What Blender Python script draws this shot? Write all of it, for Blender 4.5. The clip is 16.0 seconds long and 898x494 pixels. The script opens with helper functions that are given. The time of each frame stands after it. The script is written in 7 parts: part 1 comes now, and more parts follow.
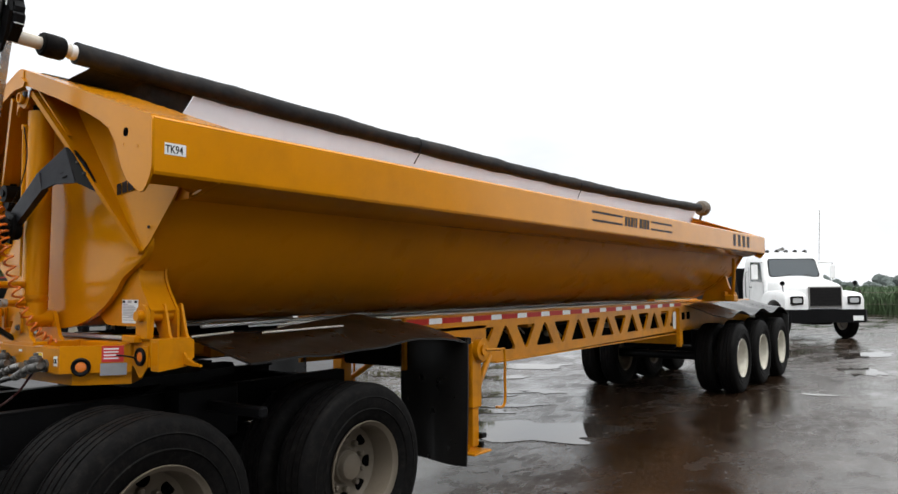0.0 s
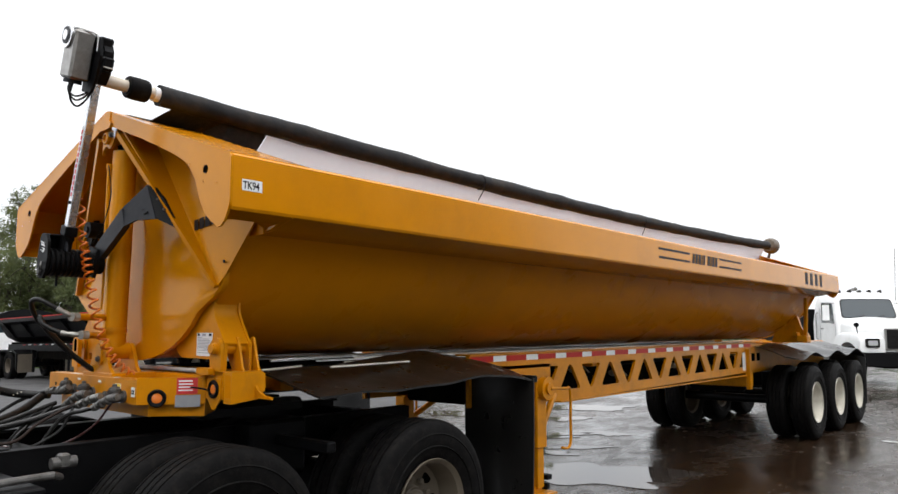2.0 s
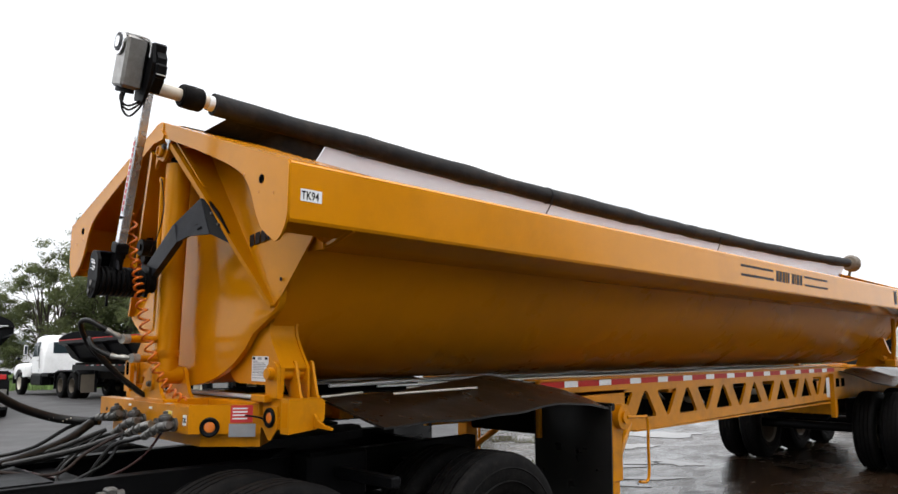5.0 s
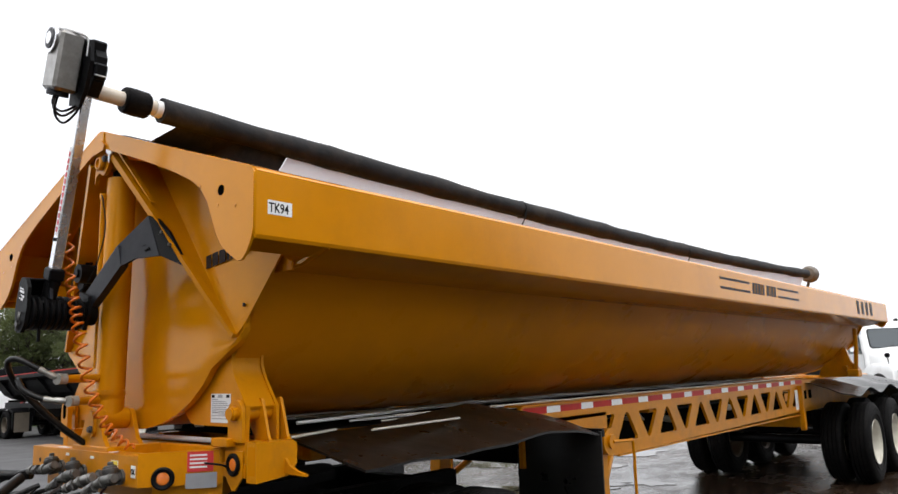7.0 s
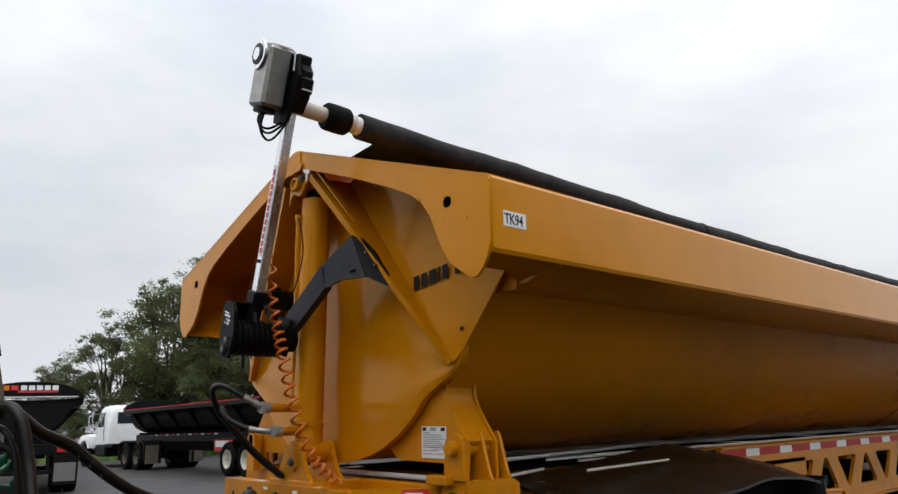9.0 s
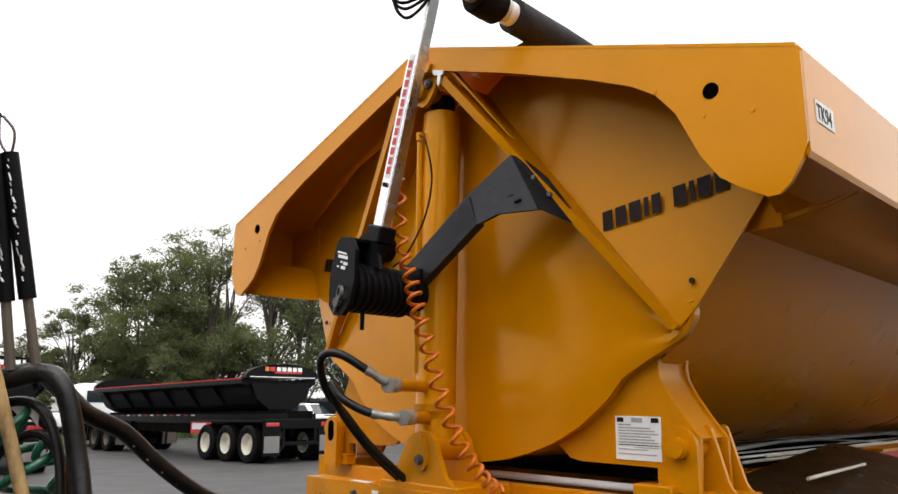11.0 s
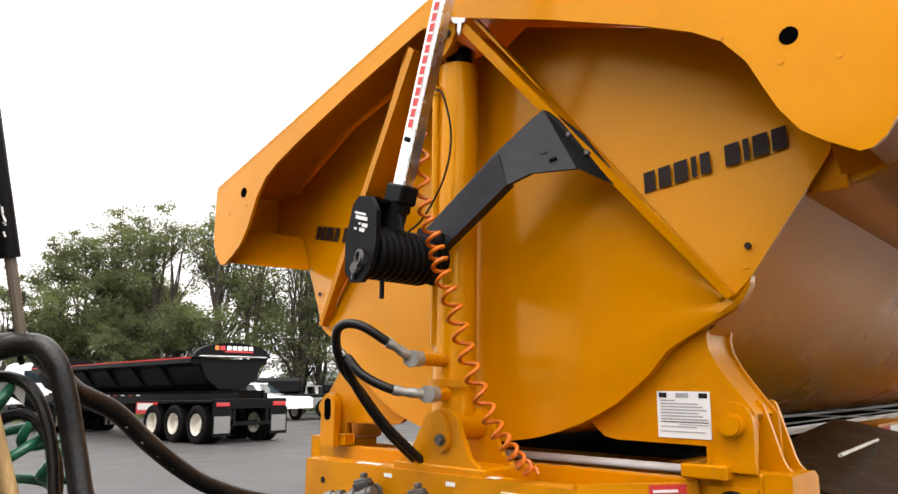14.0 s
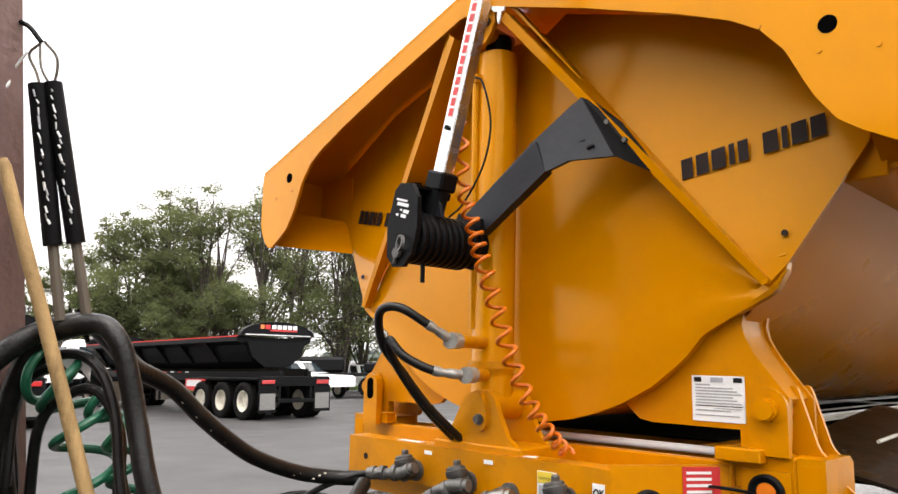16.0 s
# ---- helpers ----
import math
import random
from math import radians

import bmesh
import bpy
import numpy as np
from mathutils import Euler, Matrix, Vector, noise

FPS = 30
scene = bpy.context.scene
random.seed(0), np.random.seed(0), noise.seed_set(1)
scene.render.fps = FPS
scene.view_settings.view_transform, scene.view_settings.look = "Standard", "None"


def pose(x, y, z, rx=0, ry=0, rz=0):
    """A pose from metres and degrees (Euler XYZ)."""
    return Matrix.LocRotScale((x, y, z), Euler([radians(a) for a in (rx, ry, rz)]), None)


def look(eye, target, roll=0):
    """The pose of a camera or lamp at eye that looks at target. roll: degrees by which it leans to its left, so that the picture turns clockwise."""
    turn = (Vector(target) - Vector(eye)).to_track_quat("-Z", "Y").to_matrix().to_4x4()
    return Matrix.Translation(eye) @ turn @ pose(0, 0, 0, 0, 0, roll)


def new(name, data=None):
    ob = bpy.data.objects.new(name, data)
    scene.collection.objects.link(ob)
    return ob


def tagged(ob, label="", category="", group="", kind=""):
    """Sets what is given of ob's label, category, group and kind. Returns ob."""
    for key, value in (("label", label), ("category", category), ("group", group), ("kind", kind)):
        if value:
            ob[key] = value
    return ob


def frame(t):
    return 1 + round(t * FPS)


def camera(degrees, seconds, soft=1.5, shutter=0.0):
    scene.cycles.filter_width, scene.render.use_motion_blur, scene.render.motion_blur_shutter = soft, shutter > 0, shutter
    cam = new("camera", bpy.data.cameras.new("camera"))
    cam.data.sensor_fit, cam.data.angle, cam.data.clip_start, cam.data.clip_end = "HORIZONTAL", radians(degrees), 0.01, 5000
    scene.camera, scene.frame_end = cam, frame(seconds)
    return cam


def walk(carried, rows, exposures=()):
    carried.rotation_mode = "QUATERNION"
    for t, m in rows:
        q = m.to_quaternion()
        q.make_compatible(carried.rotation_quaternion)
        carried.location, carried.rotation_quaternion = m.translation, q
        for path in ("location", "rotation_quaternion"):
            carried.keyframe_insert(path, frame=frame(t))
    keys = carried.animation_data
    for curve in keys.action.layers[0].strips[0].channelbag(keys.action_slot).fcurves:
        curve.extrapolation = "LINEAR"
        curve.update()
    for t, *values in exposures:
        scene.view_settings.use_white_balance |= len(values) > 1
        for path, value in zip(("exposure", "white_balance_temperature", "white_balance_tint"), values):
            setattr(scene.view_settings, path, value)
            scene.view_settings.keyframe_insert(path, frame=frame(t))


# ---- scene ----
cam = camera(62.56, 16.0, soft=1.5)
# seconds, eye x y z, yaw to the left of +y, pitch up, roll
PATH = [
    (0, 4.306, -1.861, 1.622, 36.24, 3.13, -0.43),
    (0.5, 4.283, -1.871, 1.628, 37.39, 5.37, -0.34),
    (1, 4.257, -1.883, 1.602, 39.38, 6.13, 0.04),
    (1.5, 4.250, -1.894, 1.593, 40.14, 6.40, -0.11),
    (2, 4.246, -1.893, 1.601, 40.59, 6.18, 0.02),
    (2.5, 4.239, -1.886, 1.600, 41.01, 6.26, -0.10),
    (3, 4.227, -1.869, 1.602, 41.09, 6.38, -0.65),
    (3.5, 4.224, -1.844, 1.601, 41.32, 6.46, -0.40),
    (4, 4.203, -1.816, 1.563, 42.80, 6.94, 0.54),
    (4.2, 4.166, -1.805, 1.576, 44.19, 6.78, 0.72),
    (6.3, 3.593, -1.535, 1.622, 44.36, 8.88, -0.51),
    (6.5, 3.573, -1.531, 1.622, 44.62, 8.81, -0.53),
    (7, 3.558, -1.548, 1.643, 40.54, 9.42, -1.78),
    (7.5, 3.531, -1.582, 1.674, 38.94, 12.42, -2.94),
    (8, 3.491, -1.604, 1.671, 39.56, 12.37, -2.98),
    (8.5, 3.310, -1.656, 1.679, 43.01, 12.60, -2.56),
    (9, 2.979, -1.685, 1.626, 48.31, 12.57, -0.93),
    (9.5, 2.579, -1.653, 1.664, 50.41, 12.91, 0.64),
    (9.7, 2.473, -1.665, 1.655, 51.23, 11.91, 0.65),
    (11.8, 1.613, -1.614, 1.611, 42.66, 12.38, 0.27),
    (12, 1.585, -1.628, 1.612, 42.17, 12.50, 0.03),
    (12.5, 1.572, -1.637, 1.629, 40.66, 12.36, -0.41),
    (13, 1.554, -1.645, 1.609, 41.24, 10.29, 1.33),
    (13.5, 1.552, -1.649, 1.612, 41.71, 8.35, 0.90),
    (14, 1.549, -1.648, 1.600, 41.97, 10.11, 0.31),
    (14.5, 1.564, -1.654, 1.607, 43.73, 10.18, -0.45),
    (15, 1.573, -1.693, 1.605, 46.31, 9.62, 1.20),
    (15.5, 1.588, -1.697, 1.603, 45.77, 9.10, 1.33),
    (16, 1.595, -1.688, 1.603, 45.20, 8.61, 1.02),
]


def gaze(x, y, z, yaw, pitch, roll):
    a, b = radians(yaw), radians(pitch)
    way = Vector((-math.sin(a) * math.cos(b), math.cos(a) * math.cos(b), math.sin(b)))
    return look((x, y, z), Vector((x, y, z)) + way, roll)


walk(cam, [(t, gaze(*p)) for t, *p in PATH],
     exposures=[(0.0, 0.0, 6500, 8), (1.0, 0.1, 6500, 9), (4.0, 0.1, 6500, 9), (6.5, 0.2, 6500, 10), (7.2, 0.1, 6500, 10), (7.5, 0.0, 6500, 10), (8.0, -0.35, 6400, 9), (8.6, -0.45, 6400, 9), (9.7, -0.45, 6400, 9),
                (11.8, 0.55, 7000, 12), (13.3, 0.52, 7000, 12), (14.2, 0.85, 6950, 12), (16.0, 0.85, 6950, 12)])

# ---------------------------------------------------------------- world and light
world = bpy.data.worlds.new("overcast_sky")
scene.world = world
world.use_nodes = True
wt = world.node_tree
wt.nodes.clear()


def wn(kind, **kw):
    n = wt.nodes.new(kind)
    for k, v in kw.items():
        if k == "sky":
            n.sky_type, n.sun_disc = "NISHITA", False
            n.sun_elevation, n.sun_rotation = radians(72), radians(125)
            n.air_density, n.dust_density = 1.0, 3.0
    return n


sky = wn("ShaderNodeTexSky", sky=1)
SUNWARD = Vector((0.24, -0.17, 0.955)).normalized()
wcoord = wn("ShaderNodeTexCoord")
wmap = wn("ShaderNodeMapping")
wmap.inputs["Scale"].default_value = (1.0, 1.0, 2.6)
wnoise = wn("ShaderNodeTexNoise")
wnoise.inputs["Scale"].default_value, wnoise.inputs["Detail"].default_value, wnoise.inputs["Roughness"].default_value = 1.7, 6.0, 0.55
wramp = wn("ShaderNodeValToRGB")
wramp.color_ramp.elements[0].position, wramp.color_ramp.elements[0].color = 0.34, (9.3, 9.8, 10.8, 1)
wramp.color_ramp.elements[1].position, wramp.color_ramp.elements[1].color = 0.62, (12.6, 12.6, 12.7, 1)
# cloud cover brightens smoothly towards the hidden sun
wdot = wn("ShaderNodeVectorMath")
wdot.operation = "DOT_PRODUCT"
wdot.inputs[1].default_value = SUNWARD
wglow = wn("ShaderNodeMapRange")
for key, value in (("From Min", -0.1), ("From Max", 1.0), ("To Min", 0.95), ("To Max", 2.75)):
    wglow.inputs[key].default_value = value
wscale = wn("ShaderNodeVectorMath")
wscale.operation = "SCALE"
wsplit = wn("ShaderNodeSeparateXYZ")
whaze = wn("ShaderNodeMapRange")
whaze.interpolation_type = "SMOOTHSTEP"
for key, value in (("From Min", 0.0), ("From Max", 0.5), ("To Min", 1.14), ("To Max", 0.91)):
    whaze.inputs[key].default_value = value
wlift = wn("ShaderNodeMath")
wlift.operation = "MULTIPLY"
wmix = wn("ShaderNodeMix")
wmix.data_type = "RGBA"
wmix.inputs["Factor"].default_value = 0.94
wbg = wn("ShaderNodeBackground")
wbg.inputs["Strength"].default_value = 0.09
wout = wn("ShaderNodeOutputWorld")
wt.links.new(wcoord.outputs["Generated"], wmap.inputs["Vector"])
wt.links.new(wcoord.outputs["Generated"], wdot.inputs[0])
wt.links.new(wdot.outputs["Value"], wglow.inputs["Value"])
wt.links.new(wmap.outputs["Vector"], wnoise.inputs["Vector"])
wt.links.new(wnoise.outputs["Fac"], wramp.inputs["Fac"])
wt.links.new(wramp.outputs["Color"], wscale.inputs[0])
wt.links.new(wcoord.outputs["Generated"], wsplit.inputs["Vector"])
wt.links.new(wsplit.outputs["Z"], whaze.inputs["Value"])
wt.links.new(wglow.outputs["Result"], wlift.inputs[0])
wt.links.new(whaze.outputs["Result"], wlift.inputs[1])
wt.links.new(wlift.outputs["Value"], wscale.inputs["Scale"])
wt.links.new(sky.outputs["Color"], wmix.inputs["A"])
wt.links.new(wscale.outputs["Vector"], wmix.inputs["B"])
wt.links.new(wmix.outputs["Result"], wbg.inputs["Color"])
wt.links.new(wbg.outputs["Background"], wout.inputs["Surface"])

sun = new("sun", bpy.data.lights.new("sun", "SUN"))
sun.data.energy, sun.data.angle, sun.data.color = 1.1, radians(30), (1.0, 0.96, 0.9)
sun.matrix_world = look(SUNWARD * 20, (0, 0, 0))

# ---------------------------------------------------------------- materials


def material(name, base, rough=0.5, metal=0.0, var=0.15, scale=6.0, bump=0.0, bump_scale=60.0, dirt=None, dirt_amount=0.3,
             dirt_scale=2.5, coat=0.0, rough_var=0.1, streak=False, spread=0.0, spec=0.5, gloss=(1, 1, 1)):
    """A paint, rubber or metal: two scales of colour change, stains, roughness change and fine relief."""
    m = bpy.data.materials.new(name)
    m.use_nodes = True
    t = m.node_tree
    b = t.nodes["Principled BSDF"]
    L = t.links.new
    co = t.nodes.new("ShaderNodeTexCoord")
    mp = t.nodes.new("ShaderNodeMapping")
    if streak:
        mp.inputs["Scale"].default_value = (1, 1, 0.18)
    L(co.outputs["Object"], mp.inputs["Vector"])
    n1 = t.nodes.new("ShaderNodeTexNoise")
    n1.inputs["Scale"].default_value, n1.inputs["Detail"].default_value, n1.inputs["Roughness"].default_value = scale, 8, 0.65
    L(mp.outputs["Vector"], n1.inputs["Vector"])
    dark = [c * (1 - var) for c in base]
    lite = [min(1, c * (1 + var)) for c in base]
    r1 = t.nodes.new("ShaderNodeValToRGB")
    r1.color_ramp.elements[0].position, r1.color_ramp.elements[0].color = 0.3, (*dark, 1)
    r1.color_ramp.elements[1].position, r1.color_ramp.elements[1].color = 0.7, (*lite, 1)
    L(n1.outputs["Fac"], r1.inputs["Fac"])
    colour = r1.outputs["Color"]
    if spread:
        info = t.nodes.new("ShaderNodeObjectInfo")
        hsv = t.nodes.new("ShaderNodeHueSaturation")
        mr = t.nodes.new("ShaderNodeMapRange")
        mr.inputs["To Min"].default_value, mr.inputs["To Max"].default_value = 1 - spread, 1 + spread
        L(info.outputs["Random"], mr.inputs["Value"])
        L(mr.outputs["Result"], hsv.inputs["Value"])
        L(colour, hsv.inputs["Color"])
        colour = hsv.outputs["Color"]
    if dirt:
        n2 = t.nodes.new("ShaderNodeTexNoise")
        n2.inputs["Scale"].default_value, n2.inputs["Detail"].default_value, n2.inputs["Roughness"].default_value = dirt_scale, 10, 0.7
        L(mp.outputs["Vector"], n2.inputs["Vector"])
        r2 = t.nodes.new("ShaderNodeMapRange")
        r2.inputs["From Min"].default_value, r2.inputs["From Max"].default_value = 0.48, 0.75
        r2.inputs["To Min"].default_value, r2.inputs["To Max"].default_value = 0.0, dirt_amount
        L(n2.outputs["Fac"], r2.inputs["Value"])
        mx = t.nodes.new("ShaderNodeMix")
        mx.data_type = "RGBA"
        L(r2.outputs["Result"], mx.inputs["Factor"])
        L(colour, mx.inputs["A"])
        mx.inputs["B"].default_value = (*dirt, 1)
        colour = mx.outputs["Result"]
    L(colour, b.inputs["Base Color"])
    rr = t.nodes.new("ShaderNodeMapRange")
    rr.inputs["To Min"].default_value, rr.inputs["To Max"].default_value = max(0.02, rough - rough_var), min(1, rough + rough_var)
    n3 = t.nodes.new("ShaderNodeTexNoise")
    n3.inputs["Scale"].default_value, n3.inputs["Detail"].default_value = scale * 2.3, 6
    L(mp.outputs["Vector"], n3.inputs["Vector"])
    L(n3.outputs["Fac"], rr.inputs["Value"])
    L(rr.outputs["Result"], b.inputs["Roughness"])
    b.inputs["Metallic"].default_value = metal
    b.inputs["Specular IOR Level"].default_value = spec
    b.inputs["Specular Tint"].default_value = (*gloss, 1)
    b.inputs["Coat Weight"].default_value = coat
    b.inputs["Coat Roughness"].default_value = 0.08
    if bump:
        n4 = t.nodes.new("ShaderNodeTexNoise")
        n4.inputs["Scale"].default_value, n4.inputs["Detail"].default_value = bump_scale, 5
        L(co.outputs["Object"], n4.inputs["Vector"])
        bp = t.nodes.new("ShaderNodeBump")
        bp.inputs["Strength"].default_value, bp.inputs["Distance"].default_value = bump, 0.01
        L(n4.outputs["Fac"], bp.inputs["Height"])
        L(bp.outputs["Normal"], b.inputs["Normal"])
    return m


def glass(name, colour=(0.02, 0.03, 0.035)):
    m = bpy.data.materials.new(name)
    m.use_nodes = True
    b = m.node_tree.nodes["Principled BSDF"]
    b.inputs["Base Color"].default_value = (*colour, 1)
    b.inputs["Roughness"].default_value = 0.04
    b.inputs["Coat Weight"].default_value = 0.6
    return m


YELLOW = material("yellow_enamel", (0.56, 0.207, 0.001), 0.17, var=0.05, scale=3.0, spec=0.45, gloss=(1.0, 0.66, 0.22), dirt=(0.20, 0.085, 0.012), dirt_amount=0.25, dirt_scale=1.6, bump=0.05, bump_scale=4, rough_var=0.07)
# the broad brown patches stand for stains and also for smudged reflections
YELLOW_TUB = material("yellow_tub_paint", (0.58, 0.203, 0.001), 0.29, var=0.06, scale=1.2, spec=0.1, gloss=(1.0, 0.62, 0.2), dirt=(0.19, 0.075, 0.012), dirt_amount=0.5, dirt_scale=0.6, bump=0.05, bump_scale=2, rough_var=0.1)
YELLOW_FRAME = material("yellow_frame_paint", (0.55, 0.200, 0.001), 0.33, var=0.1, scale=5.0, spec=0.45, gloss=(1.0, 0.66, 0.22), dirt=(0.10, 0.055, 0.02), dirt_amount=0.55, dirt_scale=3.0, bump=0.08, bump_scale=20)
BLACK = material("black_paint", (0.0035, 0.0035, 0.004), 0.45, var=0.25, scale=6, dirt=(0.009, 0.008, 0.007), dirt_amount=0.3, bump=0.08, bump_scale=30, spec=0.10)
STEELBLACK = material("charcoal_painted_steel", (0.011, 0.012, 0.016), 0.5, var=0.2, scale=9, dirt=(0.035, 0.033, 0.032), dirt_amount=0.3, dirt_scale=12, bump=0.08, bump_scale=40, spec=0.28)
RUBBER = material("black_rubber", (0.0042, 0.004, 0.004), 0.65, var=0.3, scale=9, dirt=(0.026, 0.022, 0.019), dirt_amount=0.45, dirt_scale=22, bump=0.2, bump_scale=70, spec=0.06)
WETRUBBER = material("wet_rubber_sheet", (0.008, 0.0075, 0.0072), 0.30, var=0.3, scale=4, dirt=(0.018, 0.015, 0.012), dirt_amount=0.5, dirt_scale=2.5, bump=0.3, bump_scale=9, spec=0.35)
HOSE = material("hose_rubber", (0.0075, 0.0070, 0.0066), 0.36, spec=0.3, var=0.3, scale=12, dirt=(0.030, 0.028, 0.026), dirt_amount=0.5, dirt_scale=20, bump=0.2, bump_scale=120)
TARP = material("black_tarp_cloth", (0.011, 0.011, 0.012), 0.7, var=0.35, scale=5, dirt=(0.07, 0.055, 0.04), dirt_amount=0.45, dirt_scale=3, bump=0.5, bump_scale=22, spec=0.2)
TARPGREY = material("grey_tarp_vinyl", (0.62, 0.62, 0.64), 0.5, var=0.08, scale=3, dirt=(0.2, 0.2, 0.2), dirt_amount=0.3, bump=0.2, bump_scale=8)
_t = TARPGREY.node_tree
_b, _o = _t.nodes["Principled BSDF"], _t.nodes["Material Output"]
_lit, _mix = _t.nodes.new("ShaderNodeBsdfTranslucent"), _t.nodes.new("ShaderNodeMixShader")
_lit.inputs["Color"].default_value = (0.93, 0.93, 0.95, 1)          # thin vinyl lets daylight through
_mix.inputs["Fac"].default_value = 0.58
_t.links.new(_b.outputs["BSDF"], _mix.inputs[1])
_t.links.new(_lit.outputs["BSDF"], _mix.inputs[2])
_t.links.new(_mix.outputs["Shader"], _o.inputs["Surface"])
ALU = material("polished_aluminium", (0.75, 0.75, 0.76), 0.25, metal=1.0, var=0.08, scale=10, rough_var=0.12, bump=0.05, bump_scale=70)
CASTGREY = material("weathered_cast_metal", (0.105, 0.10, 0.095), 0.5, metal=0.5, var=0.3, scale=30, dirt=(0.04, 0.036, 0.032), dirt_amount=0.6, dirt_scale=20, bump=0.3, bump_scale=90)
CHROME = material("zinc_fitting", (0.30, 0.29, 0.275), 0.34, metal=1.0, var=0.15, scale=25, dirt=(0.15, 0.13, 0.11), dirt_amount=0.5, dirt_scale=18)
WHITE = material("white_paint", (0.78, 0.78, 0.77), 0.35, var=0.05, scale=4, dirt=(0.45, 0.42, 0.38), dirt_amount=0.35, dirt_scale=3, coat=0.3)
PIPE = material("bare_pipe", (0.55, 0.49, 0.40), 0.4, var=0.15, scale=12, dirt=(0.3, 0.22, 0.14), dirt_amount=0.5, dirt_scale=10)
RIM = material("cream_wheel_paint", (0.56, 0.53, 0.45), 0.45, var=0.08, scale=8, dirt=(0.25, 0.2, 0.15), dirt_amount=0.5, dirt_scale=5)
RIMOLD = material("dirty_wheel_paint", (0.115, 0.092, 0.066), 0.55, var=0.2, scale=8, dirt=(0.06, 0.05, 0.04), dirt_amount=0.7, dirt_scale=4, bump=0.1)
ORANGE = material("orange_coil_plastic", (0.52, 0.115, 0.004), 0.32, var=0.1, scale=30, spec=0.35)
MAROON = material("dark_maroon_paint", (0.045, 0.012, 0.012), 0.3, var=0.1, scale=3, coat=0.3, dirt=(0.05, 0.04, 0.035), dirt_amount=0.4)
ZINC = material("dull_zinc", (0.15, 0.145, 0.135), 0.36, metal=0.5, var=0.25, scale=30, dirt=(0.06, 0.055, 0.048), dirt_amount=0.6, dirt_scale=25)
BRIGHTZINC = material("bright_zinc", (0.40, 0.39, 0.36), 0.34, metal=0.55, var=0.2, scale=30, dirt=(0.15, 0.14, 0.12), dirt_amount=0.5, dirt_scale=25)
GREEN = material("green_coil_plastic", (0.008, 0.11, 0.055), 0.4, var=0.2, scale=20, coat=0.2)
RED = material("red_decal", (0.55, 0.025, 0.025), 0.4, var=0.1, scale=12)
REDTAPE = material("red_reflective_tape", (0.42, 0.012, 0.006), 0.4, var=0.12, scale=20, spec=0.2)
WHITETAPE = material("white_reflective_tape", (0.75, 0.75, 0.74), 0.3, var=0.06, scale=20)
PAPER = material("white_decal", (0.74, 0.74, 0.73), 0.45, var=0.04, scale=20)
# grimy black; also colours the block that stands for shade inside the chassis
DULLBLACK = material("dull_black_grime_and_shade", (0.006, 0.0055, 0.005), 0.9, var=0.3, scale=6, dirt=(0.02, 0.016, 0.012), dirt_amount=0.4, spec=0.0)
INK = material("black_decal_ink", (0.010, 0.009, 0.009), 0.6, var=0.2, scale=20, spec=0.15)
VOID = material("dark_hollow", (0.002, 0.002, 0.002), 0.9, var=0.2, scale=20, spec=0.0)
GREYINK = material("grey_print", (0.33, 0.33, 0.34), 0.5, var=0.1, scale=40)
BROWNINK = material("brown_logo_film", (0.022, 0.013, 0.010), 0.5, var=0.15, scale=15, spec=0.15)
AMBER = material("amber_lens", (0.70, 0.17, 0.012), 0.2, var=0.1, scale=30, coat=0.5)
REDLENS = material("red_lens", (0.4, 0.02, 0.02), 0.2, var=0.1, scale=30, coat=0.5)
WOOD = material("weathered_ash_wood", (0.42, 0.27, 0.12), 0.65, var=0.3, scale=10, dirt=(0.055, 0.032, 0.018), dirt_amount=0.85, dirt_scale=16, bump=0.4, bump_scale=60, streak=True, spec=0.2)
POST = material("red_brown_board", (0.185, 0.115, 0.10), 0.7, var=0.25, scale=10, dirt=(0.22, 0.15, 0.12), dirt_amount=0.4, dirt_scale=6, bump=0.3, bump_scale=50, streak=True)
GLASS = glass("dark_window_glass")
LAMPGLASS = glass("headlight_glass", (0.35, 0.36, 0.36))
BARK = material("bark", (0.045, 0.034, 0.026), 0.9, var=0.3, scale=8, bump=0.6, bump_scale=14)
LEAF = material("leaf_green", (0.078, 0.097, 0.036), 0.75, var=0.4, scale=0.5, spread=0.25)
_t = LEAF.node_tree
_b, _o = _t.nodes["Principled BSDF"], _t.nodes["Material Output"]
_lit, _mix = _t.nodes.new("ShaderNodeBsdfTranslucent"), _t.nodes.new("ShaderNodeMixShader")
_lit.inputs["Color"].default_value = (0.17, 0.19, 0.06, 1)
_mix.inputs["Fac"].default_value = 0.4
_t.links.new(_b.outputs["BSDF"], _mix.inputs[1])
_t.links.new(_lit.outputs["BSDF"], _mix.inputs[2])
_t.links.new(_mix.outputs["Shader"], _o.inputs["Surface"])
CROP = material("crop_green", (0.042, 0.075, 0.026), 0.7, var=0.3, scale=1.5)
GRASS = material("grass_green", (0.10, 0.16, 0.04), 0.8, var=0.3, scale=0.8)
# distance haze is mixed into this pale grey-green
FARWOOD = material("hazed_far_wood_green", (0.105, 0.125, 0.115), 0.9, var=0.2, scale=0.05)
SHEDROOF = material("pale_metal_roof", (0.62, 0.63, 0.65), 0.5, var=0.06, scale=2)


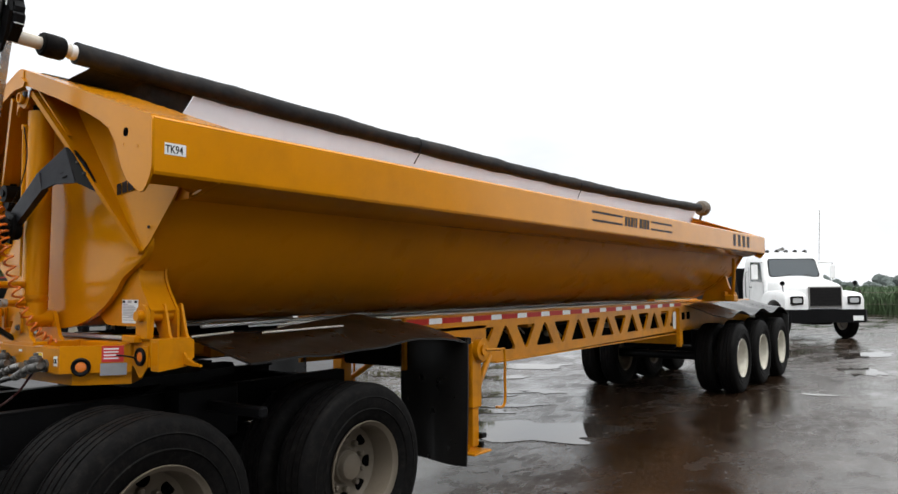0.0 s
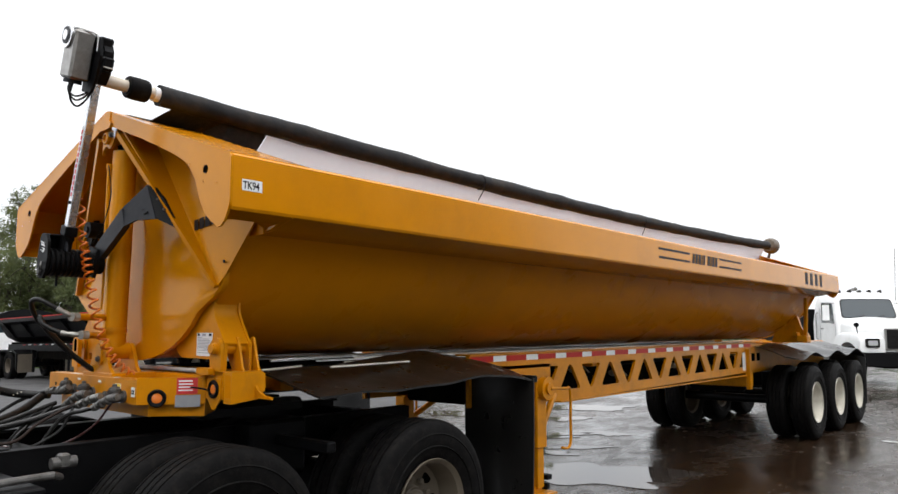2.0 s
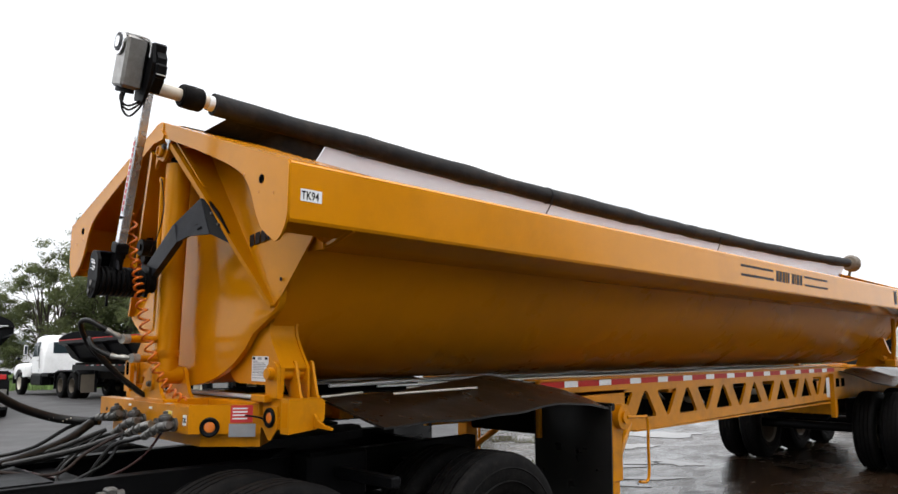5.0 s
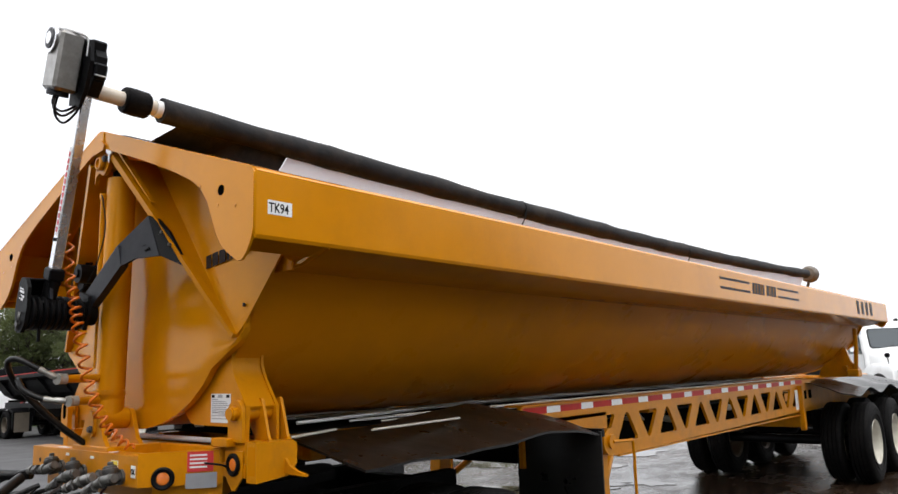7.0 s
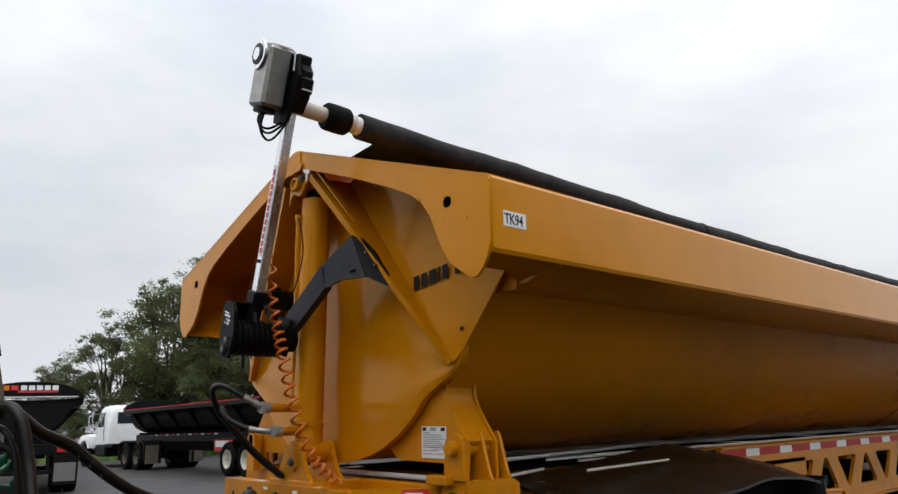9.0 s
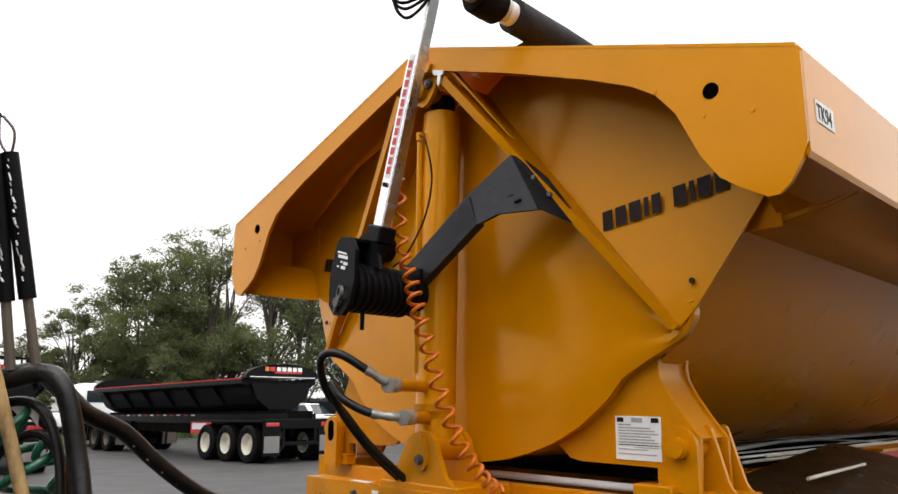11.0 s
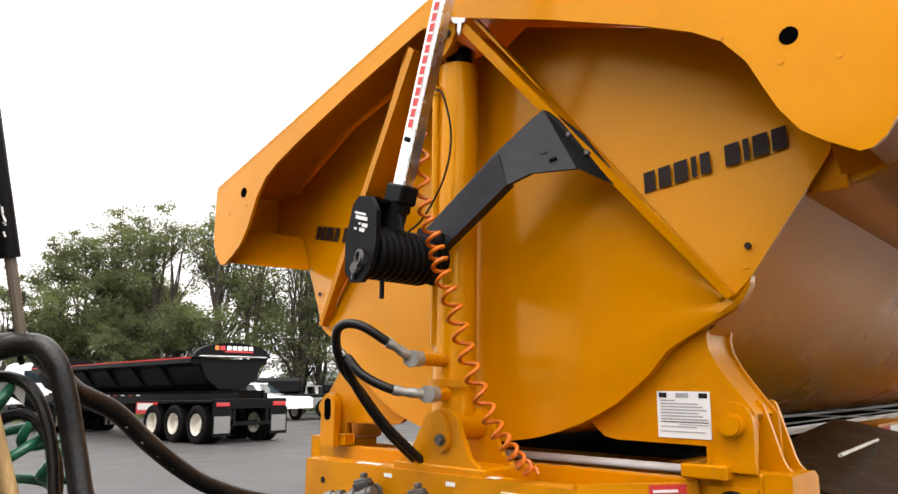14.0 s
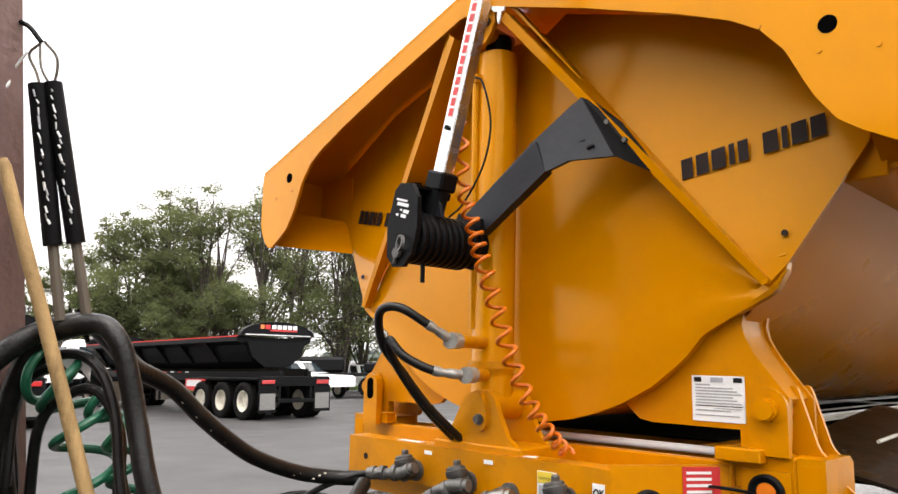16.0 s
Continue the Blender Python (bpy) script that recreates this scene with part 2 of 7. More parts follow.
def ground_material():
    m = bpy.data.materials.new("wet_yard_ground")
    m.use_nodes = True
    t = m.node_tree
    b = t.nodes["Principled BSDF"]
    L = t.links.new
    co = t.nodes.new("ShaderNodeTexCoord")

    def nz(scale, detail, rough=0.6, stretch=None):
        n = t.nodes.new("ShaderNodeTexNoise")
        n.inputs["Scale"].default_value, n.inputs["Detail"].default_value, n.inputs["Roughness"].default_value = scale, detail, rough
        if stretch:
            mp = t.nodes.new("ShaderNodeMapping")
            mp.inputs["Scale"].default_value = stretch
            L(co.outputs["Object"], mp.inputs["Vector"])
            L(mp.outputs["Vector"], n.inputs["Vector"])
        else:
            L(co.outputs["Object"], n.inputs["Vector"])
        return n.outputs["Fac"]

    def rng(src, a, b2, c, d):
        n = t.nodes.new("ShaderNodeMapRange")
        for k, v in zip(("From Min", "From Max", "To Min", "To Max"), (a, b2, c, d)):
            n.inputs[k].default_value = v
        L(src, n.inputs["Value"])
        return n.outputs["Result"]

    big = nz(0.22, 6, 0.6)
    mid = nz(1.3, 8, 0.7)
    fine = nz(26, 4, 0.7)
    tracks = nz(0.9, 9, 0.62, (1.0, 0.5, 1))
    ramp = t.nodes.new("ShaderNodeValToRGB")
    ramp.color_ramp.elements[0].position, ramp.color_ramp.elements[0].color = 0.3, (0.011, 0.0064, 0.0038, 1)
    ramp.color_ramp.elements[1].position, ramp.color_ramp.elements[1].color = 0.72, (0.033, 0.0195, 0.0115, 1)
    L(mid, ramp.inputs["Fac"])
    mul = t.nodes.new("ShaderNodeMix")
    mul.data_type, mul.blend_type = "RGBA", "MULTIPLY"
    mul.inputs["Factor"].default_value = 1.0
    L(ramp.outputs["Color"], mul.inputs["A"])
    grain = t.nodes.new("ShaderNodeValToRGB")
    grain.color_ramp.elements[0].position, grain.color_ramp.elements[0].color = 0.25, (0.55, 0.55, 0.55, 1)
    grain.color_ramp.elements[1].position, grain.color_ramp.elements[1].color = 0.8, (1.5, 1.5, 1.5, 1)
    L(fine, grain.inputs["Fac"])
    L(grain.outputs["Color"], mul.inputs["B"])
    L(mul.outputs["Result"], b.inputs["Base Color"])
    specks = nz(5.0, 9, 0.72, (1.0, 0.55, 1))
    wet = t.nodes.new("ShaderNodeMath")
    wet.operation = "MULTIPLY"
    L(rng(tracks, 0.36, 0.62, 0.46, 0.07), wet.inputs[0])
    L(rng(specks, 0.44, 0.66, 1.0, 0.30), wet.inputs[1])
    L(wet.outputs[0], b.inputs["Roughness"])
    b.inputs["Specular IOR Level"].default_value = 0.30
    bp = t.nodes.new("ShaderNodeBump")
    bp.inputs["Distance"].default_value = 0.03
    L(rng(tracks, 0.42, 0.66, 0.5, 0.06), bp.inputs["Strength"])
    add = t.nodes.new("ShaderNodeMath")
    add.operation = "ADD"
    L(mid, add.inputs[0])
    L(rng(fine, 0, 1, 0, 0.35), add.inputs[1])
    L(add.outputs[0], bp.inputs["Height"])
    L(bp.outputs["Normal"], b.inputs["Normal"])
    return m


GROUND = ground_material()


def water_material():
    m = bpy.data.materials.new("puddle_water")
    m.use_nodes = True
    t = m.node_tree
    b = t.nodes["Principled BSDF"]
    b.inputs["Base Color"].default_value = (0.045, 0.036, 0.03, 1)
    b.inputs["Roughness"].default_value = 0.03
    b.inputs["IOR"].default_value = 1.5
    n = t.nodes.new("ShaderNodeTexNoise")
    n.inputs["Scale"].default_value, n.inputs["Detail"].default_value = 9, 3
    co = t.nodes.new("ShaderNodeTexCoord")
    t.links.new(co.outputs["Object"], n.inputs["Vector"])
    bp = t.nodes.new("ShaderNodeBump")
    bp.inputs["Strength"].default_value, bp.inputs["Distance"].default_value = 0.06, 0.004
    t.links.new(n.outputs["Fac"], bp.inputs["Height"])
    t.links.new(bp.outputs["Normal"], b.inputs["Normal"])
    return m


WATER = water_material()
PAVEMENT = material("damp_asphalt", (0.044, 0.042, 0.042), 0.55, spec=0.35, var=0.22, scale=0.5, dirt=(0.045, 0.042, 0.04), dirt_amount=0.7, dirt_scale=0.25, bump=0.35, bump_scale=45, rough_var=0.16)

# ---------------------------------------------------------------- mesh tools


class Shape:
    """Collects solid pieces of one mesh."""

    def __init__(self):
        self.v, self.f = [], []

    def add(self, verts, faces, m=None):
        n = len(self.v)
        self.v += [tuple(m @ Vector(p)) if m is not None else tuple(p) for p in verts]
        self.f += [tuple(i + n for i in face) for face in faces]
        return self

    def box(self, x0, x1, y0, y1, z0, z1, c=0.004, m=None):
        """A box with chamfered edges."""
        c = min(c, abs(x1 - x0) * 0.3, abs(y1 - y0) * 0.3, abs(z1 - z0) * 0.3)
        bm = bmesh.new()
        bmesh.ops.create_cube(bm, size=1.0)
        for v in bm.verts:
            v.co = Vector((x0 + (v.co.x + 0.5) * (x1 - x0), y0 + (v.co.y + 0.5) * (y1 - y0), z0 + (v.co.z + 0.5) * (z1 - z0)))
        if c > 0:
            bmesh.ops.bevel(bm, geom=bm.edges[:], offset=c, segments=1, affect="EDGES", profile=0.5)
        bm.verts.index_update()
        self.add([v.co[:] for v in bm.verts], [[v.index for v in f.verts] for f in bm.faces], m)
        bm.free()
        return self

    def prism(self, outline, axis, a, b, m=None):
        """A flat outline (pairs) given thickness from a to b along an axis; the pairs are the other two axes in order."""
        def put(u, w, k):
            return {"x": (k, u, w), "y": (u, k, w), "z": (u, w, k)}[axis]
        n = len(outline)
        verts = [put(u, w, a) for u, w in outline] + [put(u, w, b) for u, w in outline]
        faces = [tuple(range(n))[::-1], tuple(range(n, 2 * n))] + [(i, (i + 1) % n, n + (i + 1) % n, n + i) for i in range(n)]
        return self.add(verts, faces, m)

    def tube(self, path, r, seg=12, caps=True, m=None):
        """A round bar along a line of points; r is one radius or one for each point."""
        pts = [Vector(p) for p in path]
        rs = r if isinstance(r, (list, tuple)) else [r] * len(pts)
        verts, faces = [], []
        up = Vector((0.13, 0.21, 0.97))
        side = None
        for i, p in enumerate(pts):
            d = (pts[min(i + 1, len(pts) - 1)] - pts[max(i - 1, 0)]).normalized()
            side = (up.cross(d) if side is None else side - d * side.dot(d))
            if side.length < 1e-4:
                side = Vector((1, 0, 0)).cross(d)
            side.normalize()
            o = d.cross(side)
            for k in range(seg):
                a = 2 * math.pi * k / seg
                verts.append(p + (side * math.cos(a) + o * math.sin(a)) * rs[i])
        for i in range(len(pts) - 1):
            for k in range(seg):
                faces.append((i * seg + k, i * seg + (k + 1) % seg, (i + 1) * seg + (k + 1) % seg, (i + 1) * seg + k))
        if caps:
            faces += [tuple(range(seg))[::-1], tuple(range((len(pts) - 1) * seg, len(pts) * seg))]
        return self.add([v[:] for v in verts], faces, m)

    def lathe(self, profile, seg=32, m=None, closed=False):
        """Turns (along x, radius) pairs round the x axis."""
        n = len(profile)
        verts = [(x, r * math.cos(2 * math.pi * k / seg), r * math.sin(2 * math.pi * k / seg)) for k in range(seg) for x, r in profile]
        faces = []
        for k in range(seg):
            for i in range(n if closed else n - 1):
                j = (i + 1) % n
                faces.append((k * n + i, k * n + j, ((k + 1) % seg) * n + j, ((k + 1) % seg) * n + i))
        return self.add(verts, faces, m)

    def sheet(self, rows, thick=0.0, m=None):
        """A skin over rows of points, all rows alike in length; thick pushes a second skin downwards."""
        h, w = len(rows), len(rows[0])
        verts = [p for row in rows for p in row]
        faces = [(i * w + k, i * w + k + 1, (i + 1) * w + k + 1, (i + 1) * w + k) for i in range(h - 1) for k in range(w - 1)]
        if thick:
            n = len(verts)
            verts += [(p[0], p[1], p[2] - thick) for p in verts]
            faces += [tuple(n + i for i in f[::-1]) for f in faces]
            rim = [k for k in range(w)] + [i * w + w - 1 for i in range(1, h)] + [(h - 1) * w + k for k in range(w - 2, -1, -1)] + [i * w for i in range(h - 2, 0, -1)]
            faces += [(a, rim[(q + 1) % len(rim)], rim[(q + 1) % len(rim)] + n, a + n) for q, a in enumerate(rim)]
        return self.add(verts, faces, m)


def slab(rows, way):
    """A closed plate: rows of points and their copy moved by way, joined round the rim."""
    s = Shape().sheet(rows)
    h, w, n = len(rows), len(rows[0]), len(s.v)
    s.v += [tuple(Vector(p) + Vector(way)) for p in s.v]
    s.f += [tuple(n + i for i in f[::-1]) for f in s.f]
    rim = [k for k in range(w)] + [i * w + w - 1 for i in range(1, h)] + [(h - 1) * w + k for k in range(w - 2, -1, -1)] + [i * w for i in range(h - 2, 0, -1)]
    s.f += [(a, rim[(q + 1) % len(rim)], rim[(q + 1) % len(rim)] + n, a + n) for q, a in enumerate(rim)]
    return s


def loft(rings):
    """A closed skin over rings of alike length, capped at both ends."""
    n = len(rings[0])
    s = Shape()
    s.v = [tuple(p) for r in rings for p in r]
    s.f = [(i * n + k, i * n + (k + 1) % n, (i + 1) * n + (k + 1) % n, (i + 1) * n + k) for i in range(len(rings) - 1) for k in range(n)]
    s.f += [tuple(range(n))[::-1], tuple(range((len(rings) - 1) * n, len(rings) * n))]
    return s


def rounded(x0, x1, y0, y1, r, n=4):
    """Corner-rounded rectangle as pairs."""
    out = []
    for cx, cy, a in ((x1 - r, y1 - r, 0), (x0 + r, y1 - r, 90), (x0 + r, y0 + r, 180), (x1 - r, y0 + r, 270)):
        out += arc((cx, cy), r, a, a + 90, n)
    return out


def mesh_of(name, shape, mat, smooth=True, angle=32):
    me = bpy.data.meshes.new(name)
    me.from_pydata([tuple(p) for p in shape.v], [], shape.f)
    bm = bmesh.new()
    bm.from_mesh(me)
    bmesh.ops.recalc_face_normals(bm, faces=bm.faces)
    bm.to_mesh(me)
    bm.free()
    if smooth:
        me.shade_smooth()
        me.set_sharp_from_angle(angle=radians(angle))
    for one in (mat if isinstance(mat, (list, tuple)) else [mat]):
        me.materials.append(one)
    return me


def thing(name, at, label, category, group="", kind=""):
    """An empty at the base of a thing."""
    ob = new(name)
    ob.location = at
    ob.empty_display_size = 0.2
    return tagged(ob, label, category, group, kind)


def part(name, shape, mat, parent, label="", smooth=True, angle=32):
    """One mesh under a thing or a part, its points given in the thing's own space."""
    ob = new(name, mesh_of(name, shape, mat, smooth, angle) if isinstance(shape, Shape) else shape)
    if parent is not None:
        ob.parent = parent
    return tagged(ob, label)


def solo(name, shape, mat, label, category, group="", kind="", at=(0, 0, 0), smooth=True):
    ob = new(name, mesh_of(name, shape, mat, smooth))
    ob.location = at
    return tagged(ob, label, category, group, kind)


def letters(name, text, size, mat, parent, m, depth=0.0015, squeeze=1.0, shear=0.0, bold=0.0, space=1.0):
    """Writing with the built-in font, as a mesh standing in the plane of m."""
    cu = bpy.data.curves.new(name, "FONT")
    cu.body, cu.size, cu.extrude, cu.offset, cu.shear, cu.space_character = text, size, depth, bold, shear, space
    cu.align_x, cu.align_y = "LEFT", "BOTTOM_BASELINE"
    tmp = bpy.data.objects.new(name, cu)
    me = bpy.data.meshes.new_from_object(tmp)
    bpy.data.objects.remove(tmp)
    me.transform(Matrix.Diagonal((squeeze, 1, 1, 1)))
    me.transform(m)
    me.materials.clear()
    me.materials.append(mat)
    ob = new(name, me)
    ob.parent = parent
    return ob


def arc(c, r, a0, a1, n):
    return [(c[0] + r * math.cos(radians(a0 + (a1 - a0) * i / n)), c[1] + r * math.sin(radians(a0 + (a1 - a0) * i / n))) for i in range(n + 1)]


def curve_points(pts, n=8):
    """A smooth line through points."""
    p = [Vector(q) for q in pts]
    p = [2 * p[0] - p[1]] + p + [2 * p[-1] - p[-2]]
    out = []
    for i in range(1, len(p) - 2):
        for k in range(n):
            t = k / n
            a, b, c, d = p[i - 1], p[i], p[i + 1], p[i + 2]
            out.append(0.5 * (2 * b + (c - a) * t + (2 * a - 5 * b + 4 * c - d) * t * t + (3 * b - a - 3 * c + d) * t ** 3))
    return out + [p[-2]]


def coil(pts, r, wire, turns, per=14, seg=8, spread=None):
    """A coiled hose wound round a line of points."""
    line = curve_points(pts, 24)
    total = turns * per
    path = []
    for i in range(total + 1):
        u = i / total
        k = min(int(u * (len(line) - 1)), len(line) - 2)
        f = u * (len(line) - 1) - k
        c = line[k].lerp(line[k + 1], f)
        d = (line[k + 1] - line[k]).normalized()
        s = d.cross(Vector((0, 1, 0.2))).normalized()
        o = d.cross(s)
        a = 2 * math.pi * i / per
        rr = r * (spread(u) if spread else 1)
        path.append(c + (s * math.cos(a) + o * math.sin(a)) * rr)
    return Shape().tube(path, wire, seg)

# ---------------------------------------------------------------- ground


def dip(x):
    """The yard falls gently away on the far side."""
    return 0.022 * min(0, max(-33, x + 9))


def on_yard(x, y, turn, k=1.0):
    """A place on the yard, tilted with its fall."""
    fall = -math.atan(0.022) if -42 < x < -9 else 0.0
    return Matrix.Translation((x, y, dip(x))) @ Matrix.Rotation(fall, 4, "Y") @ Matrix.Rotation(radians(turn), 4, "Z") @ Matrix.Scale(k, 4)


def build_ground():
    s = Shape()
    xs = [-900, -300, -120, -60, -42, -30, -15, -9, -4, 0, 4, 8, 15, 30, 60, 120, 300, 900]
    s.sheet([[(x, y, dip(x)) for x in xs] for y in xs])
    g = new("ground", mesh_of("ground", s, GROUND))
    tagged(g, "dark wet gravel yard with tyre tracks and puddles", "ground", kind="structure")


build_ground()
pave = Shape()
for near, far in (([(-9, -30), (-6.5, -30), (-5.2, 0), (-6.0, 9), (-9, 16)], 0), ([(-41.9, -30), (-9, -30), (-9, 16), (-14, 26), (-22, 36), (-40, 36), (-41.9, 12)], 1)):
    n = len(near)
    pave.add([(x, y, dip(x) + z) for z in (0.0006, 0.005) for x, y in near], [tuple(range(n))[::-1], tuple(range(n, 2 * n))] + [(i, (i + 1) % n, n + (i + 1) % n, n + i) for i in range(n)])
tagged(new("pavement", mesh_of("pavement", pave, PAVEMENT, smooth=False)), "damp grey asphalt apron of the yard", "pavement", kind="structure")


def puddle(cx, cy, rx, ry, turn, seed):
    rnd = random.Random(seed)
    ph = [rnd.uniform(0, 6.28) for _ in range(6)]
    pts = []
    for i in range(128):
        a = 2 * math.pi * i / 128
        k = 1 + sum(0.20 / (j + 1) ** 0.7 * math.sin((j * 2 + 2) * a + ph[j]) for j in range(6))
        x, y = rx * k * math.cos(a), ry * k * math.sin(a)
        c, s = math.cos(radians(turn)), math.sin(radians(turn))
        pts.append((x * c - y * s, x * s + y * c))
    ob = solo("puddle", Shape().prism(pts, "z", 0.0, 0.005), WATER, "shallow rain puddle mirroring the pale sky on the wet yard", "puddle",
              "puddles in the yard", at=(cx, cy, 0.001), smooth=False)
    return ob


for row in ((-0.15, 5.35, 1.05, 0.72, 20, 1), (-2.6, 6.6, 1.2, 0.5, 40, 2), (2.3, 13.8, 0.30, 0.8, 10, 3), (1.9, 17.5, 0.35, 1.3, -15, 4), (3.2, 22.0, 0.4, 1.8, -25, 5), (-3.4, 11.3, 0.9, 0.45, 28, 6), (-3.0, 9.3, 0.6, 0.35, 52, 7),
            (-1.4, 8.3, 0.32, 0.22, 6, 8), (2.2, 10.2, 0.22, 0.12, 20, 11), (-4.6, 8.9, 0.8, 0.45, 30, 12), (-1.35, 6.1, 0.55, 0.22, 35, 13), (-2.1, 7.5, 0.8, 0.16, 48, 14), (-1.0, 6.9, 0.45, 0.10, 42, 15),
            (-3.9, 6.4, 0.9, 0.3, 38, 16), (-2.9, 5.2, 0.7, 0.22, 35, 17), (-1.9, 4.6, 0.5, 0.2, 30, 18)):
    puddle(*row)

# ---------------------------------------------------------------- wheels


def tyre_shape(r=0.52, w=0.27, lugs=0):
    h = w / 2
    p = [(-h * 0.72, r * 0.545), (-h * 0.92, r * 0.64), (-h, r * 0.78), (-h * 0.97, r * 0.90), (-h * 0.86, r * 0.965), (-h * 0.78, r * 0.985)]
    tread = []
    for x in (-0.55, -0.18, 0.18, 0.55):
        tread += [((x - 0.05) * h, r), ((x - 0.04) * h, r - 0.014), ((x + 0.04) * h, r - 0.014), ((x + 0.05) * h, r)]
    p = p + tread + [(-a, b) for a, b in p[::-1]]
    s = Shape().lathe(p, 56)
    for i in range(lugs):
        a = 2 * math.pi * i / lugs
        for side in (-1, 1):
            m = Matrix.Rotation(a + side * 0.02, 4, "X")
            s.box(side * h * 0.62 if side > 0 else -h * 0.99, h * 0.99 if side > 0 else -h * 0.62, -0.016, 0.016, r * 0.955, r * 1.004, 0.004, m)
    for q in (0.70, 0.84):
        s.lathe([(h * 0.93 if q < 0.8 else h * 0.985, r * (q - 0.012)), (h * 1.02, r * q), (h * 0.95 if q < 0.8 else h * 0.99, r * (q + 0.012))], 56)
    return s


def rim_shape(r=0.283, w=0.25, deep=True):
    """A disc wheel, its dish open to +x."""
    h = w / 2
    lip = [(h * 0.98, r), (h * 1.0, r * 1.02), (h * 0.93, r * 1.03), (h * 0.80, r * 0.93), (h * 0.2, r * 0.88)]
    dish = [(-h * 0.35, r * 0.86), (-h * 0.55, r * 0.72), (-h * 0.62, r * 0.5), (-h * 0.60, r * 0.40), (-h * 0.3, r * 0.36), (-h * 0.2, r * 0.1), (-h * 0.2, 0.001)]
    s = Shape().lathe(lip + dish, 40)
    s.lathe([(-h, r), (-h, r * 1.02), (-h * 0.9, r * 0.9), (-h * 0.5, r * 0.86)], 40)
    return s


def hub_shape(w=0.25, r=0.283):
    h = w / 2
    s = Shape().lathe([(-h * 0.6, r * 0.33), (-h * 0.15, r * 0.31), (-h * 0.02, r * 0.27), (h * 0.02, r * 0.2), (h * 0.02, 0.001)], 24)
    for i in range(10):
        a = 2 * math.pi * i / 10
        m = Matrix.Translation((0, math.cos(a) * r * 0.52, math.sin(a) * r * 0.52))
        s.lathe([(-h * 0.62, 0.020), (-h * 0.36, 0.019), (-h * 0.32, 0.012), (-h * 0.32, 0.001)], 6, m)
    return s


TYRE = mesh_of("tyre", tyre_shape(), RUBBER)
RIM_NEW = mesh_of("rim", rim_shape(), RIM)
RIM_OLD = mesh_of("rim", rim_shape(), RIMOLD)
HUB_NEW = mesh_of("wheel", hub_shape(), RIM)
HUB_OLD = mesh_of("wheel", hub_shape(), RIMOLD)
HOLE = mesh_of("hand_hole", Shape().lathe([(-0.075, 0.037), (-0.060, 0.037), (-0.0605, 0.001)], 14), VOID)


def wheel(parent, x, y, out, old=False, holes=False, z=0.52, k=1.0):
    """A wheel whose dish faces out (+1: +x, -1: -x): hub with tyre, rim and hand holes."""
    hub = new("wheel", HUB_OLD if old else HUB_NEW)
    hub.parent = parent
    hub.matrix_basis = Matrix.Translation((x, y, z)) @ Matrix.Rotation(0 if out > 0 else math.pi, 4, "Z") @ Matrix.Rotation(y * 2.3, 4, "X") @ Matrix.Scale(k, 4)
    part("tyre", TYRE, None, hub)
    part("rim", RIM_OLD if old else RIM_NEW, None, hub)
    for i in range(8 if holes else 0):
        a = 2 * math.pi * (i + 0.5) / 8
        part("hand_hole", HOLE, None, hub).location = (0, math.cos(a) * 0.201, math.sin(a) * 0.201)
    return hub


# ---------------------------------------------------------------- the yellow side dump trailer
trailer = thing("side_dump_trailer", (0, 0, 0), "yellow three-axle side dump trailer with a black roll tarp", "trailer")
W, ZT, ZB = 1.295, 2.412, 2.148        # half width, top and bottom of the rim
Y0, Y1 = 0.25, 10.86                   # end plates
R, CZ = 1.032, 2.445                     # round of the tub


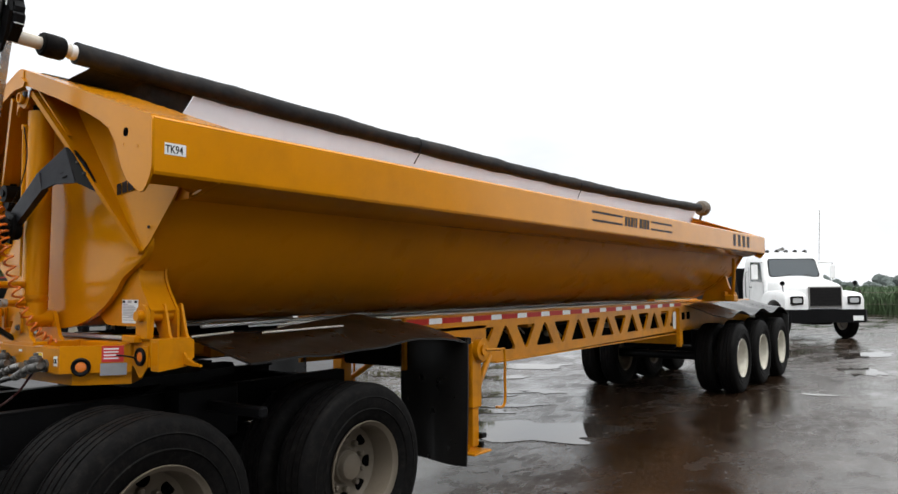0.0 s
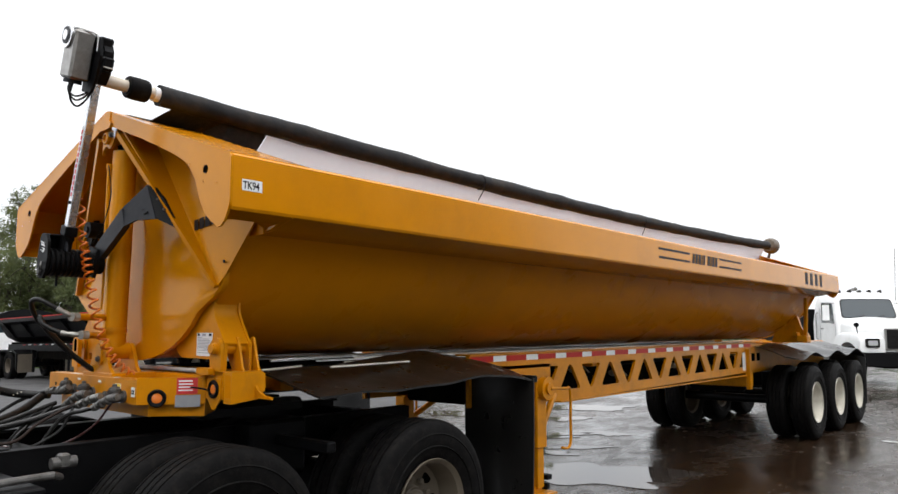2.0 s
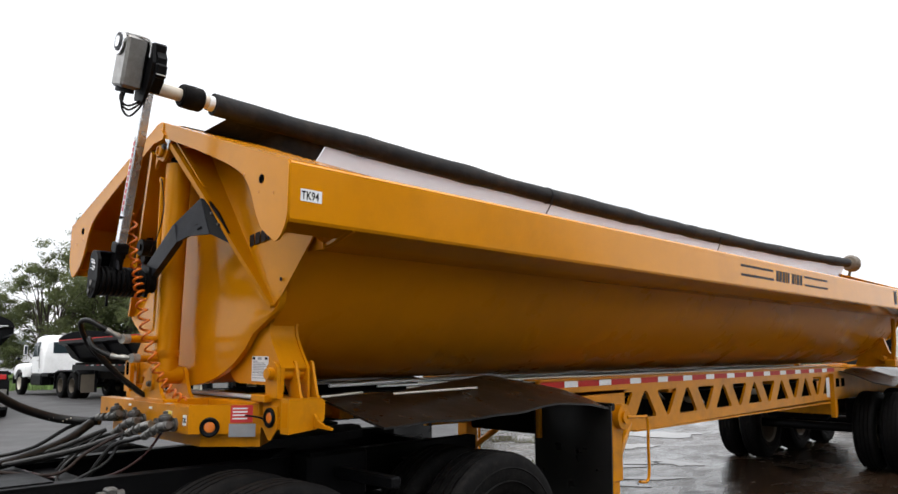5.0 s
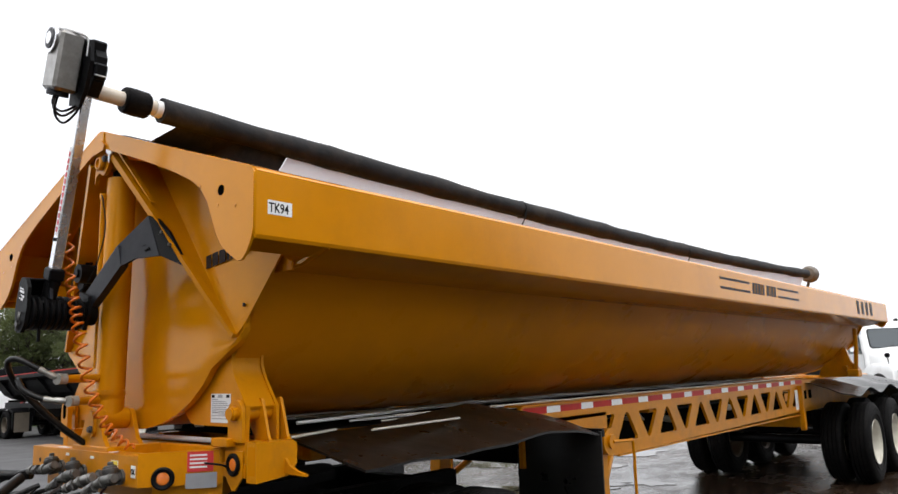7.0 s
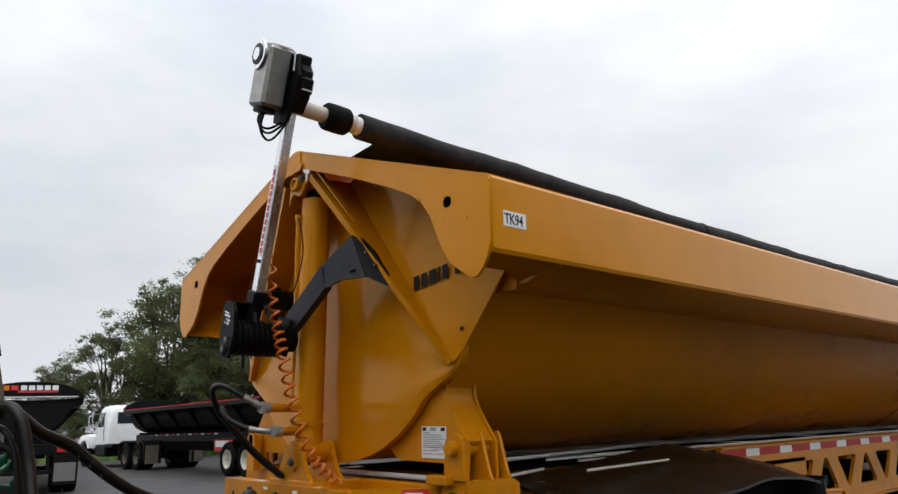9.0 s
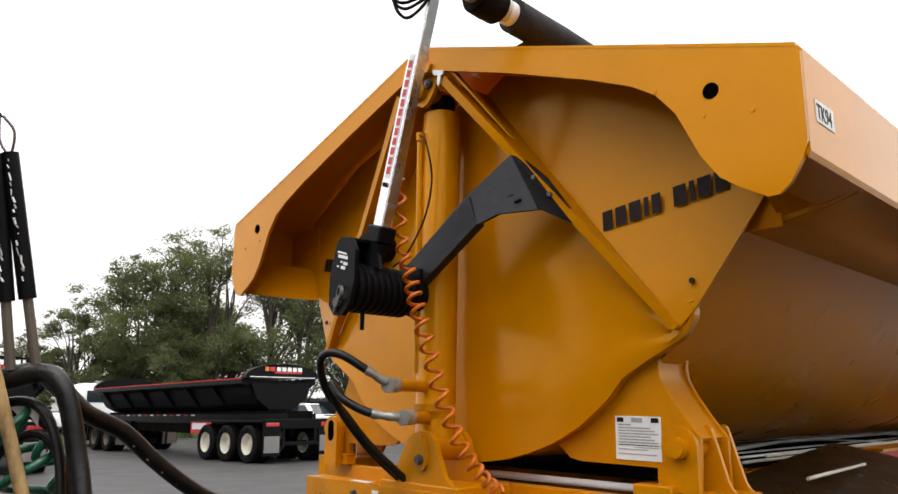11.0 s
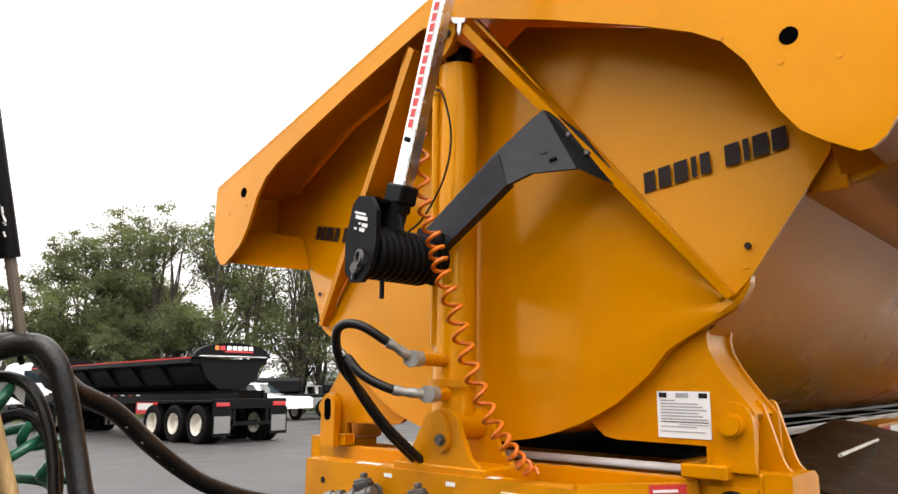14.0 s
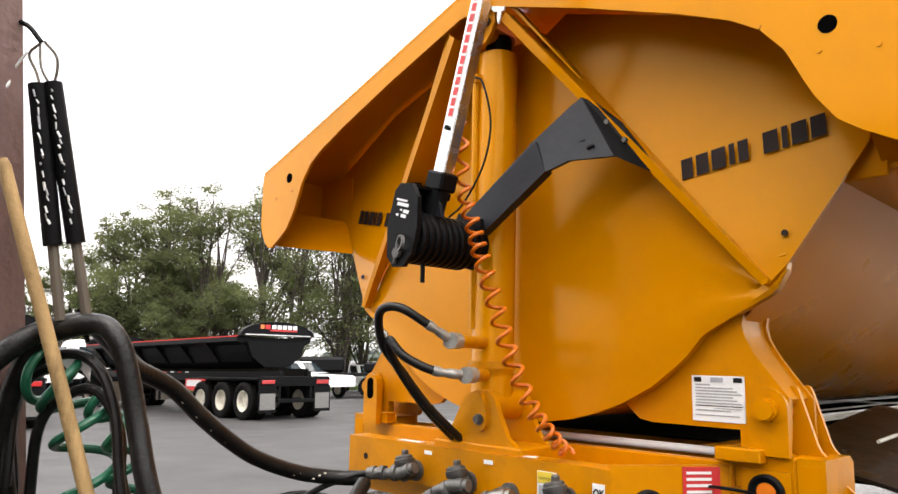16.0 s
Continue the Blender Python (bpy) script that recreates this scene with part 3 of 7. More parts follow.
def tub():
    prof = [(-0.985, 2.085)] + [(R * math.sin(radians(a)), CZ - R * math.cos(radians(a))) for a in range(-66, 67, 6)] + [(0.985, 2.085)]
    ys = [Y0 + 0.045 + (Y1 - Y0 - 0.09) * i / 24 for i in range(25)]
    s = Shape().sheet([[(x, y, z) for x, z in prof] for y in ys])
    inner = [(x * 0.988, z + 0.012) for x, z in prof]
    s.sheet([[(x, y, z) for x, z in inner] for y in ys])
    shell = part("tub", s, YELLOW_TUB, trailer, "half-round yellow steel tub, dusty and wet, brown patches standing for stains and smudged reflections")
    for side in (1, -1):
        rim = [(0.975, 2.08), (1.10, 2.088), (1.14, 2.095), (W - 0.006, ZB - 0.006), (W, ZB + 0.008), (W, ZT - 0.014), (W - 0.012, ZT), (1.06, ZT + 0.0), (1.05, ZT - 0.012), (1.05, 2.14), (0.975, 2.10)]
        cap = 0.34 if side > 0 else 0.31
        r = Shape().prism([(side * x, z) for x, z in rim], "y", cap, Y1 - 0.06)
        for a, b in ((0.012, cap), (Y1 - 0.06, Y1 + 0.243)):
            r.prism([(side * x, z) for x, z in ((W - 0.03, 2.140), (W - 0.006, ZB - 0.006), (W, ZB + 0.008), (W, ZT - 0.014), (W - 0.012, ZT), (W - 0.016, ZT - 0.012), (W - 0.014, ZB + 0.012), (W - 0.03, 2.150))], "y", a, b)
        for a, b in ((0.012, cap), (Y1 - 0.06, Y1 + 0.243)):
            r.prism([(side * x, z) for x, z in ((1.185, 2.112), (W - 0.008, ZB - 0.007), (W - 0.008, ZB - 0.001), (1.185, 2.120))], "y", a, b)
        beam = part("rim_beam", r, YELLOW, trailer, "box-section yellow rim along the tub", angle=22)
        if side > 0:
            lip = [[(x, 0.37, z - 0.003), (x, q, z + (0.37 - q) * 0.5)] for x, z, q in ((1.02, 2.083, 0.336), (1.085, 2.088, 0.331), (1.092, 2.0885, 0.20), (1.14, 2.095, 0.20), (1.21, 2.119, 0.20), (1.283, 2.138, 0.20))]
            part("end_wall", Shape().box(0.94, 1.10, 0.327, 0.336, 2.07, 2.39), YELLOW_TUB, beam, "plate closing the rim's inner end")
        else:
            lip = [[(-1.215, 0.02, 2.080), (-1.205, 0.03, 2.078), (-1.09, 0.16, 2.064), (-0.985, 0.275, 2.052)], [(-1.29, 0.09, 2.243), (-1.25, 0.14, 2.236), (-1.17, 0.225, 2.220), (-1.09, 0.31, 2.204)]]
        part("end_lip", slab(lip, (0, 0.006, 0.008)), YELLOW_TUB, beam, "slanting plate closing the rim's end")
    return shell


tub()


def hood(y, way, name):
    """The peaked hood at one end: way +1 opens to -y (front), -1 is its mirror at the rear."""
    half_low = [(0.0, 2.752), (0.075, 2.744), (0.43, 2.617), (0.72, 2.502), (0.86, 2.438), (0.93, 2.392), (0.985, 2.325), (1.02, 2.25), (1.047, 2.195), (1.09, 2.135), (1.14, 2.10),
                (1.20, 2.066), (1.225, 2.068), (1.252, 2.09), (1.280, 2.135), (1.2945, 2.18), (1.2945, 2.39)]
    ridge = [(1.285, 2.406), (0.03, 2.842)]
    outline = half_low + ridge + [(-x, z) for x, z in ridge[::-1]] + [(-x, z) for x, z in half_low[:0:-1]]
    t = 0.012 * way
    flange = part(name, Shape().prism(outline, "y", y, y + t), YELLOW, trailer, "yellow peaked hood plate with curved lower edge", angle=25)
    s = Shape()
    for side in (1, -1):
        d = 0.46 * way
        s.sheet([[(side * x, yy, z) for x, z in ((0.0, 2.850), (0.03, 2.846), (0.65, 2.631), (1.25, 2.424), (W - 0.009, 2.4125))] for yy in (y - 0.001 * way, y + d * 0.5, y + d)], 0.010)
    part("hood_roof", s, YELLOW, flange, "sloping hood sheet", angle=20)
    ribs = Shape().box(-0.05, 0.05, y - 0.006 * way, y, 2.745, 2.838, 0.002)
    ribs.prism([(-0.065, 2.772), (-0.03, 2.735), (0.06, 2.74), (0.075, 2.765), (0.03, 2.80), (-0.03, 2.80)], "y", y - 0.012 * way, y + 0.02 * way)
    part("ridge_strap", ribs, YELLOW, flange)
    for x in (1.081, -1.081):
        h = Shape().tube([(x, y - 0.0015 * way, 2.357), (x, y + 0.004 * way, 2.357)], 0.021, 20)
        part("hole", h, VOID, flange, "round hole, dark inside")
    if way > 0:
        part("bird_dropping", Shape().prism([(0.075, 2.744), (0.13, 2.724), (0.128, 2.712), (0.116, 2.712), (0.112, 2.690), (0.104, 2.672), (0.098, 2.690), (0.100, 2.716), (0.086, 2.720), (0.074, 2.732)], "y", y - 0.002, y + 0.003), PAPER, flange, "white dried dropping on the hood's edge", smooth=False)
    bolts = ((0.93, 2.40), (1.18, 2.28), (1.06, 2.30))
    for side in (1, -1):
        for bx, bz in bolts:
            part("rivet", Shape().tube([(side * bx, y - 0.002 * way, bz), (side * bx, y + 0.002 * way, bz)], 0.006, 8), YELLOW_FRAME, flange)
    return flange


hood(0.0, 1, "front_hood")
hood(11.115, -1, "rear_hood")


def end_plate(y, way):
    low = [(1.02, 2.10), (0.978, 2.055), (0.885, 1.945), (0.877, 1.90), (0.874, 1.85), (0.862, 1.81), (0.832, 1.785), (0.745, 1.738), (0.645, 1.682), (0.585, 1.612), (0.49, 1.536),
           (0.39, 1.482), (0.295, 1.448), (0.20, 1.424), (0.1, 1.410), (0, 1.405)]

    def bottom(x):
        x = abs(x)
        for (xa, za), (xb, zb) in zip(low, low[1:]):
            if xb <= x <= xa:
                return zb + (za - zb) * (x - xb) / max(1e-6, xa - xb)
        return 2.10
    cols = []
    for i in range(-34, 35):
        x = 0.872 * i / 34
        b = bottom(x)
        rib_z = 2.70 - max(0, abs(x) - 0.115) * 1.248
        t = max(b + 0.02, min(2.83 - abs(x) * 0.345, rib_z + 0.004), 1.89 if abs(x) > 0.8 else 0)
        yy = y + way * (0.006 - 0.036 * math.cos(min(1, abs(x) / 0.9) * math.pi / 2))
        cols.append([(x, yy + way * 0.004 * math.sin(2 * k + 3 * x), b + (t - b) * k / 8) for k in range(9)])
    s = slab(cols, (0, way * 0.030, 0))
    plate = part("end_plate", s, YELLOW, trailer, "glossy yellow tub end plate with diagonal ribs")

    def yy(x):
        return y + way * (-0.067 + 0.295 * (x - 0.638))
    for side in (1, -1):
        a, b = Vector((0.115, yy(0.115), 2.70)), Vector((0.834, yy(0.834), 1.803))
        rib = Shape()
        d = (b - a).normalized()
        n = Vector((-d.z, 0, d.x))
        for off, wd, h in ((0.0, 0.015, 0.022), (0.040, 0.005, 0.008)):
            p0, p1 = a + n * off, (b - d * 0.02 if off == 0 else a.lerp(b, 0.30) + n * 0.030)
            ring = []
            for p, k in ((p0, 1.0), (p1, 0.75 if off == 0 else 0.3)):
                ring += [(side * (p.x + n.x * wd * k), p.y + way * 0.02, p.z + n.z * wd * k), (side * (p.x + n.x * wd * k), p.y - way * h * k, p.z + n.z * wd * k),
                         (side * (p.x - n.x * wd * k), p.y - way * h * k, p.z - n.z * wd * k), (side * (p.x - n.x * wd * k), p.y + way * 0.02, p.z - n.z * wd * k)]
            rib.add(ring, [(0, 1, 5, 4), (1, 2, 6, 5), (2, 3, 7, 6), (0, 1, 2, 3), (4, 5, 6, 7)])
        tip = b - d * 0.02
        rib.tube([(side * tip.x, tip.y - way * 0.016, tip.z), (side * tip.x, tip.y + way * 0.02, tip.z)], 0.0125, 14)
        part("rib", rib, YELLOW, plate, "diagonal rib bar with a rounded end")
        fold = y - way * 0.016
        web = [[(side * q.x, yy(q.x) + (fold - yy(q.x)) * k / 3, q.z + 0.012 * k / 3) for k in range(4)] for q in (a.lerp(b, i / 10 * 0.965) for i in range(11))]
        part("rib_web", slab(web, (side * -0.008, 0, -0.006)), YELLOW, plate, "folded web behind the diagonal rib")
        rows = []
        for i in range(9):
            u = i / 8
            p = a.lerp(b, u)
            p = Vector((p.x, max(-0.016, (yy(p.x) - y) * way), p.z + 0.012))
            e = Vector((1.13, 0, 2.44)).lerp(Vector((0.874, 0, 1.86)), max(0, (u - 0.25) / 0.75)) if u > 0.25 else Vector((0.2, 0, 2.76)).lerp(Vector((1.13, 0, 2.44)), u / 0.25)
            if u > 0.45:
                e = Vector((1.085, 0, 2.19)).lerp(Vector((0.874, 0, 1.86)), (u - 0.45) / 0.55)
            elif u > 0.25:
                e = Vector((1.13, 0, 2.44)).lerp(Vector((1.085, 0, 2.19)), (u - 0.25) / 0.2)
            e.y = max(-0.016, (yy(e.x) - y) * way)
            row = []
            for k in range(6):
                q = p.lerp(e, k / 5)
                row.append((side * q.x, y + way * q.y + way * 0.004 * math.sin(math.pi * k / 5) * math.sin(math.pi * u), q.z))
            rows.append(row)
        w1 = slab(rows, (0, way * 0.010, 0))
        part("gusset_sheet", w1, YELLOW, plate, "bent triangular corner sheet")
        part("bolt", Shape().tube([(side * 0.872, yy(0.872) - way * 0.004, 1.94), (side * 0.872, yy(0.872), 1.94)], 0.009, 10), BROWNINK, plate)
    return plate


front_plate = end_plate(Y0, 1)
end_plate(Y1, -1)


def mark_blocks(hgt, length, m, parent, label=""):
    """The maker's mark as a row of plain slanted blocks, two groups with a gap."""
    wide = (0.9, 0.95, 1.05, 0.42, 0.75, 0.55, 1.05, 0.42, 1.05, 1.0)
    k = length / (sum(wide) + 0.25 * 9)
    x, lean, first = 0.0, hgt * 0.16, None
    for i, wd in enumerate(wide):
        w = wd * k
        if i != 5:
            s = Shape().add([m @ Vector(p) for z in (0, 0.0012) for p in ((x, 0, z), (x + w, 0, z), (x + w + lean, hgt, z), (x + lean, hgt, z))],
                            [(0, 1, 2, 3), (4, 5, 6, 7), (0, 1, 5, 4), (1, 2, 6, 5), (2, 3, 7, 6), (3, 0, 4, 7)])
            ob = part("mark_block", s, BROWNINK, first or parent, label if first is None else "", smooth=False)
            first = first or ob
        x += w + 0.25 * k


def name_film(side):
    """Maker's name in heavy slanted capitals on the corner sheet; it climbs outwards."""
    ang, tilt = (11.0, 9.0) if side > 0 else (-11.0, -9.0)
    x0, z0 = (0.602, 2.119) if side > 0 else (-0.972, 2.188)
    y0 = 0.2325 if side > 0 else 0.294
    m = Matrix.Translation((x0, y0, z0)) @ Matrix.Rotation(radians(tilt), 4, "Z") @ Matrix.Rotation(radians(-ang), 4, "Y") @ Matrix.Rotation(math.pi / 2, 4, "X")
    mark_blocks(0.058, 0.385, m, front_plate, "dark brown slanted maker's mark")


name_film(1)
name_film(-1)


def lift_cylinder():
    c = part("lift_cylinder", Shape().tube([(0, 0.09, 1.47), (0, 0.10, 1.50), (0, 0.118, 2.60), (0, 0.119, 2.625), (0, 0.119, 2.63)], [0.066, 0.068, 0.068, 0.068, 0.05], 32), YELLOW, trailer, "yellow telescopic hydraulic lift cylinder")
    part("collar", Shape().tube([(0, 0.094, 1.575), (0, 0.094, 1.598)], 0.074, 28), YELLOW_FRAME, c)
    part("rod", Shape().tube([(0, 0.119, 2.60), (0, 0.119, 2.69)], 0.045, 20), BLACK, c)
    # horned plate, boss and bolt at the head
    e = Shape().prism([(-0.088, 2.602), (-0.074, 2.635), (-0.050, 2.652), (-0.026, 2.646), (-0.004, 2.633), (0.024, 2.640), (0.050, 2.668), (0.068, 2.705), (0.066, 2.738), (0.030, 2.752), (-0.030, 2.748), (-0.066, 2.716), (-0.082, 2.668)], "y", 0.022, 0.040)
    e.tube([(0, 0.04, 2.69), (0, 0.17, 2.69)], 0.030, 16)
    top = part("top_pin", e, YELLOW_FRAME, c, "horned plate and pin at the cylinder's head", angle=25)
    part("boss", Shape().lathe([(0.0, 0.034), (0.018, 0.034), (0.024, 0.029), (0.024, 0.023), (0.014, 0.021), (0.014, 0.001)], 24, Matrix.Translation((-0.012, 0.022, 2.692)) @ Matrix.Rotation(-math.pi / 2, 4, "Z")), YELLOW, top)
    part("bolt", Shape().tube([(0.036, 0.024, 2.708), (0.036, 0.006, 2.708)], 0.016, 6).tube([(0.036, 0.008, 2.708), (0.036, 0.000, 2.708)], 0.009, 12), CASTGREY, top)
    part("grease_hole", Shape().tube([(-0.056, 0.0205, 2.672), (-0.056, 0.03, 2.672)], 0.008, 12), VOID, top)
    # side pipe with fine line
    p = Shape().tube([(-0.035, 0.045, 1.70), (-0.035, 0.045, 2.53)], 0.0125, 12)
    p.tube([(-0.035, 0.045, 2.52), (-0.035, 0.045, 2.55)], 0.017, 10).tube([(-0.035, 0.045, 2.08), (-0.035, 0.045, 2.10)], 0.016, 10)
    part("side_pipe", p, YELLOW, c)
    part("thin_cable", Shape().tube(curve_points([(-0.03, 0.035, 2.54), (0.02, 0.02, 2.50), (0.055, 0.02, 2.36), (0.045, 0.0, 2.22), (-0.02, -0.02, 2.10), (-0.06, -0.05, 2.05)]), 0.0035, 6), BLACK, c, "thin black cable")
    # foot: hollow tapered stand, thick collar above, front cheek with the pin
    trap = [(-0.165, 1.346), (0.165, 1.346), (0.128, 1.375), (0.092, 1.450), (0.080, 1.485), (0.055, 1.508), (0.010, 1.512), (-0.035, 1.495), (-0.060, 1.465), (-0.105, 1.385)]
    f = Shape().prism(trap, "y", 0.022, 0.042).prism(trap, "y", 0.175, 0.195)
    f.box(-0.175, 0.19, 0.014, 0.30, 1.281, 1.348, 0.004)
    foot = part("cylinder_foot", f, YELLOW_FRAME, c, "welded foot of two tapered plates", angle=25)
    part("cheek", Shape().prism([(0.030 + 0.028 * math.cos(radians(a)), 1.418 + 0.030 * math.sin(radians(a))) for a in range(200, 381, 20)] + [(0.052, 1.46), (0.036, 1.500), (0.010, 1.508), (-0.010, 1.485), (0.000, 1.44)], "y", 0.008, 0.024), YELLOW_FRAME, foot, angle=25)
    part("pin_barrel", Shape().tube([(0.022, 0.044, 1.466), (0.022, 0.173, 1.466)], 0.050, 24).tube([(0.004, 0.095, 1.49), (0, 0.10, 1.585)], [0.052, 0.074], 28), YELLOW_FRAME, foot, "thick barrel at the cylinder's foot")
    pin = Shape().tube([(0.03, 0.002, 1.423), (0.03, 0.03, 1.423)], 0.017, 16).tube([(0.03, -0.008, 1.423), (0.03, 0.003, 1.423)], 0.012, 6)
    part("foot_pin", pin, CASTGREY, c)
    return c


cylinder_ob = lift_cylinder()


def back_brace():
    """A black roller on its bracket beside the cylinder."""
    u = Shape().tube([(-0.42, 0.10, 2.20), (-0.42, 0.24, 2.20)], 0.05, 20).tube([(-0.42, 0.09, 2.20), (-0.42, 0.12, 2.20)], 0.022, 12)
    u.prism([(-0.56, 2.16), (-0.50, 2.30), (-0.46, 2.32), (-0.44, 2.20), (-0.48, 2.10)], "y", 0.15, 0.19)
    part("black_bush", u, BLACK, front_plate, "black roller and bracket")


back_brace()

# ---------------------------------------------------------------- trailer chassis


def front_deck():
    d = Shape()
    core = [(-0.595, 0.0), (0.50, 0.0), (0.70, 0.275), (0.52, 0.45), (-0.52, 0.45), (-0.70, 0.275), (-0.62, 0.10)]
    d.prism(core, "z", 1.20, 1.283)
    for sd in (1, -1):
        d.prism([(sd * x, y) for x, y in ((0.70, 0.275), (0.86, 0.275), (0.86, 0.50), (0.62, 0.68), (0.0, 0.68), (0.0, 0.45), (0.52, 0.45))], "z", 1.228, 1.283)
    d.prism([(-0.595, 0.0), (0.50, 0.0), (0.552, 0.072), (0.535, 0.082), (-0.60, 0.082)], "z", 1.283, 1.327)
    d.prism([(0.50, 0.0), (0.70, 0.275), (0.686, 0.285), (0.486, 0.010)], "z", 1.283, 1.338)
    low = [(x * 0.98, y * 0.98 + 0.012) for x, y in core]
    d.prism([(x, y + (0.06 if y < 0.15 else 0)) for x, y in low], "z", 1.135, 1.20)
    deck = part("front_deck", d, YELLOW_FRAME, trailer, "yellow box deck with air and light couplings", angle=20)
    g = Shape().box(-0.50, 0.62, 0.31, 0.62, 1.2835, 1.290, 0.002)
    part("deck_plate", g, BLACK, deck)
    # plain white on these rods stands for their bright reflection
    g = Shape()
    g.tube([(-0.45, 0.34, 1.362), (0.72, 0.34, 1.362)], 0.012, 14).tube([(-0.45, 0.385, 1.352), (0.72, 0.385, 1.352)], 0.006, 14)
    part("bright_rod", g, PAPER, deck, "rods lying on the deck, coloured white for their bright reflection")
    part("cross_tube", Shape().box(-0.72, 0.74, 0.42, 0.46, 1.28, 1.345, 0.006), YELLOW_FRAME, deck)
    # beam behind the sunken floor
    part("kerb", Shape().box(0.165, 0.70, 0.262, 0.298, 1.28, 1.348, 0.005), YELLOW_FRAME, deck)
    part("kerb", Shape().box(-0.70, -0.175, 0.262, 0.298, 1.28, 1.348, 0.005), YELLOW_FRAME, deck)
    for x in (-0.36, 0.12):
        part("white_label", Shape().box(x, x + 0.11, 0.02, 0.05, 1.3275, 1.3285, 0), PAPER, deck, smooth=False)
    for x in (-0.50,):
        part("bolt_hole", Shape().tube([(x, -0.0015, 1.262), (x, 0.004, 1.262)], 0.011, 14), INK, deck)
    # small white labels over the couplings
    for x, z in ((-0.20, 1.298), (0.06, 1.296)):
        part("white_label", Shape().box(x, x + 0.035, -0.0015, 0.002, z, z + 0.012, 0), PAPER, deck, smooth=False)
    card = part("caution_label", Shape().box(0.262, 0.327, -0.0020, 0.002, 1.20, 1.30, 0), PAPER, deck, "white caution label with a yellow head", smooth=False)
    part("label_head", Shape().box(0.264, 0.325, -0.0032, -0.002, 1.268, 1.298, 0), material("label_yellow", (0.75, 0.55, 0.05), 0.5), card, smooth=False)
    part("label_text", Shape().box(0.268, 0.322, -0.0032, -0.002, 1.235, 1.262, 0), GREYINK, card, smooth=False)
    t = letters("label_word", "CAUTION", 0.011, INK, card, Matrix.Translation((0.268, -0.0034, 1.277)) @ Matrix.Rotation(math.pi / 2, 4, "X"), 0.0003, 0.9)
    ok = part("inspection_label", Shape().box(0.445, 0.482, -0.002, 0.002, 1.238, 1.288, 0), PAPER, deck, "white label with black OK", smooth=False)
    letters("label_word", "OK", 0.032, INK, ok, Matrix.Translation((0.447, -0.0025, 1.252)) @ Matrix.Rotation(math.pi / 2, 4, "X"), 0.0004, 0.72, 0, 0.001)
    # chamfered side: light, red decal, grey plate
    a, b = Vector((0.50, 0.0, 0)), Vector((0.70, 0.275, 0))
    d2 = (b - a).normalized()
    n2 = Vector((d2.y, -d2.x, 0))

    def on_side(u, z, k=0.002):
        p = a + d2 * u + n2 * k
        return Matrix.Translation((p.x, p.y, z)) @ Matrix(((d2.x, n2.x, 0, 0), (d2.y, n2.y, 0, 0), (0, 0, 1, 0), (0, 0, 0, 1)))

    for m, nm in ((on_side(0.10, 1.232), "marker_light"), (Matrix.Translation((0.789, 0.267, 1.280)) @ Matrix.Rotation(math.pi, 4, "Z"), "marker_light")):
        ring = Shape().lathe([(-0.003, 0.047), (0.007, 0.047), (0.012, 0.040), (0.008, 0.027), (-0.003, 0.027)], 28, m @ Matrix.Rotation(math.pi / 2, 4, "Z"))
        lamp = part(nm, ring, BLACK, deck, "round marker light in a black ring")
        part("lens", Shape().lathe([(0.002, 0.028), (0.006, 0.024), (0.008, 0.012), (0.008, 0.001)], 24, m @ Matrix.Rotation(math.pi / 2, 4, "Z")), AMBER, lamp, "amber lens")
    r = part("red_decal", Shape().box(0.195, 0.30, 0.0, 0.001, 1.252, 1.335, 0, on_side(0, 0, 0.003)), RED, deck, "red warning decal with rows of white print", smooth=False)
    for k in range(4):
        part("print_line", Shape().box(0.205, 0.275, 0.0, 0.001, 1.268 + k * 0.016, 1.275 + k * 0.016, 0, on_side(0, 0, 0.0042)), PAPER, r, smooth=False)
    part("grey_plate", Shape().box(0.19, 0.315, 0.0, 0.001, 1.185, 1.247, 0, on_side(0, 0, 0.003)), material("bare_grey_plate", (0.25, 0.25, 0.26), 0.45), deck, smooth=False)
    part("grab_bar", Shape().tube(curve_points([(0.66, 0.215, 1.285), (0.71, 0.19, 1.29), (0.755, 0.235, 1.28), (0.76, 0.27, 1.26)]), 0.0045, 8), BLACK, deck)
    part("lamp_bracket", Shape().prism([(0.725, 1.232), (0.775, 1.175), (0.798, 1.175), (0.85, 1.232), (0.85, 1.335), (0.725, 1.335)], "y", 0.268, 0.2745), YELLOW_FRAME, deck)
    return deck


deck_ob = front_deck()


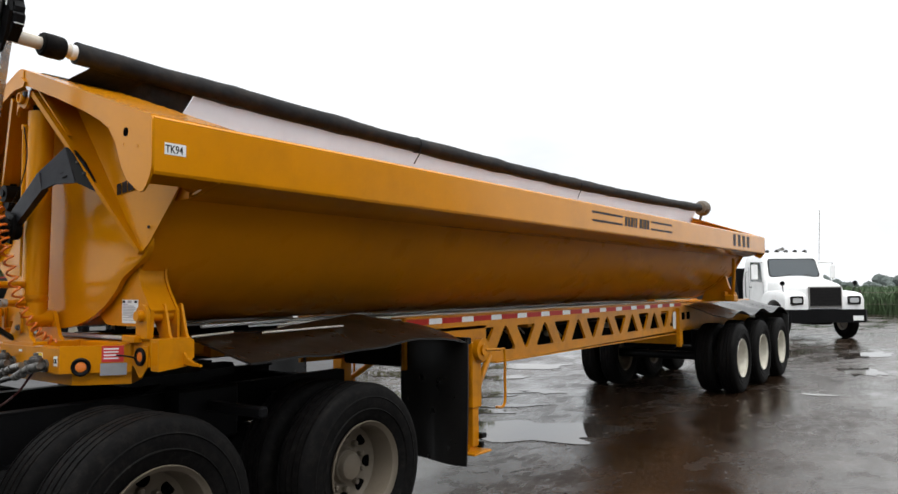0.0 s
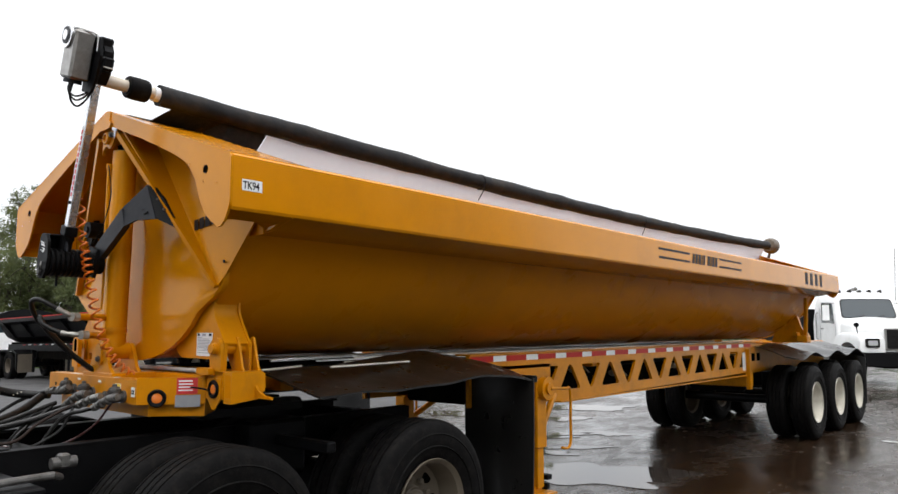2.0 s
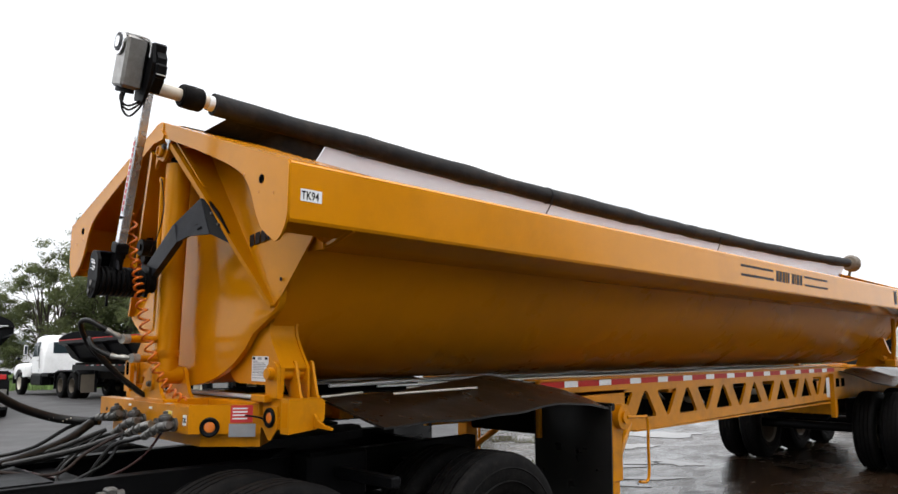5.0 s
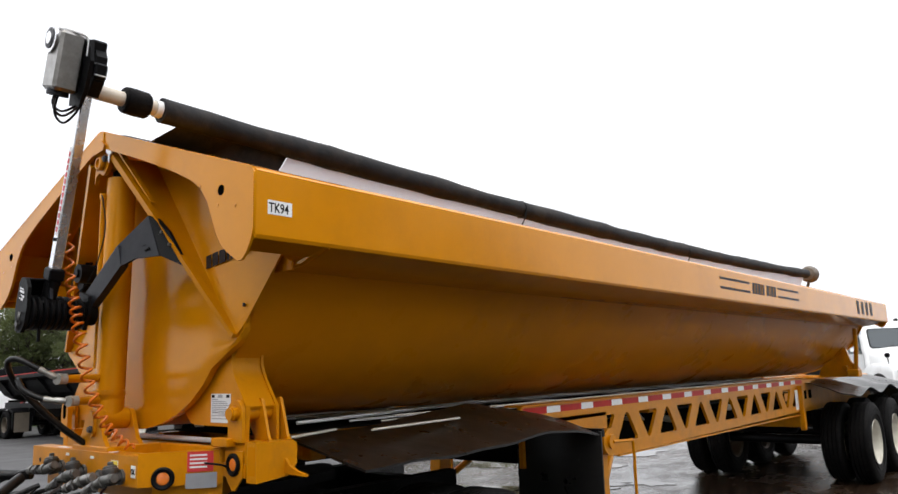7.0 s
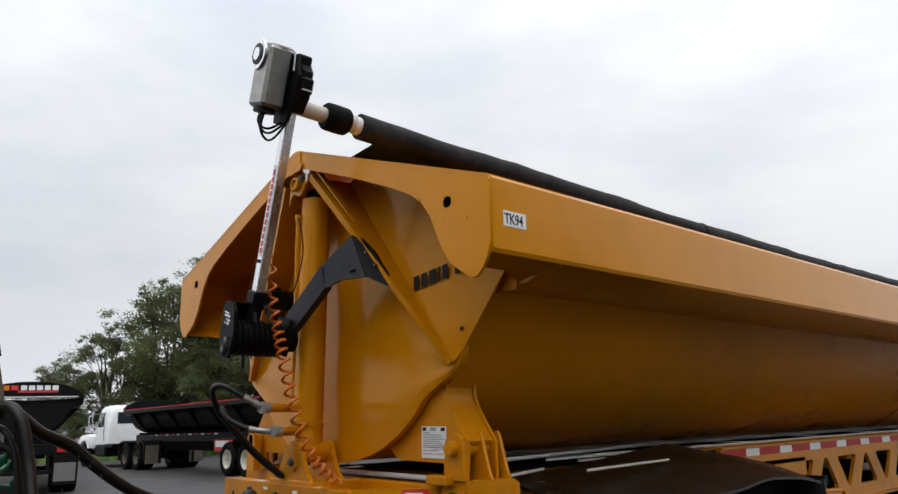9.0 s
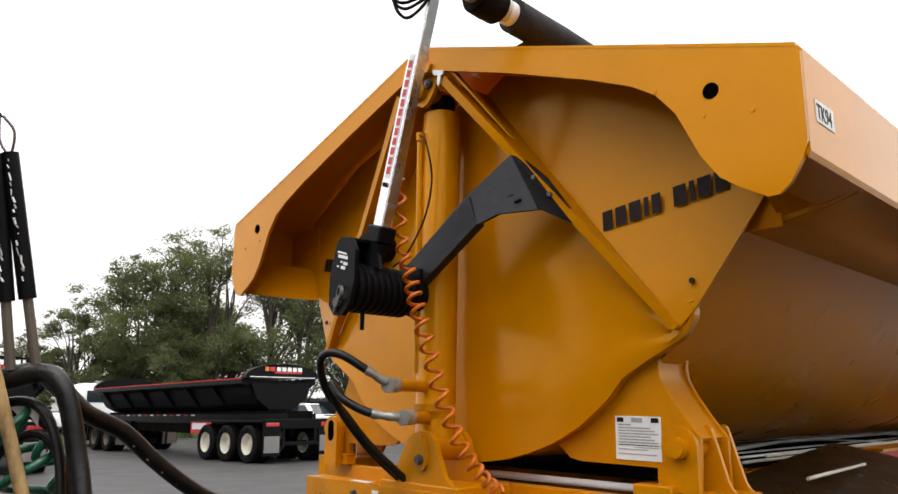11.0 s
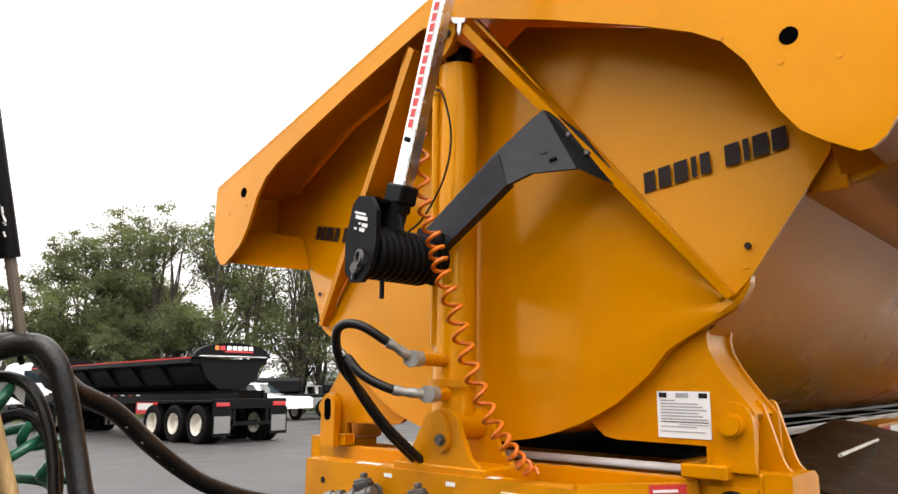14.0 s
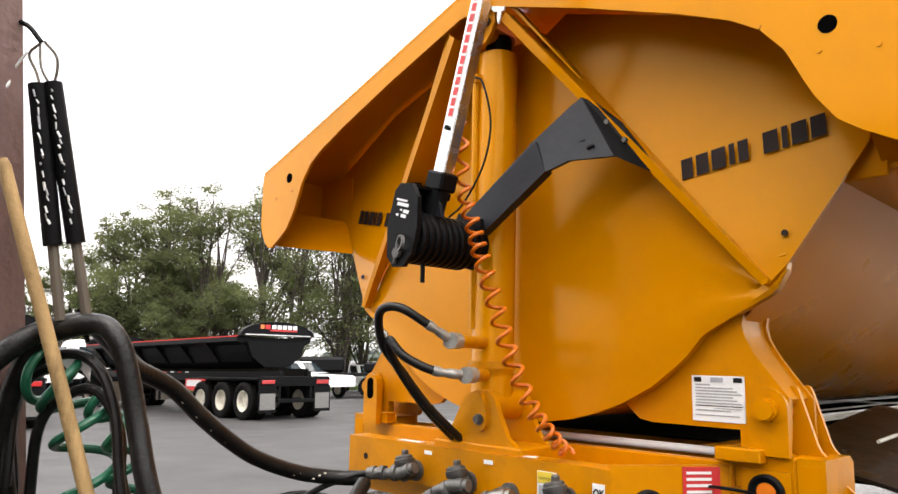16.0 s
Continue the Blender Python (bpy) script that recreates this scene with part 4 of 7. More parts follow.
def couplings(deck):
    """Row of grey hose couplings on the deck's face, their hoses running off aslant."""
    tails = []
    for x, z, lean, hat in ((-0.235, 1.243, 0.02, 1), (0.0, 1.235, -0.03, 1), (0.165, 1.222, -0.01, 0), (0.365, 1.236, -0.02, 1)):
        m = Matrix.Translation((x, 0, z)) @ Matrix.Scale(1.22, 4)
        s = Shape().tube([(0, 0.001, 0), (0, -0.010, 0)], 0.027, 20, m=m).tube([(0, -0.01, 0), (0, -0.022, 0), (0, -0.024, -0.001), (0, -0.05, -0.004)], [0.017, 0.017, 0.022, 0.022], 16, m=m)
        g = part("coupling", s, CASTGREY, deck, "weathered cast hose coupling")
        if hat:
            part("cap", Shape().lathe([(-0.012, 0.018), (0, 0.027), (0.010, 0.028), (0.012, 0.024), (0.018, 0.024), (0.022, 0.018), (0.022, 0.001)], 18, m @ Matrix.Translation((-0.004, -0.040, 0.020)) @ Matrix.Rotation(-math.pi / 2 - 0.25, 4, "Y")), CASTGREY, g, "round grey dust cap")
            part("cap_lug", Shape().box(-0.010, 0.004, -0.050, -0.032, 0.038, 0.056, 0.003, m), CASTGREY, g)
        p = [m @ Vector(q) for q in ((0.042, -0.046, 0.010 + lean * 0.3), (0, -0.052, -0.002), (-0.045, -0.062, -0.012 + lean * 0.2), (-0.10, -0.085, -0.030 + lean))]
        line = [p[0], p[0].lerp(p[1], 0.3), p[0].lerp(p[1], 0.32), p[1], p[1].lerp(p[2], 0.4), p[1].lerp(p[2], 0.42), p[2], p[2].lerp(p[3], 0.3), p[2].lerp(p[3], 0.32), p[3]]
        h = Shape().tube(line, [0.018, 0.018, 0.022, 0.022, 0.021, 0.017, 0.017, 0.017, 0.019, 0.018], 16)
        body = part("hose_end", h, ZINC if hat else CHROME, g, "dull zinc hose end")
        for u, r, sides in ((0.15, 0.0255, 16), (0.5, 0.025, 6), (0.78, 0.0215, 16)):
            c = p[1].lerp(p[3], u)
            d = (p[3] - p[1]).normalized() * 0.014
            part("collar", Shape().tube([c, c + d], r, sides), CASTGREY if sides == 6 else ZINC, body)
        q = p[3]
        sag = (0.20, 0.30, 0.13, 0.36)[len(tails)]
        tails.append(part("hose_tail", Shape().tube(curve_points([q, q + Vector((-0.05, -0.03, -0.015)), q + Vector((-0.13, -0.11, -0.06)), q + Vector((-0.20, -0.26, -sag * 0.8)), q + Vector((-0.26, -0.44, -sag)), (-0.30 + 0.05 * len(tails), -0.78, 1.06 + 0.02 * len(tails))], 6), 0.0105, 10), HOSE, g, "black hose leaving its coupling"))


couplings(deck_ob)


def front_stand(side):
    """Pivot stand: gusset plate, pin, clevis ears and lock arm on one side."""
    def sx(pts):
        return [(side * x, z) for x, z in pts]
    s = Shape().prism(sx([(0.36, 1.50), (0.385, 1.47), (0.42, 1.44), (0.46, 1.433), (0.72, 1.431), (0.72, 1.37), (0.842, 1.372), (0.848, 1.44), (0.85, 1.52), (0.80, 1.585), (0.765, 1.63), (0.74, 1.68), (0.735, 1.71), (0.742, 1.745), (0.745, 1.755), (0.740, 1.766), (0.66, 1.75), (0.4, 1.60)]), "y", 0.283, 0.303)
    st = part("pivot_stand", s, YELLOW_FRAME, trailer, "yellow pivot bracket with lock arm between tub and chassis", angle=25)
    p = Shape().tube([(side * 0.802, 0.238, 1.488), (side * 0.802, 0.45, 1.488)], 0.030, 24).tube([(side * 0.802, 0.230, 1.488), (side * 0.802, 0.239, 1.488)], 0.025, 24)
    part("pin", p, YELLOW_FRAME, st)
    part("pin_plate", Shape().prism(sx([(0.752, 1.372), (0.852, 1.372)] + [(0.799 + 0.053 * math.cos(radians(a)), 1.492 + 0.053 * math.sin(radians(a))) for a in range(0, 181, 20)]), "y", 0.262, 0.2785), YELLOW_FRAME, st, angle=25)
    part("foot_block", Shape().box(side * 0.70, side * 0.86, 0.279, 0.42, 1.281, 1.372, 0.006).box(side * 0.668, side * 0.79, 0.232, 0.278, 1.352, 1.388, 0.004), YELLOW_FRAME, st)
    if side < 0:
        lug = part("lug", Shape().prism(sx([(0.695, 1.345), (0.775, 1.345), (0.775, 1.50)] + [(0.735 + 0.04 * math.cos(radians(a)), 1.50 + 0.04 * math.sin(radians(a))) for a in range(0, 181, 30)] + [(0.695, 1.50)]), "y", 0.20, 0.225), YELLOW_FRAME, st, angle=25)
        part("oblong_hole", Shape().prism(sx([(0.735 + 0.020 * math.cos(radians(a)), (1.505 if a < 180 else 1.462) + 0.020 * math.sin(radians(a))) for a in range(0, 360, 30)]), "y", 0.1985, 0.202), VOID, lug, smooth=False)
    # narrow slanted web seen edge-on, and lock arm up to the tub
    q = Shape()
    for y in (0.365, 0.462):
        q.prism(sx([(0.795, 1.37), (0.905, 1.37), (0.893, 1.382), (0.884, 1.40), (0.845, 1.532), (0.840, 1.543), (0.830, 1.549), (0.819, 1.546), (0.812, 1.535)]), "y", y, y + 0.014)
    part("clevis", q, YELLOW_FRAME, st, "pair of tapered clevis ears", angle=25)
    web = [(0.742, 1.765), (0.731, 1.71), (0.737, 1.675), (0.761, 1.63), (0.80, 1.575), (0.845, 1.515)]
    arm = Shape().prism(sx(web + [(x - 0.008, z - 0.012) for x, z in web[::-1]]), "y", 0.304, 0.43)
    part("lock_arm", arm, YELLOW_FRAME, st, "bent web closing the bracket", angle=40)
    back = [(0.66, 1.82), (0.742, 1.80), (0.752, 1.765), (0.741, 1.71), (0.747, 1.675), (0.771, 1.63), (0.81, 1.575), (0.858, 1.512), (0.86, 1.372), (0.70, 1.372), (0.55, 1.60)]
    part("back_plate", Shape().prism(sx(back), "y", 0.43, 0.444), YELLOW_FRAME, st, angle=25)
    part("catch_plate", Shape().box(side * 0.735, side * 0.79, 0.34, 0.50, 1.80, 1.811, 0.003), YELLOW_FRAME, st)
    b = Shape().prism([(0.28, 1.21), (0.44, 1.225), (0.485, 1.27), (0.485, 1.355), (0.46, 1.372), (0.28, 1.372)], "x", side * 0.862, side * 0.93)
    part("side_block", b, YELLOW_FRAME, st, angle=25)
    part("side_fin", Shape().prism(sx([(0.928, 1.300), (0.96, 1.270), (1.01, 1.250), (1.07, 1.240), (1.07, 1.231), (0.928, 1.235)]), "y", 0.42, 0.435), YELLOW_FRAME, st, "thin fin reaching outwards", smooth=False)
    part("recess", Shape().box(side * 0.872, side * 0.920, 0.2785, 0.281, 1.24, 1.355, 0), YELLOW_TUB, st, smooth=False)
    return st


stands = [front_stand(1), front_stand(-1)]


def decal_on_stand():
    d = part("instruction_decal", Shape().box(0.588, 0.737, 0.2795, 0.2825, 1.447, 1.570, 0), PAPER, stands[0], "white instruction decal with grey print", smooth=False)
    for x0, x1, z0, z1, mt in ((0.594, 0.612, 1.55, 1.562, INK), (0.634, 0.664, 1.55, 1.562, GREYINK), (0.688, 0.708, 1.55, 1.562, INK), (0.597, 0.632, 1.541, 1.545, GREYINK),
                               (0.596, 0.708, 1.490, 1.492, INK), (0.596, 0.68, 1.478, 1.481, GREYINK), (0.596, 0.70, 1.466, 1.469, GREYINK), (0.640, 0.706, 1.484, 1.486, GREYINK)) + tuple((0.597, 0.706 - 0.01 * (k % 3), 1.496 + 0.0075 * k, 1.4995 + 0.0075 * k, GREYINK) for k in range(6)):
        part("print_line", Shape().box(0.588 + (x0 - 0.588) * 1.19, 0.588 + (x1 - 0.588) * 1.19, 0.2783, 0.2795, 1.447 + (z0 - 1.452) * 1.08, 1.447 + (z1 - 1.452) * 1.08, 0), mt, d, smooth=False)


decal_on_stand()


def side_beam(side):
    """A rail with a row of triangular openings, built as top and bottom flange with slanting webs."""
    x0, x1 = side * 0.57, side * 0.60
    y0, y1 = 2.6, 8.85
    zt, n = 1.375, 13
    s = Shape()
    bot = lambda y: 0.945 + 0.03 * max(0, (y - 4.0)) / 5
    s.prism([(y0, 1.25), (y1, 1.27), (y1, zt), (y0, zt)], "x", x0, x1)
    s.prism([(3.0, 0.985), (3.9, 0.935), (y1, 0.97), (y1, 1.05), (3.9, 1.03), (3.0, 1.06)], "x", x0, x1)
    s.prism([(y0, 0.98), (3.75, 0.96), (3.75, 1.28), (y0, 1.28)], "x", x0, x1)
    pitch = (y1 - 3.9) / n
    y = 3.9
    for k in range(n + 1):
        l = pitch * (0.195 if k % 2 == 0 else -0.195)
        s.prism([(y - 0.10 - l, 1.00), (y + 0.10 - l, 1.00), (y + 0.105 - l, 1.035), (y + 0.088 - l * 0.85, 1.06), (y + 0.088 + l * 0.85, 1.235), (y + 0.105 + l, 1.258), (y + 0.10 + l, 1.29), (y - 0.10 + l, 1.29), (y - 0.105 + l, 1.258), (y - 0.088 + l * 0.85, 1.235), (y - 0.088 - l * 0.85, 1.06), (y - 0.105 - l, 1.035)], "x", x0 + side * 0.0015, x1 - side * 0.0015)
        y += pitch
    beam = part("side_beam", s, YELLOW_FRAME, trailer, "yellow side rail with a row of triangular openings", smooth=False)
    part("top_flange", Shape().box(side * 0.46, side * 0.615, y0, y1 + 0.3, zt, zt + 0.012, 0.002), YELLOW_FRAME, beam)
    part("bottom_flange", Shape().box(side * 0.48, side * 0.615, 3.9, y1, 0.925, 0.94, 0.002), YELLOW_FRAME, beam)
    y, k = 2.62, 0
    while y < 8.75:
        ln = 0.29 if k % 2 == 0 else 0.175
        part("tape_red" if k % 2 == 0 else "tape_white", Shape().box(side * 0.601, side * 0.6025, y, y + ln, 1.322, 1.368, 0), REDTAPE if k % 2 == 0 else WHITETAPE, beam, smooth=False)
        y, k = y + ln, k + 1
    part("white_plate", Shape().box(side * 0.603, side * 0.607, 8.60, 8.78, 1.00, 1.25, 0), PAPER, beam, "white serial plate", smooth=False)
    return beam


side_beam(1)
side_beam(-1)


def cross_parts():
    for y in (0.9, 1.7, 2.5, 3.4, 4.6, 5.8, 7.0, 8.2, 9.2, 10.4, 11.6, 12.8):
        part("cross_member", Shape().box(-0.57, 0.57, y - 0.05, y + 0.05, 1.22, 1.345, 0.006), YELLOW_FRAME, trailer)
    for side in (1, -1):
        # gooseneck rails towards the deck
        part("gooseneck_rail", Shape().prism([(0.62, 1.24), (2.6, 1.24), (2.9, 1.1), (2.9, 1.345), (0.62, 1.345)], "x", side * 0.44, side * 0.50), YELLOW_FRAME, trailer, smooth=False)
        # thin pale bars along the top
        for x, z, r in ((0.18, 1.372, 0.005), (0.50, 1.396, 0.006), (0.40, 1.364, 0.007)):
            part("guide_bar", Shape().tube([(side * x, 1.5, z), (side * (x - 0.03), 4.2, z - 0.004), (side * x, 9.0, z)], r, 8), RIM, trailer)
        part("guide_bar", Shape().tube([(side * 0.35, 1.3, 1.377), (side * 0.35, 9.4, 1.385)], 0.006, 8), PAPER, trailer, "thin bright bar along the chassis top")
        rear = part("rear_rail", Shape().prism([(8.85, 0.98), (9.35, 1.02), (9.35, 1.36), (8.85, 1.375)], "x", side * 0.566, side * 0.60).box(side * 0.44, side * 0.56, 9.0, 12.95, 0.95, 1.36, 0.006), YELLOW_FRAME, trailer)
        for y in (8.98, 9.2):
            part("oblong_hole", Shape().box(side * 0.5995, side * 0.602, y, y + 0.14, 1.12, 1.23, 0.0), VOID, rear, smooth=False)
        part("rear_upright", Shape().box(side * 0.60, side * 0.66, 8.72, 8.80, 0.74, 1.30, 0.006), YELLOW_FRAME, trailer)
    part("axle_beam", Shape().box(-0.60, 0.60, 8.92, 9.02, 0.76, 0.98, 0.01), YELLOW_FRAME, trailer)
    for y in (9.25, 10.45, 11.75):
        part("air_tank", Shape().tube([(-0.42, y, 0.80), (-0.38, y, 0.80), (0.38, y, 0.80), (0.42, y, 0.80)], [0.10, 0.14, 0.14, 0.10], 20), BLACK, trailer, "black air tank between the rails")
    part("top_cover", Shape().box(-0.455, 0.455, 0.70, 9.0, 1.348, 1.356, 0.001), DULLBLACK, trailer, "black cover between the rails")
    for y in (3.1, 4.4, 5.6, 6.8):
        part("cross_rod", Shape().tube([(-0.55, y, 1.39), (0.55, y + 0.25, 1.392)], 0.005, 8), PAPER, trailer)
    part("loose_rod", Shape().tube([(0.85, 1.0, 1.366), (0.80, 1.72, 1.372)], 0.0065, 8), RIM, trailer, "pale rod over the splash sheet")
    part("loose_rod", Shape().tube([(0.76, 0.58, 1.362), (0.64, 0.95, 1.366)], 0.0065, 8), RIM, trailer, "pale rod over the splash sheet")
    part("long_rod", Shape().tube([(0.33, 0.95, 1.39), (0.10, 2.6, 1.40), (0.10, 8.9, 1.40)], 0.010, 8), PAPER, trailer, "bright rod along the chassis top")
    # added dark box stands for shade inside the frame and hides the far beam
    part("shade_block", Shape().box(-0.36, 0.36, 2.9, 9.0, 0.96, 1.198, 0.02), DULLBLACK, trailer, "dark box added to stand for the shaded inside of the chassis")
    for y, z in ((4.45, 1.19), (5.25, 1.12), (6.75, 1.14)):
        part("air_valve", Shape().lathe([(-0.05, 0.022), (-0.03, 0.032), (0.03, 0.032), (0.05, 0.02), (0.05, 0.001)], 14, Matrix.Translation((0.42, y, z))).tube([(0.44, y, z), (0.45, y + 0.12, z + 0.03), (0.44, y + 0.25, z - 0.04)], 0.008, 6), RIM, trailer, "pale air valve with its line")
    part("belly_plate", Shape().box(-0.44, 0.44, 0.7, 9.0, 1.20, 1.215, 0.003), BLACK, trailer)


cross_parts()


def rubber_wing(side):
    """Wet black splash sheet over the tractor wheels."""
    rows = []
    for i in range(21):
        y = 0.66 + 2.0 * i / 20
        row = []
        for k in range(9):
            u = k / 8
            x = 0.56 + (1.17 - 0.56) * u
            sag = 0.005 * math.sin(y * 5 + u * 3) + 0.003 * math.sin(y * 13 - u * 5)
            hump = 0.085 * max(0.0, 1 - abs(y - 2.1) / (0.9 if y < 2.1 else 0.55)) * (1 - 0.5 * u)
            z = 1.352 - 0.115 * u ** 1.3 + hump + sag * (0.3 + u) - 0.04 * max(0, y - 2.3) * u
            row.append((side * x, y, z))
        rows.append(row)
    s = Shape().sheet(rows, 0.012)
    return part("splash_sheet", s, WETRUBBER, trailer, "wet black rubber splash sheet over the wheels")


def mud_flap(side, y, x0, x1, z0, z1, parent):
    rows = [[(side * (x0 + (x1 - x0) * k / 6), y + 0.02 * math.sin(k * 1.1) + 0.03 * (1 - i / 7) ** 2 * math.sin(k * 0.6 + 1), z0 + (z1 - z0) * i / 7) for k in range(7)] for i in range(8)]
    return part("mud_flap", slab(rows, (0, 0.012, 0)), WETRUBBER, parent, "hanging black rubber mud flap")


for side in (1, -1):
    rubber_wing(side)
    mud_flap(side, 2.62, 0.54, 1.18, 0.32, 1.235, trailer)
    part("flap_bar", Shape().box(side * 0.52, side * 1.18, 2.64, 2.68, 1.20, 1.25, 0.006), BLACK, trailer)


def landing_leg(side):
    x = side * 0.75
    s = Shape().box(x - 0.06, x + 0.06, 3.22, 3.36, 0.62, 1.16, 0.008)
    leg = part("landing_leg", s, YELLOW_FRAME, trailer, "yellow landing gear leg with a sand shoe")
    part("inner_leg", Shape().box(x - 0.045, x + 0.045, 3.245, 3.335, 0.30, 0.64, 0.006), YELLOW_FRAME, leg)
    part("shoe", Shape().box(x - 0.11, x + 0.11, 3.17, 3.43, 0.245, 0.262, 0.004).prism([(3.22, 0.262), (3.40, 0.262), (3.33, 0.33), (3.25, 0.33)], "x", x - 0.02, x + 0.02), YELLOW_FRAME, leg)
    part("gear_head", Shape().tube([(x + side * 0.05, 3.32, 1.10), (x + side * 0.11, 3.32, 1.10)], 0.095, 24).tube([(x + side * 0.11, 3.32, 1.10), (x + side * 0.13, 3.32, 1.10)], 0.05, 16), YELLOW_FRAME, leg)
    part("brace", Shape().tube([(x, 3.34, 0.72), (side * 0.60, 3.80, 1.0)], 0.028, 10), YELLOW_FRAME, leg)
    part("crank", Shape().tube(curve_points([(x + side * 0.13, 3.32, 1.10), (x + side * 0.14, 3.52, 1.09), (x + side * 0.14, 3.60, 1.07), (x + side * 0.14, 3.60, 0.85), (x + side * 0.14, 3.60, 0.66), (x + side * 0.14, 3.56, 0.60), (x + side * 0.14, 3.46, 0.61)], 5), 0.012, 8), YELLOW_FRAME, leg, "crank handle hanging down")
    part("chain_catch", Shape().box(x + 0.0, x + side * 0.08, 3.33, 3.40, 0.36, 0.40, 0.005).box(x + 0.0, x + side * 0.07, 3.34, 3.38, 0.28, 0.33, 0.005), BLACK, leg)
    return leg


for side in (1, -1):
    landing_leg(side)
part("leg_tie", Shape().tube([(-0.72, 3.29, 0.95), (0.72, 3.29, 0.95)], 0.03, 10), YELLOW_FRAME, trailer)

# axles, wheels, fenders
for y in (9.86, 11.139, 12.436):
    part("axle", Shape().tube([(-1.0, y, 0.52), (1.0, y, 0.52)], 0.065, 14), BLACK, trailer)
    for side in (1, -1):
        part("air_spring", Shape().tube([(side * 0.48, y + 0.3, 0.62), (side * 0.48, y + 0.3, 0.92)], 0.13, 18), RUBBER, trailer)
        wheel(trailer, side * 1.10, y, side, holes=side > 0)
        wheel(trailer, side * 0.77, y, -side, True)


def rear_fender(side):
    rows = []
    for i in range(41):
        y = 9.1 + 4.1 * i / 40
        wave = 0.035 * math.sin((y - 9.86) * 2 * math.pi / 1.28 + 1.2)
        rows.append([(side * x, y, 1.19 + wave * (0.3 + u) + 0.16 * (1 - u) - 0.35 * max(0, y - 13.0) ** 1.2 * 2 * u) for x, u in ((0.52, 0.0), (0.68, 0.15), (0.85, 0.45), (1.02, 0.85), (1.20, 1.0))])
    return part("splash_sheet", Shape().sheet(rows, 0.01), WETRUBBER, trailer, "wavy wet rubber sheet over the trailer wheels")


for side in (1, -1):
    rear_fender(side)
    mud_flap(side, 13.15, 0.60, 1.20, 0.25, 1.15, trailer)
part("bumper", Shape().box(-1.15, 1.15, 13.2, 13.3, 0.5, 0.62, 0.01).box(-0.6, -0.5, 12.9, 13.25, 0.6, 1.0, 0.006).box(0.5, 0.6, 12.9, 13.25, 0.6, 1.0, 0.006), YELLOW_FRAME, trailer)
for side in (1, -1):
    st = part("rear_stand", Shape().prism([(side * x, z) for x, z in ((0.40, 1.36), (0.97, 1.36), (0.95, 1.5), (0.86, 1.58), (0.80, 1.78), (0.72, 1.78), (0.66, 1.68), (0.45, 1.50))], "y", 10.55, 10.62), YELLOW_FRAME, trailer, "yellow rear pivot stand", smooth=False)
    part("lock_arm", Shape().tube([(side * 0.93, 10.45, 1.40), (side * 1.0, 10.30, 1.75), (side * 1.02, 10.25, 2.05)], 0.03, 10).box(side * 0.85, side * 1.0, 10.3, 10.5, 1.37, 1.47, 0.01), YELLOW_FRAME, st)
    part("pin", Shape().tube([(side * 0.80, 10.4, 1.488), (side * 0.80, 10.75, 1.488)], 0.036, 16), YELLOW_FRAME, st)


def rim_marks():
    """Unit number, stripes and maker's film on the near rim."""
    tag = part("unit_label", Shape().box(W + 0.0004, W + 0.0018, 0.063, 0.174, 2.238, 2.292, 0), PAPER, trailer, "white unit number label with black characters", smooth=False)
    face = lambda y, z, k: Matrix.Translation((W + k, y, z)) @ Matrix.Rotation(math.pi / 2, 4, "Z") @ Matrix.Rotation(math.pi / 2, 4, "X")
    letters("label_word", "TK94", 0.052, INK, tag, face(0.067, 2.2465, 0.0022), 0.0004, 0.78, 0, 0.0009)
    band = part("stripe", Shape().box(W + 0.0004, W + 0.002, 4.53, 5.24, 2.318, 2.338, 0), BROWNINK, trailer, "brown maker's stripes", smooth=False)
    for y0, y1, z0, z1 in ((4.53, 5.24, 2.238, 2.258), (6.03, 6.70, 2.318, 2.338), (6.03, 6.70, 2.238, 2.258)):
        part("stripe", Shape().box(W + 0.0004, W + 0.002, y0, y1, z0, z1, 0), BROWNINK, band, smooth=False)
    mark_blocks(0.10, 0.66, face(5.30, 2.238, 0.0006), trailer, "brown maker's mark on the rim")
    for k, y in enumerate((9.25, 9.5, 9.75, 10.0)):
        part("rear_mark", Shape().box(W + 0.0004, W + 0.002, y, y + 0.13, 2.20, 2.37, 0), BROWNINK, band, smooth=False)


rim_marks()

# ---------------------------------------------------------------- tarp gear of the trailer
ARM = radians(16.5)                     # lean of the tarp arm
PIV = Vector((0.02, -0.20, 1.985))
E1 = Vector((math.sin(ARM), 0, math.cos(ARM)))
E2 = Vector((math.cos(ARM), 0, -math.sin(ARM)))
ON_ARM = Matrix(((E2.x, 0, E1.x, PIV.x), (0, 1, 0, PIV.y), (E2.z, 0, E1.z, PIV.z), (0, 0, 0, 1)))


